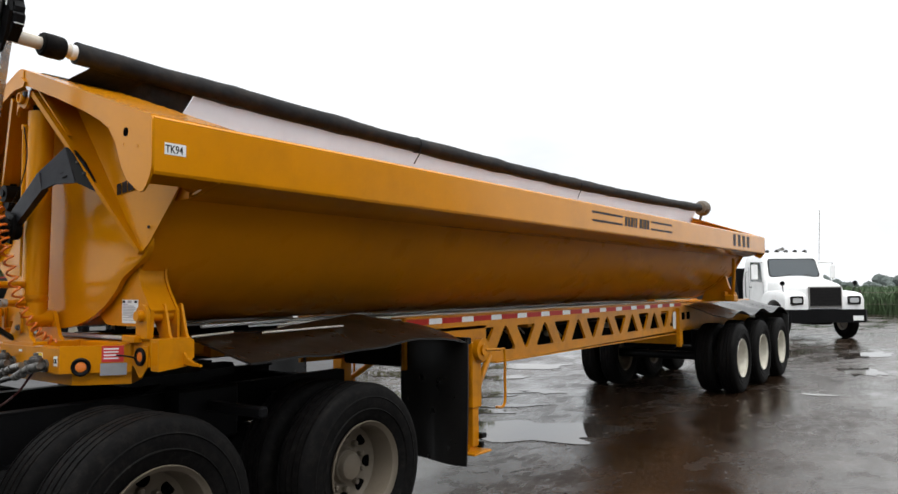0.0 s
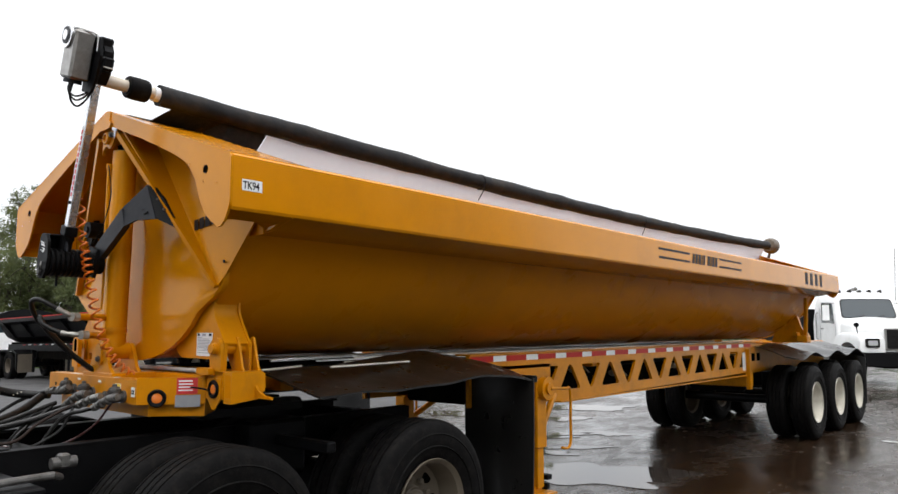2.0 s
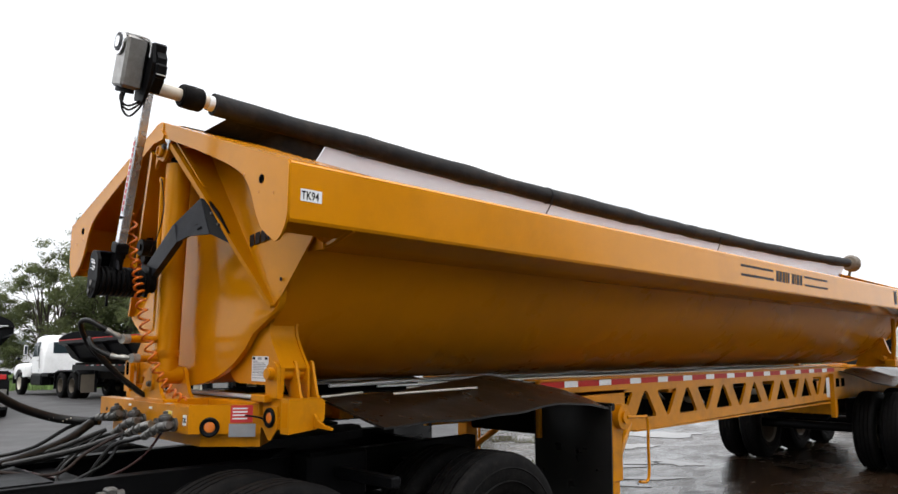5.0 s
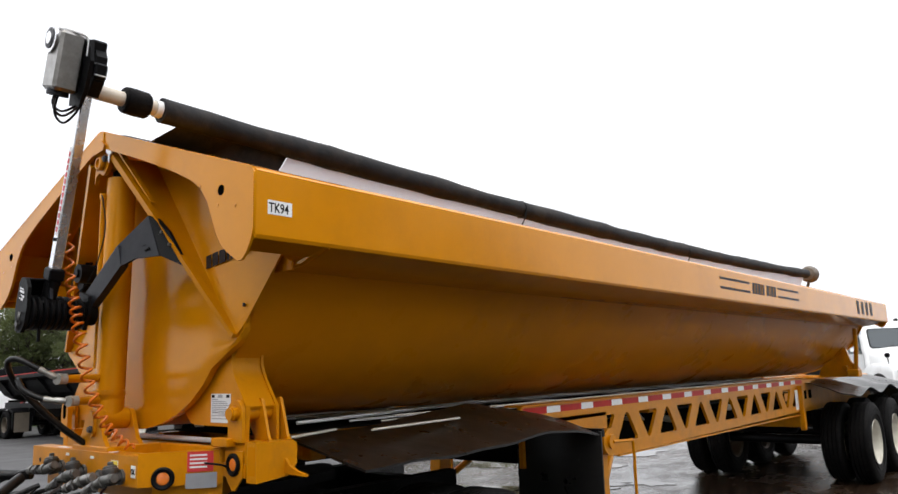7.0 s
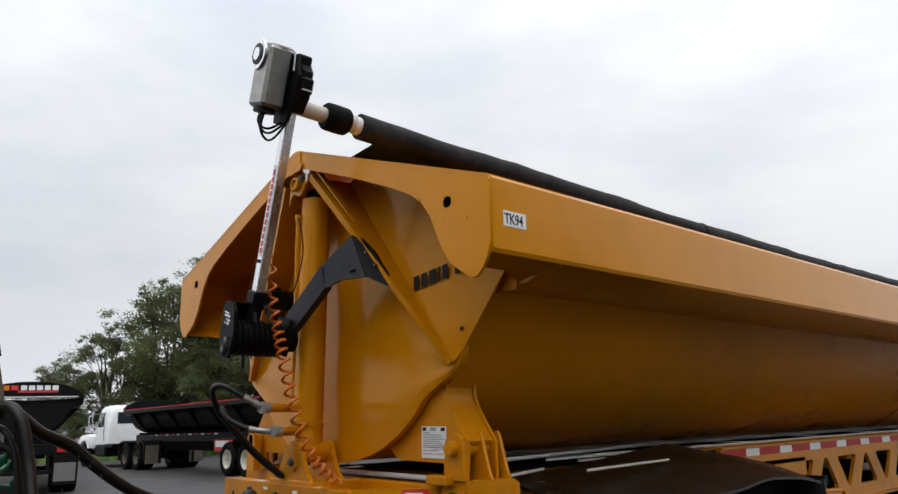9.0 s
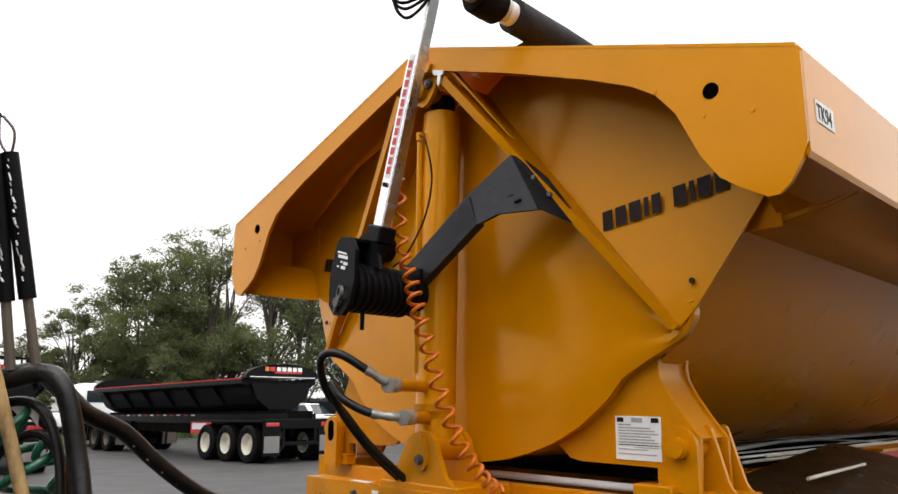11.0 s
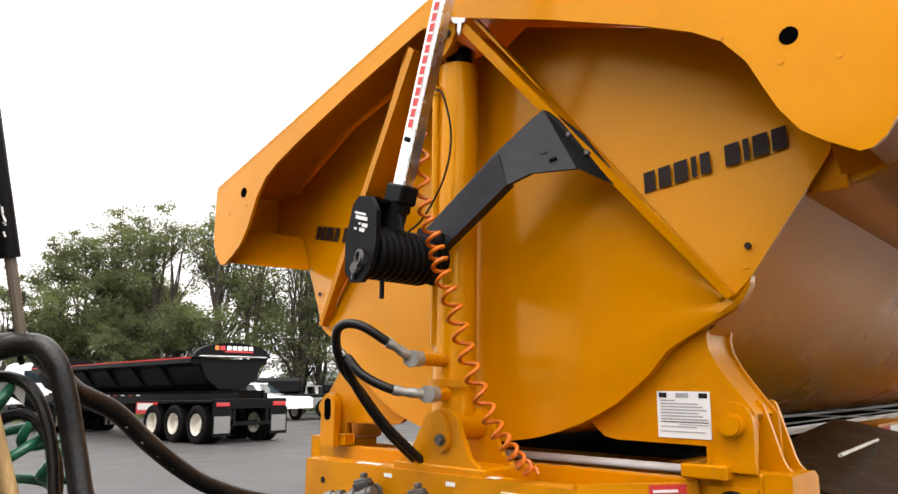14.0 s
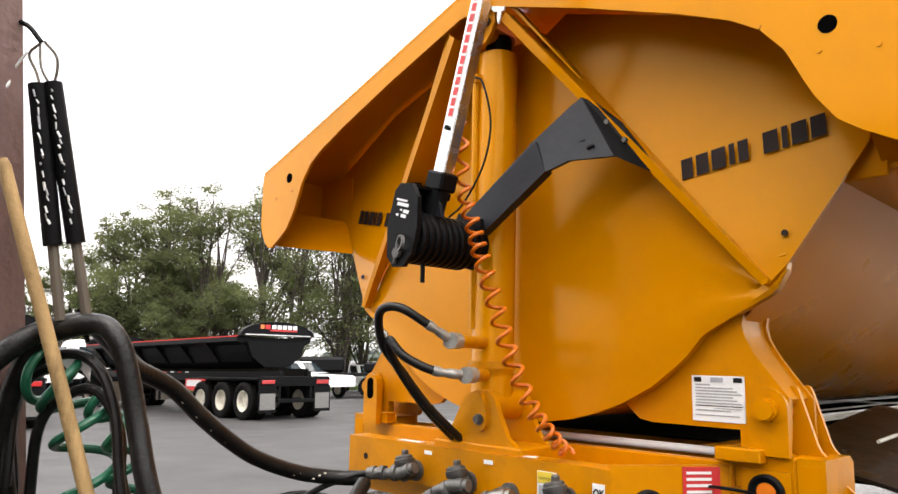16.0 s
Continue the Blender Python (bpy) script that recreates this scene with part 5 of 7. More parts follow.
def arm_bracket():
    """Slate-grey bracket from the rib down to the spring box."""
    def strip(pts, t):
        s = Shape()
        n = len(pts)
        vs = [(x, y, z) for x, y, z in pts] + [(x + 0.0, y + t, z) for x, y, z in pts]
        s.add(vs, [tuple(range(n))[::-1], tuple(range(n, 2 * n))] + [(i, (i + 1) % n, n + (i + 1) % n, n + i) for i in range(n)])
        return s
    b = part("arm_bracket", strip([(-0.035, -0.03, 2.035), (0.045, -0.03, 1.972), (0.30, -0.012, 2.15), (0.265, -0.012, 2.245), (0.235, -0.012, 2.235)], 0.035), STEELBLACK, trailer,
             "slate-grey steel bracket carrying the tarp arm", smooth=False)
    part("bracket_wing", strip([(0.235, -0.012, 2.238), (0.30, -0.012, 2.148), (0.36, 0.02, 2.178), (0.479, 0.072, 2.181), (0.372, 0.070, 2.380), (0.345, 0.09, 2.380), (0.33, 0.085, 2.372)], 0.014), STEELBLACK, b, smooth=False)
    part("bracket_foot", strip([(0.372, 0.075, 2.380), (0.400, 0.102, 2.366), (0.470, 0.120, 2.296), (0.562, 0.145, 2.158), (0.560, 0.145, 2.132), (0.479, 0.080, 2.181)], 0.014), BLACK, b, "black wing plate bolted to the rib", smooth=False)
    for x, y, z in ((0.440, 0.109, 2.296), (0.490, 0.122, 2.235)):
        part("bolt", Shape().tube([(x, y - 0.014, z), (x, y + 0.01, z)], 0.008, 6), CASTGREY, b)
    for x, z in ((0.385, 2.235), (0.415, 2.215)):
        part("slot", Shape().tube([(x - 0.008, 0.045, z - 0.003), (x + 0.012, 0.053, z + 0.004)], 0.0055, 8), INK, b)
    return b


arm_bracket()


def spring_box():
    """Front plate along the arm, finned spring behind it, back plate and the arm's socket."""
    s = Shape().prism([(-0.062, 0.085), (-0.045, 0.112), (0.004, 0.118), (0.040, 0.085), (0.066, 0.000), (0.066, -0.075), (0.042, -0.118), (0.000, -0.128), (-0.036, -0.105), (-0.062, -0.02)], "y", -0.115, -0.099, ON_ARM)
    b = part("spring_box", s, BLACK, trailer, "black spring box with coil spring for the tarp arm", angle=25)
    part("plate_flange", Shape().prism([(-0.062, 0.085), (-0.045, 0.112), (0.004, 0.118), (0.004, 0.110), (-0.040, 0.104), (-0.054, 0.080), (-0.054, -0.02), (-0.062, -0.02)], "y", -0.1, 0.02, ON_ARM), BLACK, b, angle=25)
    part("gusset", Shape().prism([(-0.05, 0.10), (0.02, 0.10), (0.055, 0.04), (-0.05, 0.04)], "y", -0.02, -0.008, ON_ARM), STEELBLACK, b, smooth=False)
    part("back_plate", Shape().prism([(-0.05, 0.06), (0.05, 0.06), (0.075, -0.02), (0.055, -0.10), (-0.03, -0.10), (-0.06, -0.02)], "y", 0.145, 0.16, ON_ARM), BLACK, b, angle=25)
    for k in range(9):
        part("spring_turn", Shape().lathe([(-0.0085, 0.060), (-0.0095, 0.070), (-0.005, 0.0775), (0.005, 0.0775), (0.0095, 0.070), (0.0085, 0.060)], 28, ON_ARM @ Matrix.Translation((0.005, -0.085 + 0.0255 * k, -0.035)) @ Matrix.Rotation(math.pi / 2 + 0.05, 4, "Z")), BLACK, b)
    part("spring_core", Shape().tube([ON_ARM @ Vector((0.005, -0.11, -0.035)), ON_ARM @ Vector((0.005, 0.20, -0.03))], 0.056, 20), DULLBLACK, b)
    for k, (x0, x1, z) in enumerate(((-0.045, 0.002, 0.062), (-0.038, 0.012, 0.048), (-0.020, -0.012, 0.034), (-0.005, 0.018, 0.030), (-0.034, -0.024, 0.018), (-0.012, 0.010, 0.016))):
        part("scrawl", Shape().box(x0, x1, -0.1165, -0.1152, z, z + 0.006 + 0.004 * (k % 2), 0, ON_ARM), PAPER, b, smooth=False)
    part("tension_ring", Shape().lathe([(-0.0045, 0.024), (0.0045, 0.024), (0.0045, 0.018), (-0.0045, 0.018)], 22, ON_ARM @ Matrix.Translation((0.020, -0.124, -0.055)) @ Matrix.Rotation(1.2, 4, "Z"), closed=True), CASTGREY, b, "steel ring on the box")
    part("tension_bolt", Shape().tube([ON_ARM @ Vector((0.012, -0.114, -0.085)), ON_ARM @ Vector((0.012, -0.128, -0.085))], 0.016, 6).box(0.006, 0.014, -0.126, -0.116, -0.118, -0.07, 0.002, ON_ARM), CASTGREY, b)
    part("lock_pin", Shape().tube([(0.03, -0.24, 1.90), (0.03, -0.24, 1.82)], 0.007, 8), BLACK, b)
    part("socket", Shape().tube([ON_ARM @ Vector((0.0, -0.01, -0.03)), ON_ARM @ Vector((0.0, 0.0, 0.16))], 0.032, 18).box(-0.036, 0.036, -0.034, 0.034, 0.115, 0.17, 0.006, ON_ARM).box(-0.05, 0.05, -0.05, 0.06, -0.05, 0.03, 0.01, ON_ARM), BLACK, b)
    return b


spring_box()


def tarp_arm():
    a = part("tarp_arm", Shape().box(-0.024, 0.024, -0.022, 0.022, 0.10, 0.97, 0.004, ON_ARM), ALU, trailer, "square bright aluminium tarp arm with red printed film")
    film = part("red_film", Shape().box(-0.0245 - 0.001, -0.0245, -0.014, 0.014, 0.32, 0.72, 0, ON_ARM).box(-0.012, 0.012, -0.0235, -0.0225, 0.32, 0.72, 0, ON_ARM), PAPER, a, smooth=False)
    for k in range(12):
        part("print_bar", Shape().box(-0.009, 0.009, -0.0246, -0.0236, 0.335 + k * 0.031, 0.358 + k * 0.031, 0, ON_ARM), RED, film, smooth=False)
    part("end_cap", Shape().box(-0.028, 0.028, -0.026, 0.026, 0.09, 0.115, 0.004, ON_ARM), BLACK, a)
    part("bolt", Shape().tube([ON_ARM @ Vector((0, -0.03, 0.30)), ON_ARM @ Vector((0, 0.03, 0.30))], 0.008, 8), BLACK, a)
    return a


tarp_arm()


ON_MOTOR = ON_ARM @ Matrix.Translation((0, 0, 0.93)) @ Matrix.Scale(1.02, 4) @ Matrix.Translation((0, 0, -0.93))


def tarp_motor():
    s = Shape().box(-0.10, 0.035, -0.150, -0.045, 0.95, 1.205, 0.013, ON_MOTOR)
    m = part("tarp_motor", s, CHROME, trailer, "silver tarp gear motor with black mounting bracket")
    def tube(a, b, r, seg=24):
        return Shape().tube([ON_MOTOR @ Vector(a), ON_MOTOR @ Vector(b)], r, seg)
    part("gear_end", tube((-0.06, -0.150, 1.165), (-0.06, -0.160, 1.165), 0.066, 28).tube([ON_MOTOR @ Vector((-0.06, -0.05, 1.165)), ON_MOTOR @ Vector((-0.06, -0.150, 1.165))], 0.062, 28), ALU, m)
    part("end_ring", tube((-0.06, -0.1595, 1.165), (-0.06, -0.163, 1.165), 0.046), STEELBLACK, m)
    part("end_disc", tube((-0.06, -0.163, 1.165), (-0.06, -0.167, 1.165), 0.028), ALU, m)
    part("motor_can", tube((-0.04, -0.10, 0.93), (-0.04, -0.10, 1.14), 0.045), STEELBLACK, m)
    part("side_plate", Shape().box(-0.1025, -0.1005, -0.14, -0.06, 0.97, 1.09, 0.001, ON_MOTOR), CHROME, m)
    br = Shape().prism([(-0.055, 0.90), (0.05, 0.90), (0.085, 0.98), (0.095, 1.10), (0.06, 1.19), (0.0, 1.20), (-0.05, 1.17), (-0.07, 1.02)], "y", -0.042, -0.026, ON_MOTOR)
    br.prism([(-0.04, 0.955), (0.045, 0.955), (0.08, 1.02), (0.075, 1.13), (0.03, 1.18), (-0.03, 1.15)], "y", -0.012, 0.036, ON_MOTOR)
    part("mount_bracket", br, BLACK, m, angle=25)
    part("mount_arm", Shape().box(0.06, 0.105, -0.02, 0.034, 1.03, 1.10, 0.008, ON_MOTOR), BLACK, m)
    part("top_block", Shape().box(0.01, 0.05, -0.03, 0.038, 1.14, 1.20, 0.008, ON_MOTOR), BLACK, m)
    part("strap", Shape().tube(curve_points([ON_MOTOR @ Vector(p) for p in ((-0.05, -0.154, 1.19), (-0.02, -0.152, 1.208), (0.02, -0.10, 1.210), (0.040, -0.046, 1.195), (0.05, -0.04, 1.12))]), 0.006, 6), PAPER, m, "white cable over the motor")
    part("white_scrawl", Shape().box(0.102, 0.1065, -0.018, 0.032, 1.05, 1.045, 0, ON_MOTOR), PAPER, m, smooth=False)
    for k, (dx, sag) in enumerate(((0.0, 0.10), (0.02, 0.13), (-0.015, 0.08))):
        pts = [ON_MOTOR @ Vector(p) for p in ((-0.05 + dx, -0.10, 0.95), (-0.06 + dx, -0.10, 0.95 - sag * 0.7), (-0.02 + dx, -0.07, 0.95 - sag), (0.03, -0.03, 0.96 - sag * 0.5), (0.03, -0.02, 0.99))]
        part("lead", Shape().tube(curve_points(pts), 0.0055, 6), BLACK if k else BROWNINK, m)
    return m


tarp_motor()

A0 = ON_ARM @ Vector((0.02, 0.03, 0.985))
A1 = Vector((0.31, 11.02, 2.96))


def roll_line(y):
    u = (y - A0.y) / (A1.y - A0.y)
    return Vector((A0.x + (A1.x - A0.x) * u, y, A0.z + (A1.z - A0.z) * u - 0.092 * 4 * u * (1 - u)))


def tarp_roll():
    ys = [A0.y + (A1.y - A0.y) * i / 60 for i in range(61)]
    p = part("roll_pipe", Shape().tube([roll_line(y) for y in ys], 0.035, 16), PIPE, trailer, "bare roll pipe of the tarp")
    part("rubber_sleeve", Shape().tube([roll_line(y) for y in (-0.045, -0.035, 0.015, 0.065, 0.075)], [0.055, 0.062, 0.064, 0.062, 0.055], 24), RUBBER, p, "black rubber sleeve")
    part("white_collar", Shape().tube([roll_line(y) for y in (0.108, 0.138)], 0.042, 20), PAPER, p)
    rnd = random.Random(4)
    pts, rs, y = [], [], 0.14
    while y < 10.82:
        pts.append(roll_line(y))
        rs.append(0.062 + rnd.uniform(-0.003, 0.003) + (0.006 if int(y * 0.9) % 2 else 0))
        y += 0.13
    s = Shape().tube(pts, rs, 24)
    s.v = [(x + 0.004 * noise.noise(Vector((x * 9, yy * 2.2, z * 9))), yy, z + 0.006 * noise.noise(Vector((x * 7 + 3, yy * 2.0, z * 7)))) for x, yy, z in s.v]
    part("tarp_roll", s, TARP, p, "rolled black tarp cloth with creases", angle=60)
    for yy in (3.1, 6.2):
        tail = roll_line(yy) + Vector((0.068, 0, -0.01))
        part("strap", Shape().tube([roll_line(yy), roll_line(yy + 0.012)], 0.069, 20).tube([tail, tail + Vector((-0.002, -0.02, -0.07)), tail + Vector((-0.01, -0.09, -0.17))], 0.005, 8), BLACK, p, "dark tie strap with a hanging tail")
    part("end_ball", Shape().lathe([(-0.12, 0.03), (-0.11, 0.10), (-0.04, 0.13), (0.06, 0.13), (0.11, 0.09), (0.12, 0.001)], 20, Matrix.Translation(A1) @ Matrix.Rotation(math.pi / 2, 4, "Z")), RIMOLD, p, "grey rear roller cap")
    part("rear_arm", Shape().tube([A1 + Vector((0, 0.06, 0)), Vector((0.20, 11.16, 2.70)), Vector((0.05, 11.18, 2.05))], 0.022, 10), RIMOLD, p, "grey rear tarp arm")
    return p


roll_ob = tarp_roll()


def tarp_cloth(y0, y1, slant, mat, label):
    """Slack cloth that drops from the roll into the tub and runs to the far rim."""
    rows = []
    n = 40 if y1 - y0 > 3 else 10
    for i in range(n + 1):
        row = []
        for k in range(15):
            u = k / 14
            y = y0 + (y1 - y0) * i / n - (slant[0] + (slant[1] - slant[0]) * i / n) * min(1, u * 2.5)
            c = roll_line(y)
            x = c.x - 0.02 + (-1.25 - c.x) * u
            drop = 1 - math.exp(-u * 9)
            z = c.z - 0.05 - (c.z - 2.47) * drop - 0.06 * math.sin(math.pi * u) - 0.03 * u
            if y < 0.56:
                y = max(y, 0.03)
                z = max(z, 2.862 - 0.347 * abs(x))
            z += 0.018 * noise.noise(Vector((x * 3, y * 1.4, 1.0))) * (0.3 + u) * (y > 0.56)
            row.append((x, y, z))
        rows.append(row)
    return part("tarp_sheet", Shape().sheet(rows, 0.004), mat, roll_ob, label)


tarp_cloth(0.24, 0.90, (0.42, 0.42), TARP, "black front strip of the tarp")
tarp_cloth(0.906, 10.75, (0.42, 0.0), TARPGREY, "pale grey slack cloth of the tarp")

part("coiled_cable", coil([(0.11, -0.165, 2.30), (0.10, -0.15, 2.12), (0.13, -0.135, 1.99), (0.160, -0.13, 1.893), (0.205, -0.12, 1.76), (0.244, -0.10, 1.616), (0.285, -0.06, 1.48), (0.315, -0.01, 1.40), (0.325, 0.06, 1.345)],
                                    0.021, 0.0060, 21, 16, 8, lambda u: 0.75 + 0.35 * math.sin(math.pi * u)), ORANGE, trailer, "orange coiled electric cable hanging to the deck")


def cylinder_hoses():
    for pts, fit in (([(0.02, 0.03, 1.655), (0.05, -0.07, 1.655), (0.075, -0.16, 1.655)], [(0.075, -0.16, 1.655), (0.055, -0.24, 1.70), (0.01, -0.31, 1.745), (-0.05, -0.33, 1.73), (-0.09, -0.28, 1.64), (-0.09, -0.20, 1.56), (-0.085, -0.10, 1.46), (-0.065, 0.02, 1.36), (-0.06, 0.06, 1.33)]),
                     ([(0.03, 0.03, 1.555), (0.06, -0.04, 1.555), (0.095, -0.115, 1.557)], [(0.095, -0.115, 1.557), (0.05, -0.21, 1.57), (-0.01, -0.27, 1.61), (-0.06, -0.28, 1.655), (-0.08, -0.26, 1.62), (-0.09, -0.19, 1.54), (-0.10, -0.08, 1.44), (-0.10, 0.04, 1.35), (-0.10, 0.07, 1.33)])):
        port = part("hose_port", Shape().tube(pts, [0.020, 0.019, 0.018], 14), YELLOW_FRAME, cylinder_ob)
        part("swivel", Shape().tube([pts[-1], Vector(pts[-1]) + Vector((0.005, -0.012, 0))], 0.025, 8).tube([Vector(pts[-1]) + Vector((-0.0, 0.03, 0)), Vector(pts[-1])], 0.023, 14), BRIGHTZINC, port, "bright zinc swivel fitting")
        line = curve_points(fit, 6)
        part("crimp", Shape().tube(line[1:7], [0.011, 0.0145, 0.0145, 0.011, 0.015, 0.015], 12), BRIGHTZINC, port, "crimped steel hose end")
        part("hydraulic_hose", Shape().tube(line[6:], 0.0130, 12), HOSE, port, "black hydraulic hose")


cylinder_hoses()

# ---------------------------------------------------------------- the tractor under the trailer's nose
tractor = thing("semi_tractor", (0, 0, 0), "black semi tractor chassis with tandem wheels under the trailer nose", "truck")


def tractor_chassis():
    for side in (1, -1):
        s = Shape().prism([(-2.6, 0.78), (1.9, 0.78), (2.1, 0.86), (2.1, 1.02), (-2.6, 1.02)], "x", side * 0.40, side * 0.44)
        s.box(side * 0.36, side * 0.44, -2.6, 2.1, 1.015, 1.03, 0.002)
        part("frame_rail", s, BLACK, tractor, "black frame rail", smooth=False)
    for y in (-2.2, -1.2, -0.35, 0.82, 2.0):
        part("cross_member", Shape().box(-0.40, 0.40, y - 0.05, y + 0.05, 0.82, 0.98, 0.006), BLACK, tractor)
    plate = [(-0.45, 0.40), (0.45, 0.40), (0.48, 0.75), (0.40, 1.15), (0.16, 1.32), (0.07, 1.32), (0.05, 0.95), (-0.05, 0.95), (-0.07, 1.32), (-0.16, 1.32), (-0.40, 1.15), (-0.48, 0.75)]
    fw = part("fifth_wheel", Shape().prism(plate, "z", 1.085, 1.132), BLACK, tractor, "greasy fifth wheel plate")
    for side in (1, -1):
        part("mount", Shape().prism([(0.5, 1.03), (1.1, 1.03), (0.95, 1.085), (0.65, 1.085)], "x", side * 0.30, side * 0.42), BLACK, fw)
    part("deck_plate", Shape().box(-0.40, 0.40, -2.0, -0.55, 1.031, 1.037, 0.001), BLACK, tractor, "black tread plate behind the cab")
    for y in (0.14, 1.52):
        part("axle", Shape().tube([(-0.95, y, 0.52), (-0.25, y, 0.52), (-0.15, y, 0.52), (0.15, y, 0.52), (0.25, y, 0.52), (0.95, y, 0.52)], [0.07, 0.075, 0.17, 0.17, 0.075, 0.07], 16), BLACK, tractor)
        for side in (1, -1):
            part("brake_chamber", Shape().tube([(side * 0.55, y - 0.25, 0.66), (side * 0.55, y - 0.42, 0.70)], 0.085, 16), BLACK, tractor)
            part("spring_hanger", Shape().box(side * 0.45, side * 0.56, y - 0.15, y + 0.15, 0.62, 0.95, 0.01), BLACK, tractor)
            wheel(tractor, side * 1.075, y, side, True, side > 0)
            wheel(tractor, side * 0.735, y, -side, True)
    for side in (1, -1):
        part("tail_box", Shape().box(side * 0.44, side * 0.62, 0.62, 1.02, 0.74, 1.06, 0.02), BLACK, tractor)
        part("quarter_bracket", Shape().box(side * 0.62, side * 1.1, 0.78, 0.84, 0.92, 0.98, 0.01), BLACK, tractor)
    tank = part("side_tank", Shape().tube([(0.78, -1.05, 0.60), (0.78, -1.03, 0.60), (0.78, -0.58, 0.60), (0.78, -0.56, 0.60)], [0.26, 0.29, 0.29, 0.26], 28), BLACK, tractor, "black round tank beside the frame")
    part("strap", Shape().tube([(0.78, -0.90, 0.60), (0.78, -0.86, 0.60)], 0.295, 28), CHROME, tank)
    part("strap", Shape().tube([(0.78, -0.74, 0.60), (0.78, -0.70, 0.60)], 0.295, 28), CHROME, tank)
    part("step_bar", Shape().tube([(0.95, -1.15, 0.98), (0.90, -0.55, 0.98), (0.80, -0.48, 0.95)], 0.016, 10), CASTGREY, tractor, "grey grab bar on the catwalk")
    part("catwalk", Shape().box(0.42, 1.02, -1.9, -0.62, 0.93, 0.955, 0.006), BLACK, tractor)
    part("valve", Shape().tube([(0.62, -0.45, 0.98), (0.62, -0.34, 0.98)], 0.026, 14).box(0.595, 0.645, -0.42, -0.37, 0.955, 1.02, 0.008), CASTGREY, tractor)


tractor_chassis()


def unseen_tractor_cab():
    """The unseen day cab ahead of the deck, with its hood, stacks and front wheels; added to block sky light."""
    cab = part("cab", Shape().prism([(-4.55, 1.0), (-4.55, 1.9), (-4.2, 2.75), (-4.05, 2.85), (-2.62, 2.92), (-2.55, 2.85), (-2.55, 1.0)], "x", -1.02, 1.02), MAROON, tractor, "unseen dark maroon day cab, added to block sky light from the deck", angle=25)
    for sx in (1, -1):
        part("side_window", Shape().prism([(-4.3, 1.95), (-4.1, 2.55), (-3.3, 2.6), (-3.3, 1.95)], "x", sx * 1.021, sx * 1.028), GLASS, cab, smooth=False)
        part("exhaust_stack", Shape().tube([(sx * 0.95, -2.38, 0.9), (sx * 0.95, -2.38, 3.3)], 0.075, 16), RIMOLD, tractor)
        part("fuel_tank", Shape().tube([(sx * 0.85, -4.2, 0.62), (sx * 0.85, -2.7, 0.62)], 0.30, 24), CHROME, tractor)
        wheel(tractor, sx * 1.02, -5.4, sx, True)
        part("fender", Shape().box(sx * 0.60, sx * 1.18, -6.0, -4.6, 0.95, 1.2, 0.08), MAROON, tractor)
        part("front_rail", Shape().box(sx * 0.40, sx * 0.44, -6.2, -2.6, 0.78, 1.02, 0.006), BLACK, tractor)
    part("rear_window", Shape().box(-0.55, 0.55, -2.549, -2.542, 2.0, 2.5, 0), GLASS, cab, smooth=False)
    part("hood", Shape().prism([(-6.2, 0.95), (-6.2, 1.55), (-5.9, 1.68), (-4.55, 1.88), (-4.55, 0.95)], "x", -0.62, 0.62), MAROON, tractor, angle=25)
    part("bumper", Shape().box(-1.2, 1.2, -6.38, -6.25, 0.42, 0.75, 0.03), CHROME, tractor)


unseen_tractor_cab()


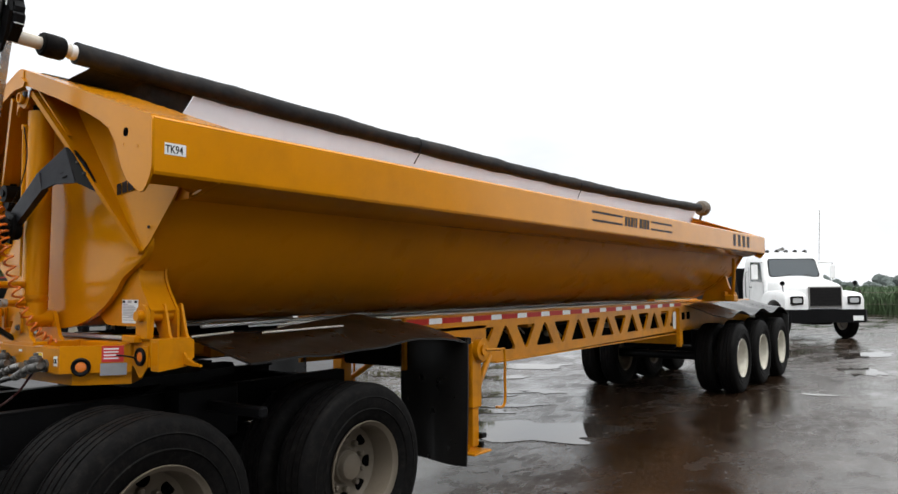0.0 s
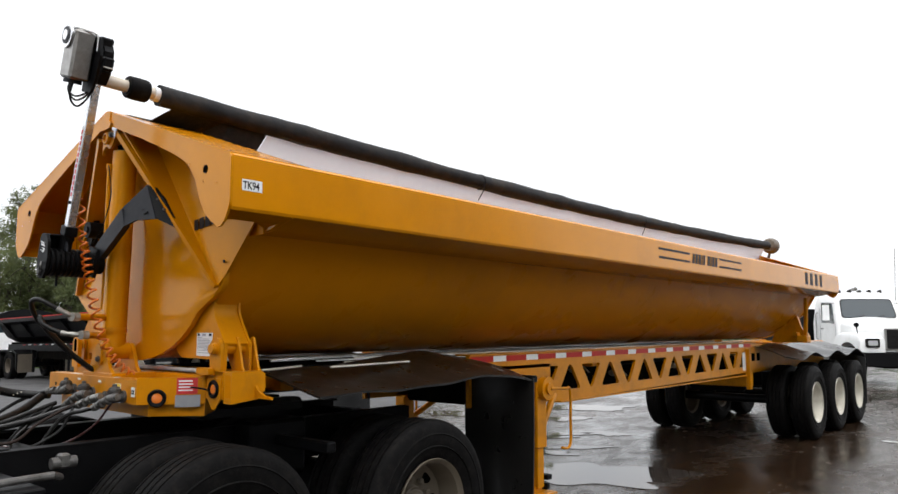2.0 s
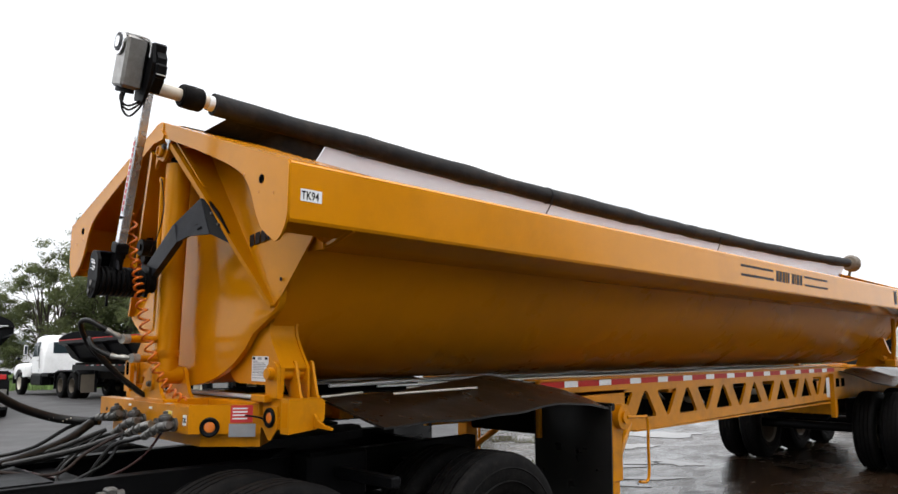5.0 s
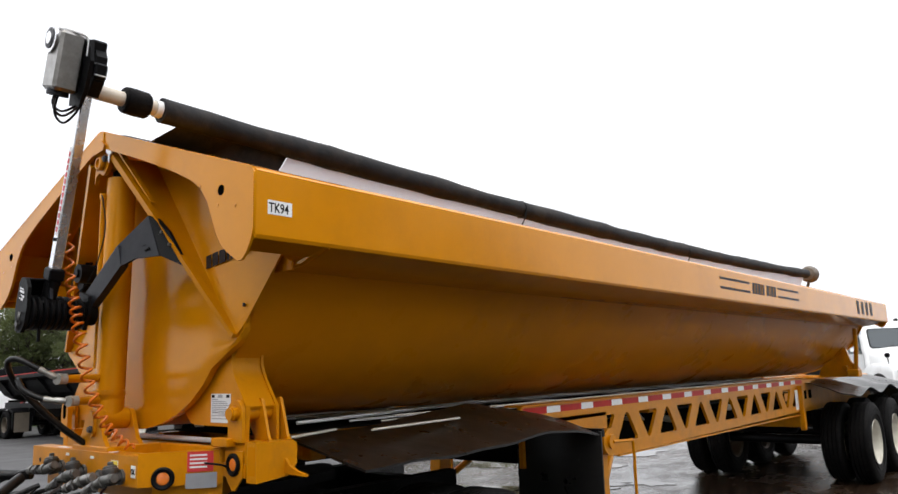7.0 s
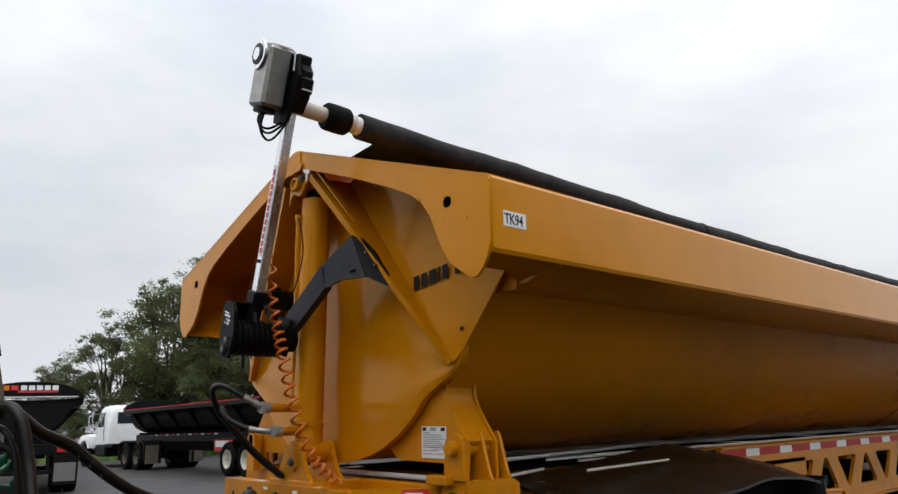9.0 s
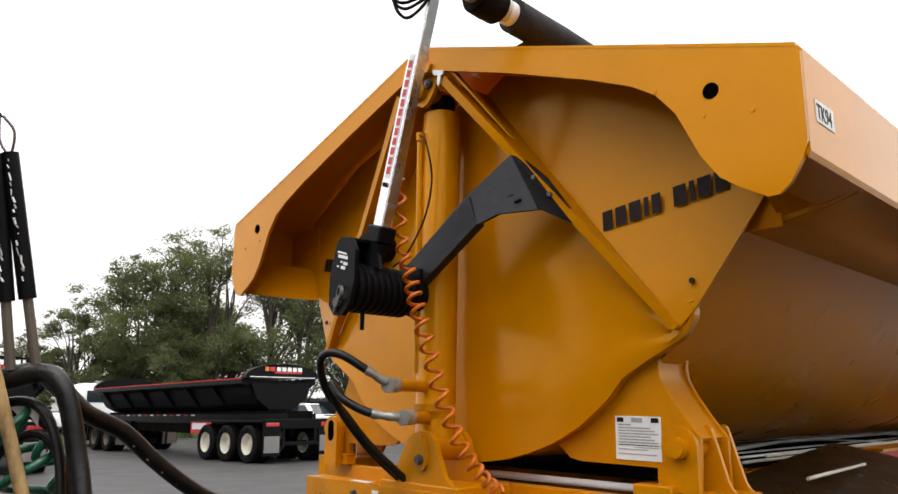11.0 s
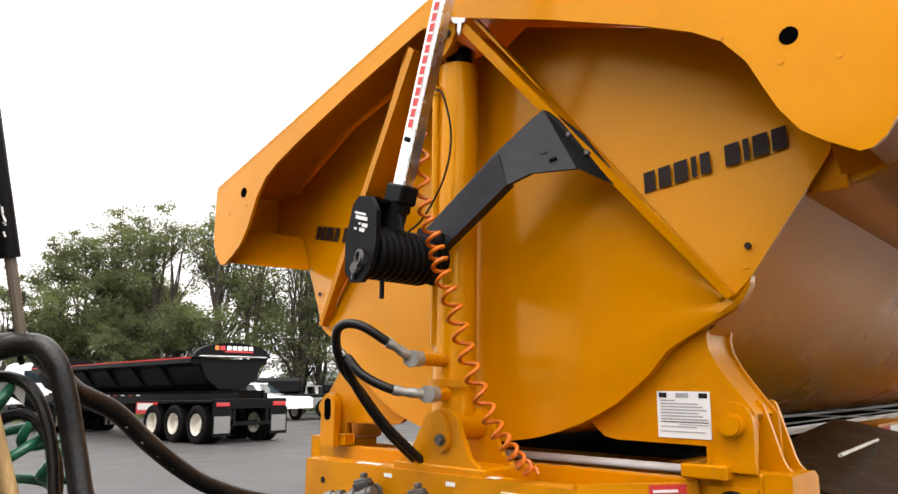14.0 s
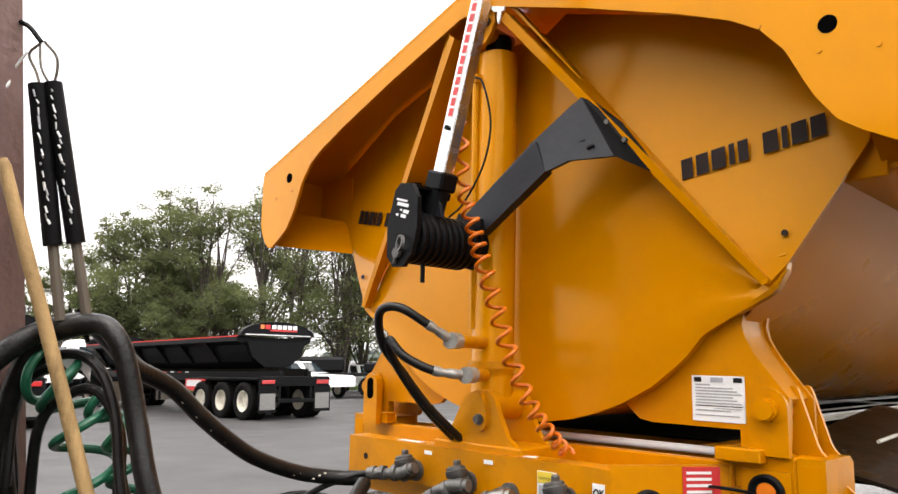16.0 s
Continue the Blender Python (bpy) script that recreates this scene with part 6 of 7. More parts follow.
def hose_rack():
    """Leaning board, sprung hose carrier and the bundle of lines on the tractor's deck."""
    b = Vector((-0.03, 0.06, 0)).normalized() * 0.045
    n = Vector((0.87, 0.5, 0)) * 0.018
    top, low = Vector((-0.245, -1.32, 2.50)), Vector((-0.44, -1.12, 1.037))
    s = Shape()
    vs = []
    for p in (low, top):
        vs += [p + b * 1.0 + n, p - b * 1.0 + n, p - b * 1.0 - n, p + b * 1.0 - n]
    s.add([v[:] for v in vs], [(0, 1, 2, 3), (4, 5, 6, 7), (0, 1, 5, 4), (1, 2, 6, 5), (2, 3, 7, 6), (3, 0, 4, 7)])
    post = part("rack_post", s, POST, tractor, "leaning red-brown rack post behind the cab", smooth=False)
    for pts, r in (([(-0.221, -1.22, 2.207), (-0.213, -1.157, 1.841)], 0.0205), ([(-0.210, -1.192, 2.216), (-0.199, -1.113, 1.851)], 0.0205)):
        a, c = Vector(pts[0]), Vector(pts[1])
        sp = part("carrier_spring", Shape().tube([a, c], [r, r], 12), BLACK, post, "black sleeved carrier spring with worn white marks")
        d = (c - a).normalized()
        rnd = random.Random(round(a.x * 1000))
        for k in range(17):
            q = a.lerp(c, 0.06 + k * 0.05 + rnd.uniform(-0.01, 0.01))
            o = Vector((0.0185, -0.012 + rnd.uniform(-0.004, 0.004), 0)) + Vector((rnd.uniform(-0.003, 0.001), 0, 0))
            w = Vector((rnd.uniform(-0.004, 0.006), rnd.uniform(0, 0.004), 0))
            part("worn_mark", Shape().tube([q + o, q + d * rnd.uniform(0.006, 0.020) + o + w], rnd.uniform(0.0016, 0.003), 6), PAPER if k % 3 else GREYINK, sp)
        low_end = c + d * 0.17
        part("spring_tail", Shape().tube([c, low_end], 0.012, 10), RIMOLD, sp)
    wire = curve_points([(-0.23, -1.22, 2.31), (-0.255, -1.235, 2.285), (-0.245, -1.22, 2.245), (-0.225, -1.21, 2.205), (-0.215, -1.19, 2.21), (-0.20, -1.19, 2.27), (-0.22, -1.215, 2.312)], 5)
    part("wire_loop", Shape().tube(wire, 0.0035, 6), RIMOLD, post)
    part("wire_loop", Shape().tube(curve_points([(-0.235, -1.22, 2.31), (-0.225, -1.215, 2.25), (-0.215, -1.195, 2.21)], 5), 0.003, 6), RIMOLD, post)
    part("tie_strap", Shape().tube(curve_points([(-0.228, -1.22, 2.312), (-0.25, -1.245, 2.35), (-0.29, -1.275, 2.37)], 5), 0.006, 6), BLACK, post)
    part("string", Shape().tube(curve_points([(-0.255, -1.24, 2.29), (-0.28, -1.26, 2.24), (-0.27, -1.27, 2.20), (-0.31, -1.29, 2.18)], 6), 0.0035, 5), PAPER, post)
    big = part("trunk_hose", Shape().tube(curve_points([(-0.42, -1.18, 1.10), (-0.36, -1.24, 1.35), (-0.28, -1.26, 1.53), (-0.25, -1.21, 1.61), (-0.24, -1.15, 1.65), (-0.2, -1.07, 1.67), (-0.25, -1.0, 1.635), (-0.349, -0.895, 1.568), (-0.401, -0.768, 1.512), (-0.425, -0.666, 1.431), (-0.450, -0.558, 1.354), (-0.479, -0.442, 1.29), (-0.49, -0.286, 1.233), (-0.45, -0.16, 1.21), (-0.37, -0.085, 1.21)], 7), 0.0245, 14), HOSE, tractor, "thick worn black air hose slung to the trailer")
    run = curve_points([(-0.349, -0.895, 1.568), (-0.401, -0.768, 1.512), (-0.425, -0.666, 1.431), (-0.450, -0.558, 1.354), (-0.479, -0.442, 1.29), (-0.49, -0.286, 1.233), (-0.45, -0.16, 1.21)], 6)
    outs = [Vector(q).normalized() * 0.0225 for q in ((0.87, -0.48, 0.1), (0.6, -0.6, 0.5), (0.75, -0.5, -0.4))]
    for k in range(1, len(run) - 2):
        for q, out in enumerate(outs):
            if (k * 2 + q) % 3 == 0:
                part("worn_mark", Shape().tube([run[k].lerp(run[k + 1], 0.1 * q) + out, run[k].lerp(run[k + 1], 0.1 * q + 0.35) + out], 0.0034, 6), PIPE, big)
    part("feed_hose", Shape().tube(curve_points([(-0.40, -1.10, 1.05), (-0.36, -1.18, 1.40), (-0.27, -1.16, 1.62), (-0.22, -1.12, 1.652), (-0.16, -1.06, 1.667), (-0.12, -1.03, 1.63), (-0.10, -1.01, 1.56), (-0.08, -0.99, 1.45), (-0.03, -0.97, 1.30), (0.0, -0.90, 1.12), (-0.05, -0.70, 1.06), (-0.2, -0.35, 1.12), (-0.32, -0.15, 1.205)], 7), 0.024, 14), HOSE, tractor, "thick black hydraulic hose")
    for k, pts in enumerate(([(-0.34, -1.17, 1.30), (-0.33, -1.17, 1.49), (-0.30, -1.15, 1.57), (-0.24, -1.09, 1.60), (-0.17, -1.05, 1.57), (-0.13, -1.02, 1.47), (-0.11, -1.0, 1.3), (-0.08, -0.95, 1.10), (-0.14, -0.5, 1.08), (-0.16, -0.13, 1.18)],
                             [(-0.38, -1.14, 1.05), (-0.38, -1.14, 1.27), (-0.37, -1.16, 1.42), (-0.34, -1.15, 1.53), (-0.28, -1.10, 1.57), (-0.24, -1.05, 1.56), (-0.18, -1.01, 1.49), (-0.15, -0.98, 1.30), (-0.12, -0.90, 1.10)],
                             [(-0.36, -1.10, 1.05), (-0.33, -1.12, 1.30), (-0.28, -1.12, 1.46), (-0.20, -1.05, 1.52), (-0.14, -1.0, 1.42), (-0.13, -0.98, 1.2), (-0.10, -0.80, 1.06), (0.0, -0.4, 1.10), (0.08, -0.13, 1.18)])):
        part("air_hose", Shape().tube(curve_points(pts, 6), 0.0125, 10), HOSE, tractor, "black rubber air hose")
    part("tie", Shape().tube([(-0.215, -1.09, 1.70), (-0.19, -1.07, 1.625)], 0.006, 6), BLACK, tractor)
    part("white_rag", Shape().sheet([[(-0.30 + 0.10 * k / 5, -1.13 + 0.075 * k / 5, 1.605 - 0.03 * (k / 5) ** 2 + 0.008 * math.sin(3.1 * k + i) - 0.012 * i) for k in range(6)] for i in range(3)], 0.006), PAPER, tractor, "crumpled white rag on the hoses")
    part("green_coil", coil([(-0.31, -1.13, 1.56), (-0.27, -1.09, 1.53), (-0.245, -1.05, 1.44), (-0.235, -1.03, 1.32), (-0.25, -1.02, 1.14)], 0.064, 0.011, 4, 28, 10), GREEN, tractor, "dark green coiled air line")
    part("green_coil", coil([(-0.22, -1.03, 1.50), (-0.18, -0.98, 1.40), (-0.17, -0.96, 1.28), (-0.16, -0.90, 1.12)], 0.034, 0.0105, 4, 16, 8), GREEN, tractor, "dark green coiled air line")
    part("light_cable", Shape().tube(curve_points([(0.33, -0.05, 1.20), (0.24, -0.10, 1.08), (0.10, -0.20, 0.985), (-0.05, -0.36, 0.97), (-0.25, -0.6, 1.04)], 7), 0.006, 8), MAROON, tractor, "thin red-brown light cable")
    for k, pts in enumerate(([(0.08, -0.13, 1.19), (0.06, -0.30, 1.10), (0.10, -0.45, 1.02), (0.02, -0.70, 1.05)], [(-0.16, -0.13, 1.18), (-0.10, -0.35, 1.02), (0.05, -0.40, 0.96), (0.10, -0.22, 1.05), (0.09, -0.14, 1.17)],
                             [(-0.32, -0.15, 1.20), (-0.30, -0.40, 1.08), (-0.15, -0.55, 1.05)])):
        part("light_cable", Shape().tube(curve_points(pts, 7), 0.008, 8), HOSE if k else BROWNINK, tractor)
    return post


hose_rack()

h = [Vector(p) for p in ((-0.215, -1.275, 2.02), (-0.19, -1.19, 1.74), (-0.17, -1.12, 1.51), (-0.15, -1.06, 1.30), (-0.125, -0.975, 1.044))]
solo("tool_handle", Shape().tube([h[0], h[0].lerp(h[1], 0.05), h[1], h[2], h[3], h[4]], [0.010, 0.0140, 0.0150, 0.0155, 0.016, 0.016], 14), WOOD,
     "weathered wooden tool handle leaning on the rack post", "tool")

# ---------------------------------------------------------------- the rest of the yard


def dump_trailer(at, turn, name_label, mirror_logo=True):
    """A black side dump trailer seen from far: built along -y (rear at y = 0), then turned."""
    t = thing("side_dump_trailer", at, name_label, "trailer", "black trailers in the yard")
    ln, w = 12.0, 1.25
    prof = [(w, 2.36), (w, 2.20), (1.0, 2.10), (0.90, 1.90), (0.70, 1.62), (0.35, 1.44), (0, 1.40), (-0.35, 1.44), (-0.70, 1.62), (-0.90, 1.90), (-1.0, 2.10), (-w, 2.20), (-w, 2.36), (-w + 0.15, 2.36), (0, 2.30), (w - 0.15, 2.36)]
    part("tub", Shape().prism([(x, z) for x, z in prof], "y", -ln, -0.15), BLACK, t, "black half-round tub", smooth=False)
    for side in (1, -1):
        part("rim_stripe", Shape().box(side * w, side * (w + 0.004), -ln, -0.1, 2.325, 2.355, 0), REDTAPE, t, smooth=False)
        for k in range(6):
            part("stay", Shape().prism([(side * w, 2.2), (side * 1.0, 2.1), (side * 0.66, 1.6), (side * 0.74, 1.58)], "y", -ln + 0.9 + k * 1.8, -ln + 0.96 + k * 1.8), BLACK, t, smooth=False)
    arch = [(w * math.cos(math.pi * i / 14), 2.36 + 0.42 * math.sin(math.pi * i / 14)) for i in range(15)]
    for y, nm in ((-0.15, "rear_hood"), (-ln - 0.05, "front_hood")):
        hd = part(nm, Shape().prism(arch, "y", y, y + 0.2), BLACK, t, "black arched hood", smooth=False)
        yo = y + 0.204 if nm == "rear_hood" else y - 0.006
        for k, (x0, x1, mt) in enumerate(((-0.62, -0.48, PAPER), (-0.44, -0.30, PAPER), (-0.26, -0.12, PAPER), (-0.08, 0.06, PAPER), (0.10, 0.24, PAPER), (0.30, 0.46, RED), (0.5, 0.62, AMBER))):
            part("badge", Shape().box(x0, x1, yo, yo + 0.004, 2.56, 2.68, 0), mt, hd, smooth=False)
        part("badge", Shape().box(-0.62, 0.30, yo, yo + 0.004, 2.50, 2.545, 0), RED, hd, smooth=False)
        part("end_plate", Shape().prism([(1.0, 2.2), (0.8, 1.75), (0.4, 1.46), (-0.4, 1.46), (-0.8, 1.75), (-1.0, 2.2)], "y", y + 0.04, y + 0.14), BLACK, hd, smooth=False)
        part("white_bar", Shape().box(-1.1, 1.1, yo, yo + 0.003, 2.375, 2.40, 0), PAPER, hd, smooth=False)
    for side in (1, -1):
        part("frame_rail", Shape().box(side * 0.40, side * 0.52, -ln - 0.4, 1.0, 1.05, 1.34, 0.01), BLACK, t)
        for k in range(12):
            part("tape", Shape().box(side * 0.521, side * 0.524, -ln + 1.2 + k * 0.55, -ln + 1.45 + k * 0.55, 1.29, 1.325, 0), WHITETAPE if k % 2 else REDTAPE, t, smooth=False)
        board = part("side_board", Shape().box(side * 0.56, side * 0.58, -4.6, -3.2, 0.72, 1.10, 0.005), RED, t, "red and white name board", smooth=False)
        part("badge", Shape().box(side * 0.581, side * 0.584, -4.5, -3.5, 0.86, 1.06, 0), PAPER, board, smooth=False)
        part("mud_flap", Shape().box(side * 0.62, side * 1.18, 1.02, 1.04, 0.22, 0.95, 0.004), BLACK, t)
        part("flap_plate", Shape().box(side * 0.66, side * 1.14, 1.041, 1.045, 0.30, 0.74, 0), CHROME, t, smooth=False)
        part("tail_lamp", Shape().box(side * 0.70, side * 1.10, 1.04, 1.07, 1.0, 1.10, 0.008), REDLENS, t)
    part("rear_bumper", Shape().box(-1.15, 1.15, 0.94, 1.03, 0.93, 1.2, 0.01).box(-0.6, 0.6, 0.98, 1.08, 0.48, 0.58, 0.01).box(-0.56, -0.48, 0.98, 1.03, 0.5, 1.0, 0.01).box(0.48, 0.56, 0.98, 1.03, 0.5, 1.0, 0.01), BLACK, t)
    for y in (0.2, -1.05, -2.3):
        part("axle", Shape().tube([(-0.95, y, 0.52), (0.95, y, 0.52)], 0.06, 10), BLACK, t)
        for side in (1, -1):
            wheel(t, side * 1.07, y, side)
            wheel(t, side * 0.75, y, -side)
    part("underbody", Shape().prism([(-ln - 0.1, 1.05), (-ln + 0.6, 0.80), (-4.7, 0.72), (-4.4, 1.0), (0.9, 1.0), (0.9, 1.42), (-ln - 0.1, 1.42)], "x", -0.50, 0.50), DULLBLACK, t, "dark frame and tanks under the tub", smooth=False)
    for side in (1, -1):
        part("wheel_fender", Shape().box(side * 0.58, side * 1.2, -3.0, 0.95, 1.11, 1.16, 0.02), BLACK, t)
    part("landing_leg", Shape().box(0.6, 0.72, -ln + 2.6, -ln + 2.72, 0.25, 1.1, 0.01), BLACK, t)
    part("landing_leg", Shape().box(-0.72, -0.6, -ln + 2.6, -ln + 2.72, 0.25, 1.1, 0.01), BLACK, t)
    t.matrix_basis = on_yard(at[0], at[1], turn)
    return t


def white_tractor(at, turn, k_label, k=1.0):
    """A white conventional day-cab truck; its nose points to -y at turn 0."""
    t = thing("truck", at, k_label, "truck", "white trucks in the yard")
    rings = []
    for z, w, yf, yb, r in ((0.98, 0.97, 0.0, 1.68, 0.08), (1.72, 0.98, -0.01, 1.69, 0.10), (1.80, 0.975, 0.0, 1.69, 0.12), (2.30, 0.92, 0.185, 1.66, 0.16), (2.50, 0.885, 0.26, 1.63, 0.18), (2.60, 0.83, 0.33, 1.57, 0.22), (2.655, 0.70, 0.47, 1.43, 0.24), (2.67, 0.45, 0.75, 1.15, 0.15)):
        rings.append([(x, y, z) for x, y in rounded(-w, w, yf, yb, r)])
    cab = part("cab", loft(rings), WHITE, t, "white steel day cab", angle=40)
    lean = math.atan2(0.26, 0.70)

    def on_screen(x, h, out):
        return (x * (1 - 0.075 * h / 0.7), 0.0 + h * math.sin(lean) * 1.0 - out, 1.80 + h * math.cos(lean))
    for name, grow, out, mat, label in (("gasket", 0.03, 0.010, INK, "black rubber gasket"), ("windscreen", 0.0, 0.018, GLASS, "one-piece dark windscreen")):
        rim = rounded(-0.80 - grow, 0.80 + grow, 0.09 - grow, 0.66 + grow, 0.10)
        part(name, loft([[on_screen(x, h, out) for x, h in rim], [on_screen(x, h, out - 0.05) for x, h in rim]]), mat, cab, label, smooth=False)
    for x in (-0.45, 0.15):
        part("wiper", Shape().tube([on_screen(x, 0.06, 0.03), on_screen(x + 0.32, 0.16, 0.03)], 0.010, 6), INK, cab)
    for sx in (1, -1):
        side = Shape().add([(sx * (0.985 - 0.012 * (z > 2)), y, z) for z, y in ((1.72, 0.18), (2.34, 0.40), (2.36, 1.02), (1.72, 1.02))] + [(sx * (0.90 if z < 2 else 0.86), y, z) for z, y in ((1.72, 0.18), (2.34, 0.40), (2.36, 1.02), (1.72, 1.02))],
                           [(0, 1, 2, 3), (4, 5, 6, 7), (0, 1, 5, 4), (1, 2, 6, 5), (2, 3, 7, 6), (3, 0, 4, 7)])
        part("side_window", side, GLASS, cab, smooth=False)
        part("door_line", Shape().box(sx * 0.975, sx * 0.984, 1.12, 1.14, 1.05, 2.2, 0), GREYINK, cab, smooth=False)
        part("door_line", Shape().box(sx * 0.972, sx * 0.984, 0.10, 0.12, 1.05, 1.75, 0), GREYINK, cab, smooth=False)
        part("door_handle", Shape().box(sx * 0.98, sx * 1.0, 0.92, 1.06, 1.52, 1.56, 0.004), CHROME, cab)
        part("grab_rail", Shape().tube([(sx * 0.98, 1.3, 1.2), (sx * 1.03, 1.3, 1.25), (sx * 1.03, 1.3, 2.0), (sx * 0.96, 1.3, 2.05)], 0.015, 8), CHROME, cab)
        mir = part("mirror", Shape().box(sx * 1.18, sx * 1.34, 0.06, 0.11, 1.80, 2.24, 0.02), WHITE, t, "tall door mirror on tube brackets")
        part("mirror_glass", Shape().box(sx * 1.20, sx * 1.32, 0.111, 0.114, 1.83, 2.21, 0), GLASS, mir, smooth=False)
        part("mirror_bar", Shape().tube([(sx * 0.92, 0.25, 2.32), (sx * 1.26, 0.085, 2.30), (sx * 1.26, 0.085, 1.74), (sx * 0.98, 0.2, 1.70)], 0.014, 6), CHROME, mir)
    for x in (-0.62, -0.3, 0, 0.3, 0.62):
        part("roof_lamp", Shape().lathe([(0.0, 0.055), (0.05, 0.05), (0.12, 0.04), (0.14, 0.001)], 12, Matrix.Translation((x, 0.52, 2.685)) @ Matrix.Rotation(math.pi / 2, 4, "Z")).box(x - 0.03, x + 0.03, 0.46, 0.54, 2.62, 2.68, 0.006), CASTGREY, cab)
    part("air_horn", Shape().tube([(-0.15, 0.45, 2.76), (-0.15, 0.95, 2.74)], [0.06, 0.02], 12).box(-0.17, -0.13, 0.8, 0.9, 2.64, 2.74, 0.005), CHROME, cab)
    part("rear_window", Shape().box(-0.6, 0.6, 1.60, 1.70, 1.85, 2.35, 0), GLASS, cab, smooth=False)
    # engine hood with a raised middle and sloping shoulders
    rings = []
    for y, w, zt, r in ((0.05, 0.90, 1.86, 0.22), (-0.5, 0.82, 1.80, 0.24), (-1.1, 0.70, 1.72, 0.22), (-1.5, 0.60, 1.65, 0.18), (-1.66, 0.57, 1.60, 0.14), (-1.70, 0.54, 1.55, 0.12)):
        rings.append([(x, y, z) for x, z in rounded(-w, w, 0.90, zt, r)])
    hd = part("hood", loft(rings), WHITE, t, "white sloping engine hood", angle=40)
    part("hood_bulge", Shape().sheet([[(x * w, y, z + 0.035 * (1 - (x / 0.9) ** 2)) for x in (-0.9, -0.6, -0.3, 0, 0.3, 0.6, 0.9)] for y, w, z in ((0.0, 0.62, 1.86), (-0.6, 0.56, 1.79), (-1.2, 0.46, 1.70), (-1.62, 0.40, 1.61))], 0.03), WHITE, hd)
    part("grille_frame", Shape().box(-0.50, 0.50, -1.76, -1.69, 0.94, 1.56, 0.03), CHROME, hd, "bright grille frame")
    part("grille_mesh", Shape().box(-0.46, 0.46, -1.775, -1.755, 0.98, 1.52, 0.015), INK, hd, "black grille")
    for i in range(5):
        part("grille_bar", Shape().box(-0.45, 0.45, -1.782, -1.772, 1.04 + 0.095 * i, 1.055 + 0.095 * i, 0.003), BLACK, hd)
    for sx in (1, -1):
        arch = [(-0.98 + 0.64 * math.cos(radians(a)), 0.56 + 0.60 * math.sin(radians(a))) for a in range(25, 166, 10)]
        prof = [(-1.72, 0.88), (-1.735, 1.16), (-1.70, 1.28), (-1.60, 1.36), (-1.40, 1.40), (-0.9, 1.43), (-0.45, 1.42), (-0.22, 1.34), (-0.14, 1.10), (-0.14, 0.82)] + arch + [(-1.62, 0.88)]
        inner = [(y, z if z < 1.3 else z - 0.05) for y, z in prof]
        fender = loft([[(sx * 0.50, y, z) for y, z in prof], [(sx * 1.06, y, z) for y, z in prof], [(sx * 1.13, y, z - 0.015 * (z > 1.3)) for y, z in prof], [(sx * 1.175, y * 1.0 + 0.03 * (y < -1.5), z - 0.06 * (z > 1.2)) for y, z in inner]])
        part("fender", fender, WHITE, t, "rounded white front fender", angle=35)
        lamp = part("headlight", Shape().prism(rounded(min(sx * 0.66, sx * 1.04), max(sx * 0.66, sx * 1.04), 1.02, 1.27, 0.05), "y", -1.765, -1.72), INK, t, "headlight in a black bezel", smooth=False)
        part("lens", Shape().prism(rounded(min(sx * 0.72, sx * 0.98), max(sx * 0.72, sx * 0.98), 1.075, 1.215, 0.03), "y", -1.778, -1.762), LAMPGLASS, lamp, smooth=False)
        part("hood_mirror", Shape().tube([(sx * 1.05, -1.35, 1.38), (sx * 1.10, -1.40, 1.62)], 0.013, 6).lathe([(0, 0.07), (0.05, 0.065), (0.08, 0.001)], 14, Matrix.Translation((sx * 1.10, -1.42, 1.65)) @ Matrix.Rotation(math.pi / 2, 4, "Z")), BLACK, t)
        wheel(t, sx * 1.02, -0.98, sx)
        part("step_tank", Shape().box(sx * 0.55, sx * 1.0, 0.1, 1.5, 0.45, 0.95, 0.06), BLACK if sx > 0 else CHROME, t)
        part("tail_fender", Shape().prism([(3.85, 0.35), (3.9, 1.02), (4.3, 1.12), (6.4, 1.12), (6.75, 1.0), (6.78, 0.35), (6.74, 0.35), (6.68, 0.96), (6.35, 1.07), (4.32, 1.07), (3.96, 0.98), (3.9, 0.35)], "x", sx * 0.56, sx * 1.2), BLACK, t, "black fender over the tandem wheels", smooth=False)
    bump = part("bumper", Shape().prism([(-1.2, -1.80), (-1.1, -1.90), (1.1, -1.90), (1.2, -1.80), (1.2, -1.70), (-1.2, -1.70)], "z", 0.50, 0.88), BLACK, t, "black front bumper", smooth=False)
    part("number_plate", Shape().box(0.72, 1.02, -1.912, -1.903, 0.56, 0.70, 0), PAPER, bump, smooth=False)
    part("aerial", Shape().tube([(0.9, 0.2, 2.4), (1.0, 0.25, 4.0)], 0.008, 6), RIMOLD, t)
    part("oil_pan", Shape().box(-0.4, 0.4, -1.5, 0.3, 0.42, 0.95, 0.08), DULLBLACK, t)
    for sx in (1, -1):
        part("frame_rail", Shape().box(sx * 0.38, sx * 0.46, -1.6, 6.8, 0.78, 1.02, 0.01), BLACK, t)
    for y in (4.65, 5.95):
        part("axle", Shape().tube([(-0.95, y, 0.52), (0.95, y, 0.52)], 0.07, 10), BLACK, t)
        for sx in (1, -1):
            wheel(t, sx * 1.07, y, sx, True)
            wheel(t, sx * 0.74, y, -sx, True)
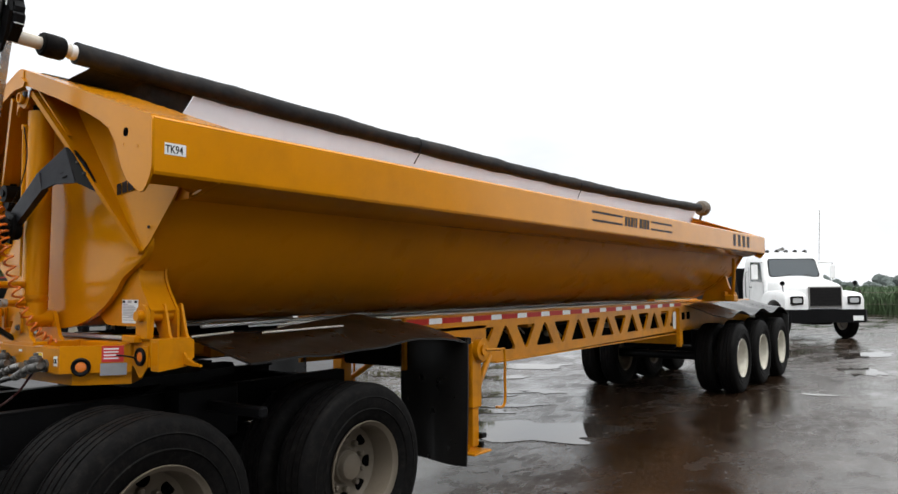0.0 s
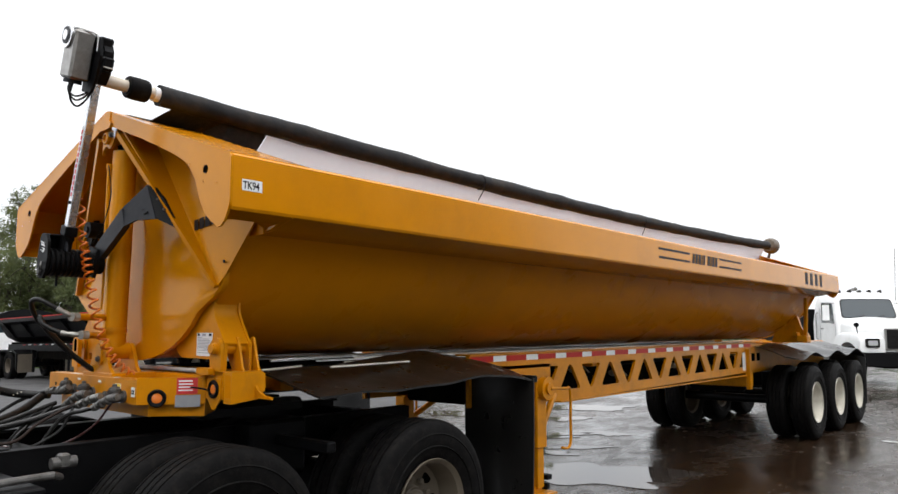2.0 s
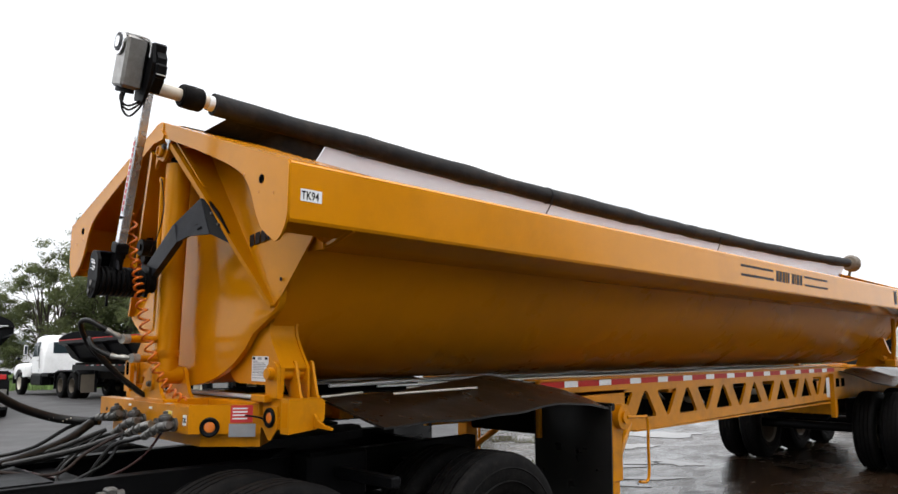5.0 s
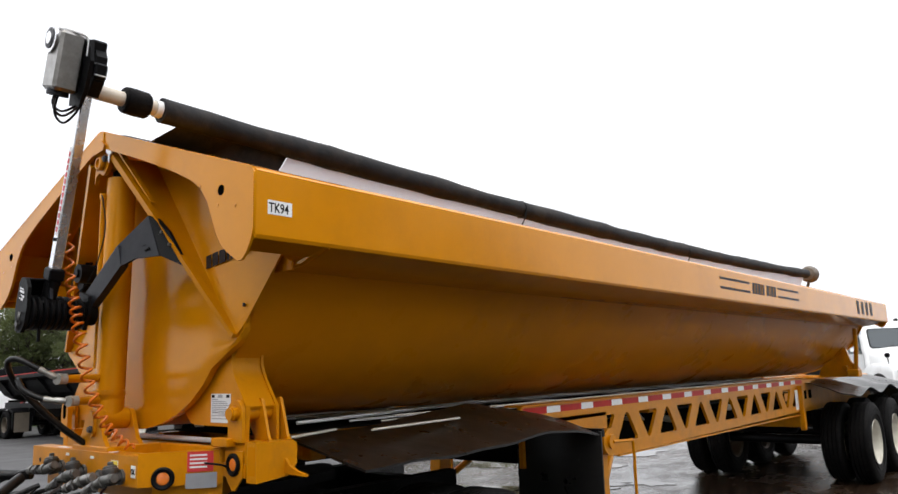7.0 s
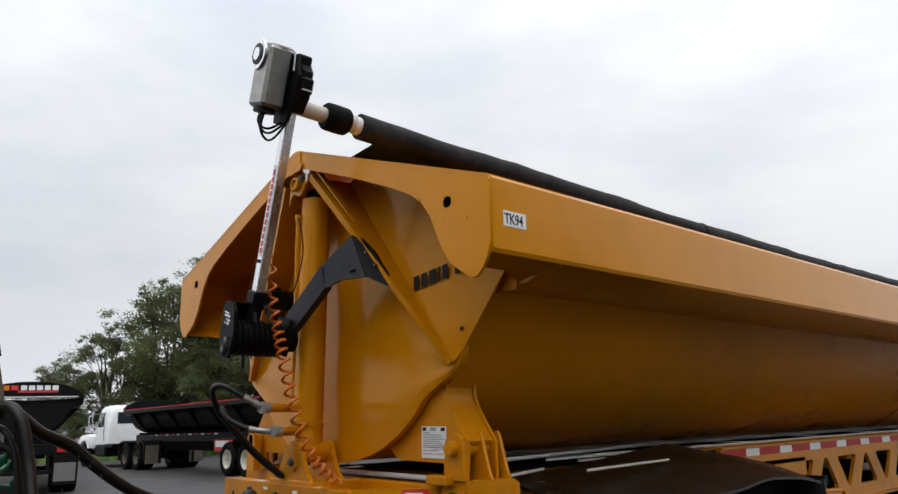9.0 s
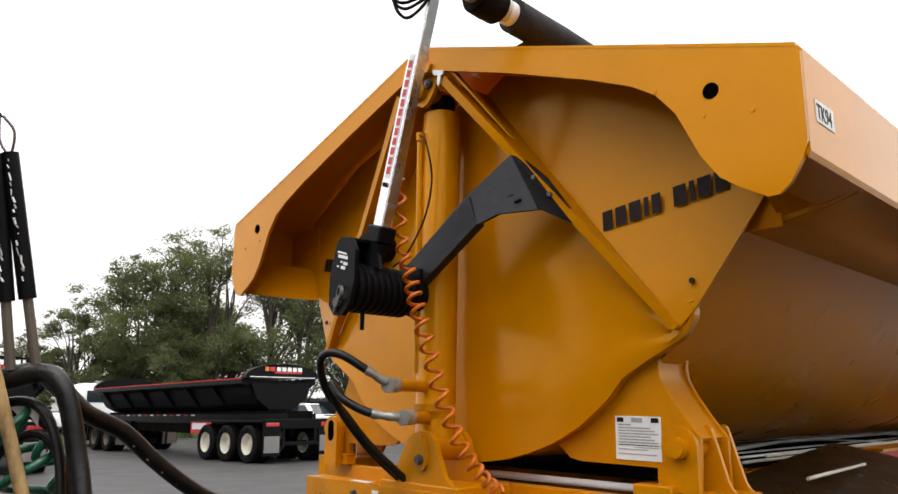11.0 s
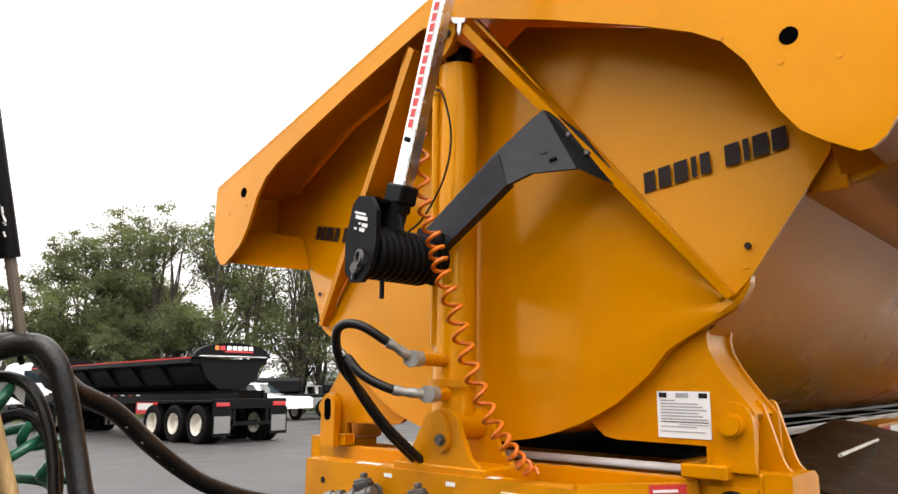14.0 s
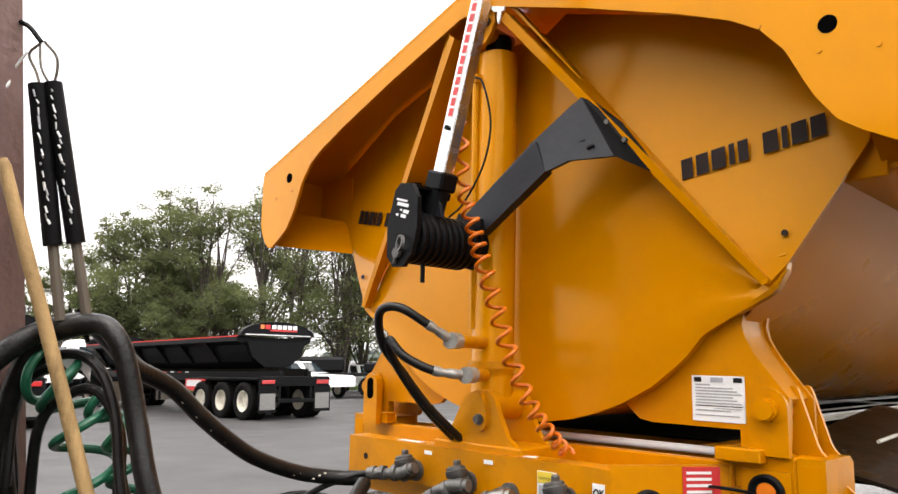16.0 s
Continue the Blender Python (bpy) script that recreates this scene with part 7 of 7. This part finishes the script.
    for sx in (1, -1):
        part("rear_flap", Shape().box(sx * 0.6, sx * 1.15, 6.80, 6.82, 0.25, 0.95, 0.004), RIMOLD, t)
    part("fuel_step", Shape().box(0.5, 1.05, 1.75, 2.6, 0.85, 1.0, 0.02), BLACK, t)
    t.matrix_basis = on_yard(at[0], at[1], turn, k)
    return t


dump_trailer((-17.5, 10.27, 0), -90.0, "black side dump trailer with red stripe and cream wheels")
white_tractor((-33.6, 10.2, 0), -90.0, "white day-cab truck coupled to the black trailer")
dump_trailer((-18.8, 3.15, 0), -103.0, "black side dump trailer parked end-on with arched hood")
white_tractor((-0.76, 23.75, 0), 38.0, "white conventional dump truck parked facing the trailer", 1.01)


def dump_body(at, turn):
    t = thing("truck_bed", at, "dark dump body behind the white truck cab", "truck bed")
    part("bed", Shape().prism([(-1.0, 1.1), (1.0, 1.1), (1.15, 2.2), (-1.15, 2.2)], "y", 1.9, 6.2), BLACK, t, smooth=False)
    part("bed_foot", Shape().box(-0.46, 0.46, 1.9, 6.0, 0.6, 1.1, 0.01), BLACK, t)
    t.matrix_basis = on_yard(at[0], at[1], turn)


dump_body((-0.76, 23.75, 0), 38.0)


def pickup(at, turn, mat, label, k=1.0):
    t = thing("pickup_truck", at, label, "pickup", "pickups under the trees")
    prof = [(-2.7, 0.55), (-2.7, 0.95), (-2.55, 1.08), (-1.3, 1.15), (-0.75, 1.72), (0.75, 1.76), (1.0, 1.15), (2.7, 1.15), (2.7, 0.55)]
    part("body", Shape().prism(prof, "x", -0.95, 0.95), mat, t, smooth=False)
    for sx in (1, -1):
        part("side_window", Shape().prism([(-1.15, 1.2), (-0.70, 1.64), (0.65, 1.68), (0.85, 1.2)], "x", sx * 0.951, sx * 0.957), GLASS, t, smooth=False)
        for y in (-1.75, 1.7):
            wheel(t, sx * 0.82, y, sx, z=0.38, k=0.73)
    part("windscreen", Shape().add([(-0.8, -1.24, 1.22), (0.8, -1.24, 1.22), (0.72, -0.80, 1.68), (-0.72, -0.80, 1.68)], [(0, 1, 2, 3)]), GLASS, t, smooth=False)
    t.matrix_basis = on_yard(at[0], at[1], turn, k)


pickup((-30.9, 20.1, 0), 100, WHITE, "white pickup truck parked behind the flatbed", 1.05)
pickup((-36.8, 29.1, 0), 70, WHITE, "white pickup truck parked below the trees")


def flatbed(at, turn):
    t = thing("flatbed_trailer", at, "black flatbed trailer with gear stacked on it", "trailer")
    part("bed", Shape().box(-1.1, 1.1, -3.2, 3.2, 0.86, 1.0, 0.02), BLACK, t)
    part("headboard", Shape().box(-1.0, 1.0, -3.25, -3.18, 1.0, 1.75, 0.02), BLACK, t)
    part("gear", Shape().box(-0.7, 0.7, -2.4, -0.6, 1.0, 1.65, 0.12), BLACK, t)
    part("gear", Shape().box(-0.6, 0.8, 0.2, 1.6, 1.0, 1.45, 0.1), BLACK, t)
    for sx in (1, -1):
        for y in (0.4, 1.3):
            wheel(t, sx * 0.95, y, sx, z=0.42, k=0.8)
        part("post", Shape().box(sx * 0.9, sx * 0.98, -3.0, -2.9, 0.0, 0.86, 0.01), BLACK, t)
    t.matrix_basis = on_yard(at[0], at[1], turn, 1.25)


flatbed((-29.3, 22.6, 0), -38)

# ---------------------------------------------------------------- trees


def tree_mesh(seed, height, width, base, stems, clumps, leaves):
    """A tree of one or more stems; limbs end in uneven clumps of small leaves with gaps between."""
    rnd = random.Random(seed)
    wood = Shape()
    lines = []
    for i in range(stems):
        a = 6.283 * i / stems + rnd.uniform(-0.5, 0.5)
        lean = (0.05 + 0.16 * (stems > 1)) * width
        pts = [Vector((0, 0, -0.1))]
        for k in range(1, 9):
            u = k / 8
            pts.append(Vector((math.cos(a) * lean * u * 1.6 + rnd.uniform(-0.12, 0.12), math.sin(a) * lean * u * 1.6 + rnd.uniform(-0.12, 0.12), height * (0.92 - 0.12 * i) * u)))
        r = height * (0.021 if stems == 1 else 0.015)
        wood.tube(pts, [r * (1.25 if k == 0 else 1 - 0.85 * k / 8) for k in range(9)], 8, caps=False)
        lines.append(pts)
    v, f = [], []
    made = []
    for i in range(clumps):
        u = base + (1 - base) * (i + rnd.random()) / clumps
        shape = math.sin(math.pi * min(0.97, max(0.10, ((u - base) / (1 - base)) ** 0.75 * 0.93 + 0.07))) ** 0.6
        stem = lines[i % stems]
        a = rnd.uniform(0, 6.283)
        rad = width * shape * (0.35 + 0.65 * rnd.random() ** 0.6)
        top = stem[min(8, int(u * 8))]
        c = Vector((top.x + math.cos(a) * rad, top.y + math.sin(a) * rad, u * height * rnd.uniform(0.94, 1.04)))
        made.append((c, rnd.uniform(0.065, 0.125) * height * (0.75 + 0.4 * shape)))
        foot = stem[max(1, min(7, int(u * 8 * rnd.uniform(0.55, 0.8))))]
        mid = foot.lerp(c, 0.5) + Vector((rnd.uniform(-0.3, 0.3), rnd.uniform(-0.3, 0.3), rnd.uniform(-0.1, 0.5)))
        limb = curve_points([foot, mid, c], 4)
        r = height * 0.0065
        wood.tube(limb, [r * (1 - 0.75 * k / (len(limb) - 1)) for k in range(len(limb))], 5, caps=False)
        for _ in range(4):
            e = c + Vector((rnd.gauss(0, 1), rnd.gauss(0, 1), rnd.gauss(0, 0.7))) * made[-1][1] * 0.8
            s0 = mid.lerp(c, rnd.uniform(0.3, 0.9))
            wood.tube([s0, s0.lerp(e, 0.5) + Vector((0, 0, 0.1)), e], [r * 0.45, r * 0.3, r * 0.12], 4, caps=False)
    area = sum(q[1] ** 2 for q in made)
    for c, rc in made:
        lobes = [(c + Vector((rnd.gauss(0, 1), rnd.gauss(0, 1), rnd.gauss(0, 0.6))) * rc * 0.55, rc * rnd.uniform(0.28, 0.5)) for _ in range(9)]
        for _ in range(int(leaves * rc * rc / area)):
            lc, lr = rnd.choice(lobes)
            o = Vector((rnd.gauss(0, 1), rnd.gauss(0, 1), rnd.gauss(0, 0.62)))
            p = lc + o * lr * 0.62
            s = rnd.uniform(0.035, 0.08)
            p1 = Vector((rnd.gauss(0, 1), rnd.gauss(0, 1), rnd.gauss(0, .5))).normalized() * s * 1.5
            p2 = Vector((rnd.gauss(0, 1), rnd.gauss(0, 1), rnd.gauss(0, 1))).normalized() * s * 0.8
            n = len(v)
            v += [tuple(p - p1), tuple(p + p2), tuple(p + p1), tuple(p - p2)]
            f.append((n, n + 1, n + 2, n + 3))
    me = bpy.data.meshes.new("crown")
    me.from_pydata(v, [], f)
    me.materials.append(LEAF)
    return mesh_of("trunk", wood, BARK), me


TREES = [tree_mesh(11, 11.5, 3.6, 0.22, 2, 34, 42000), tree_mesh(23, 10.0, 3.8, 0.12, 3, 36, 42000), tree_mesh(37, 12.5, 2.9, 0.34, 2, 28, 26000), tree_mesh(41, 12.5, 2.5, 0.24, 3, 26, 10500)]


def tree(kind, x, y, turn, k):
    t = thing("tree", (x, y, 0), "tall leafy green tree, at the yard's edge or added unseen behind the camera to block sky light" if kind < 3 else "thin sparse tree at the edge of the yard", "tree", "trees along the yard")
    tr, cr = TREES[kind]
    part("trunk", tr, None, t)
    part("crown", cr, None, t, "uneven green crown")
    t.matrix_basis = Matrix.Translation((x, y, dip(x))) @ Matrix.Rotation(radians(turn), 4, "Z") @ Matrix.Scale(k, 4)


for row in ((1, -50.0, 8.0, 20, 0.42), (0, -48.5, 11.0, 80, 0.50), (1, -46.5, 13.8, 150, 0.80), (0, -44.5, 16.0, 200, 0.92), (2, -43.5, 18.6, 10, 0.95), (2, -41.0, 20.0, 60, 0.95), (1, -40.5, 21.0, 200, 0.55), (2, -39.0, 22.5, 300, 0.98), 
            (3, -37.5, 24.0, 130, 1.02), (3, -36.0, 26.4, 40, 1.05), (3, -38.0, 28.2, 75, 0.8), (3, -37.0, 28.8, 310, 0.85), (3, -33.0, 28.0, 170, 1.0), (0, -46.0, 22.0, 33, 0.75), (3, -30.5, 31.5, 90, 1.0), (2, -30.0, 36.0, 20, 0.9),
            (0, -26.5, 41.0, 120, 0.8), (1, -46.0, 27.0, 280, 0.35), (3, -35.0, 33.0, 220, 1.0), (1, -47.5, 16.5, 330, 0.6), (1, -41.5, 17.5, 100, 0.62),
            # unseen trees behind the camera, added to block low sky and darken the tub
            (1, 20.0, -18.0, 20, 0.9), (0, 19.0, -11.0, 120, 0.95), (1, 18.5, -4.0, 220, 0.95), (0, 19.0, 3.0, 320, 0.95), (1, 19.5, 10.0, 50, 0.95), (0, 20.5, 17.0, 150, 0.95), (1, 21.5, 25.0, 250, 0.95),
            (0, 13.0, -22.0, 60, 0.9), (1, 6.0, -25.0, 160, 0.9)):
    tree(*row)

# grass verge, crop field, far distance


def blades(name, mat, label, category, area, count, hgt, wid, seed, kind="stuff"):
    rnd = random.Random(seed)
    v, f = [], []
    x0, x1, y0, y1 = area
    for _ in range(count):
        x, y = rnd.uniform(x0, x1), rnd.uniform(y0, y1)
        h, w, a = hgt * rnd.uniform(0.7, 1.1), wid * rnd.uniform(0.6, 1.2), rnd.uniform(0, 6.283)
        dx, dy = math.cos(a) * w, math.sin(a) * w
        lx, ly = rnd.uniform(-0.4, 0.4) * h, rnd.uniform(-0.4, 0.4) * h
        n = len(v)
        v += [(p, q, r + dip(x)) for p, q, r in ((x - dx, y - dy, -0.01), (x + dx, y + dy, -0.01), (x + dx * 0.8 + lx * .4, y + dy * 0.8 + ly * .4, h * 0.7), (x - dx * 0.8 + lx * .4, y - dy * 0.8 + ly * .4, h * 0.7), (x + lx, y + ly, h))]
        f += [(n, n + 1, n + 2, n + 3), (n + 3, n + 2, n + 4)]
    me = bpy.data.meshes.new(name)
    me.from_pydata(v, [], f)
    me.materials.append(mat)
    tagged(new(name, me), label, category, kind=kind)


blades("crop_field", CROP, "green standing crop beyond the yard", "crop", (-16, 16, 43, 62), 26000, 1.45, 0.05, 3)
blades("grass_verge", GRASS, "strip of green grass below the trees", "grass", (-62, -40, 4, 34), 14000, 0.35, 0.06, 5)


def fence():
    t = thing("wire_fence", (0, 41.6, 0), "dark post and wire fence before the crop", "fence")
    for k in range(9):
        part("post", Shape().tube([(-14 + k * 3.2, 0, -0.1), (-14 + k * 3.2, 0, 1.35)], 0.05, 8), BARK, t)
    for z in (0.6, 1.2):
        part("wire", Shape().tube([(-14, -0.05, z), (11.6, -0.05, z)], 0.012, 5), RIMOLD, t)


fence()


def far_wood():
    rnd = random.Random(8)
    s = Shape()
    for k in range(150):
        a = radians(-75 + 190 * k / 150 + rnd.uniform(-0.4, 0.4))
        d = rnd.uniform(300, 360)
        x, y = -d * math.sin(a), d * math.cos(a)
        h = rnd.uniform(2.5, 8.0)
        w = rnd.uniform(5, 11)
        n = 7
        for j in range(12):
            cx, cy, cz, r = x + rnd.uniform(-w, w), y + rnd.uniform(-3, 3), h * rnd.uniform(0.05, 0.5), h * rnd.uniform(0.22, 0.36)
            vs, fs = [], []
            for i in range(5):
                for q in range(n):
                    u, t2 = math.pi * i / 4, 2 * math.pi * q / n
                    rr = r * (0.8 + 0.4 * rnd.random())
                    vs.append((cx + rr * 1.3 * math.sin(u) * math.cos(t2), cy + rr * math.sin(u) * math.sin(t2), max(0, cz + rr * math.cos(u))))
            for i in range(4):
                for q in range(n):
                    fs.append((i * n + q, i * n + (q + 1) % n, (i + 1) * n + (q + 1) % n, (i + 1) * n + q))
            s.add(vs, fs)
    tagged(new("far_wood", mesh_of("far_wood", s, FARWOOD)), "line of distant trees on the horizon, haze put into their colour", "woods", kind="stuff")
    b = thing("farm_shed", (10, 290, 0), "pale metal farm shed far off among trees", "shed")
    part("wall", Shape().box(-13, 13, -8, 8, 0, 4.5, 0.05), SHEDROOF, b)
    part("roof", Shape().prism([(-8.6, 4.4), (8.6, 4.4), (0, 8.2)], "x", -13.6, 13.6), SHEDROOF, b, smooth=False)


far_wood()
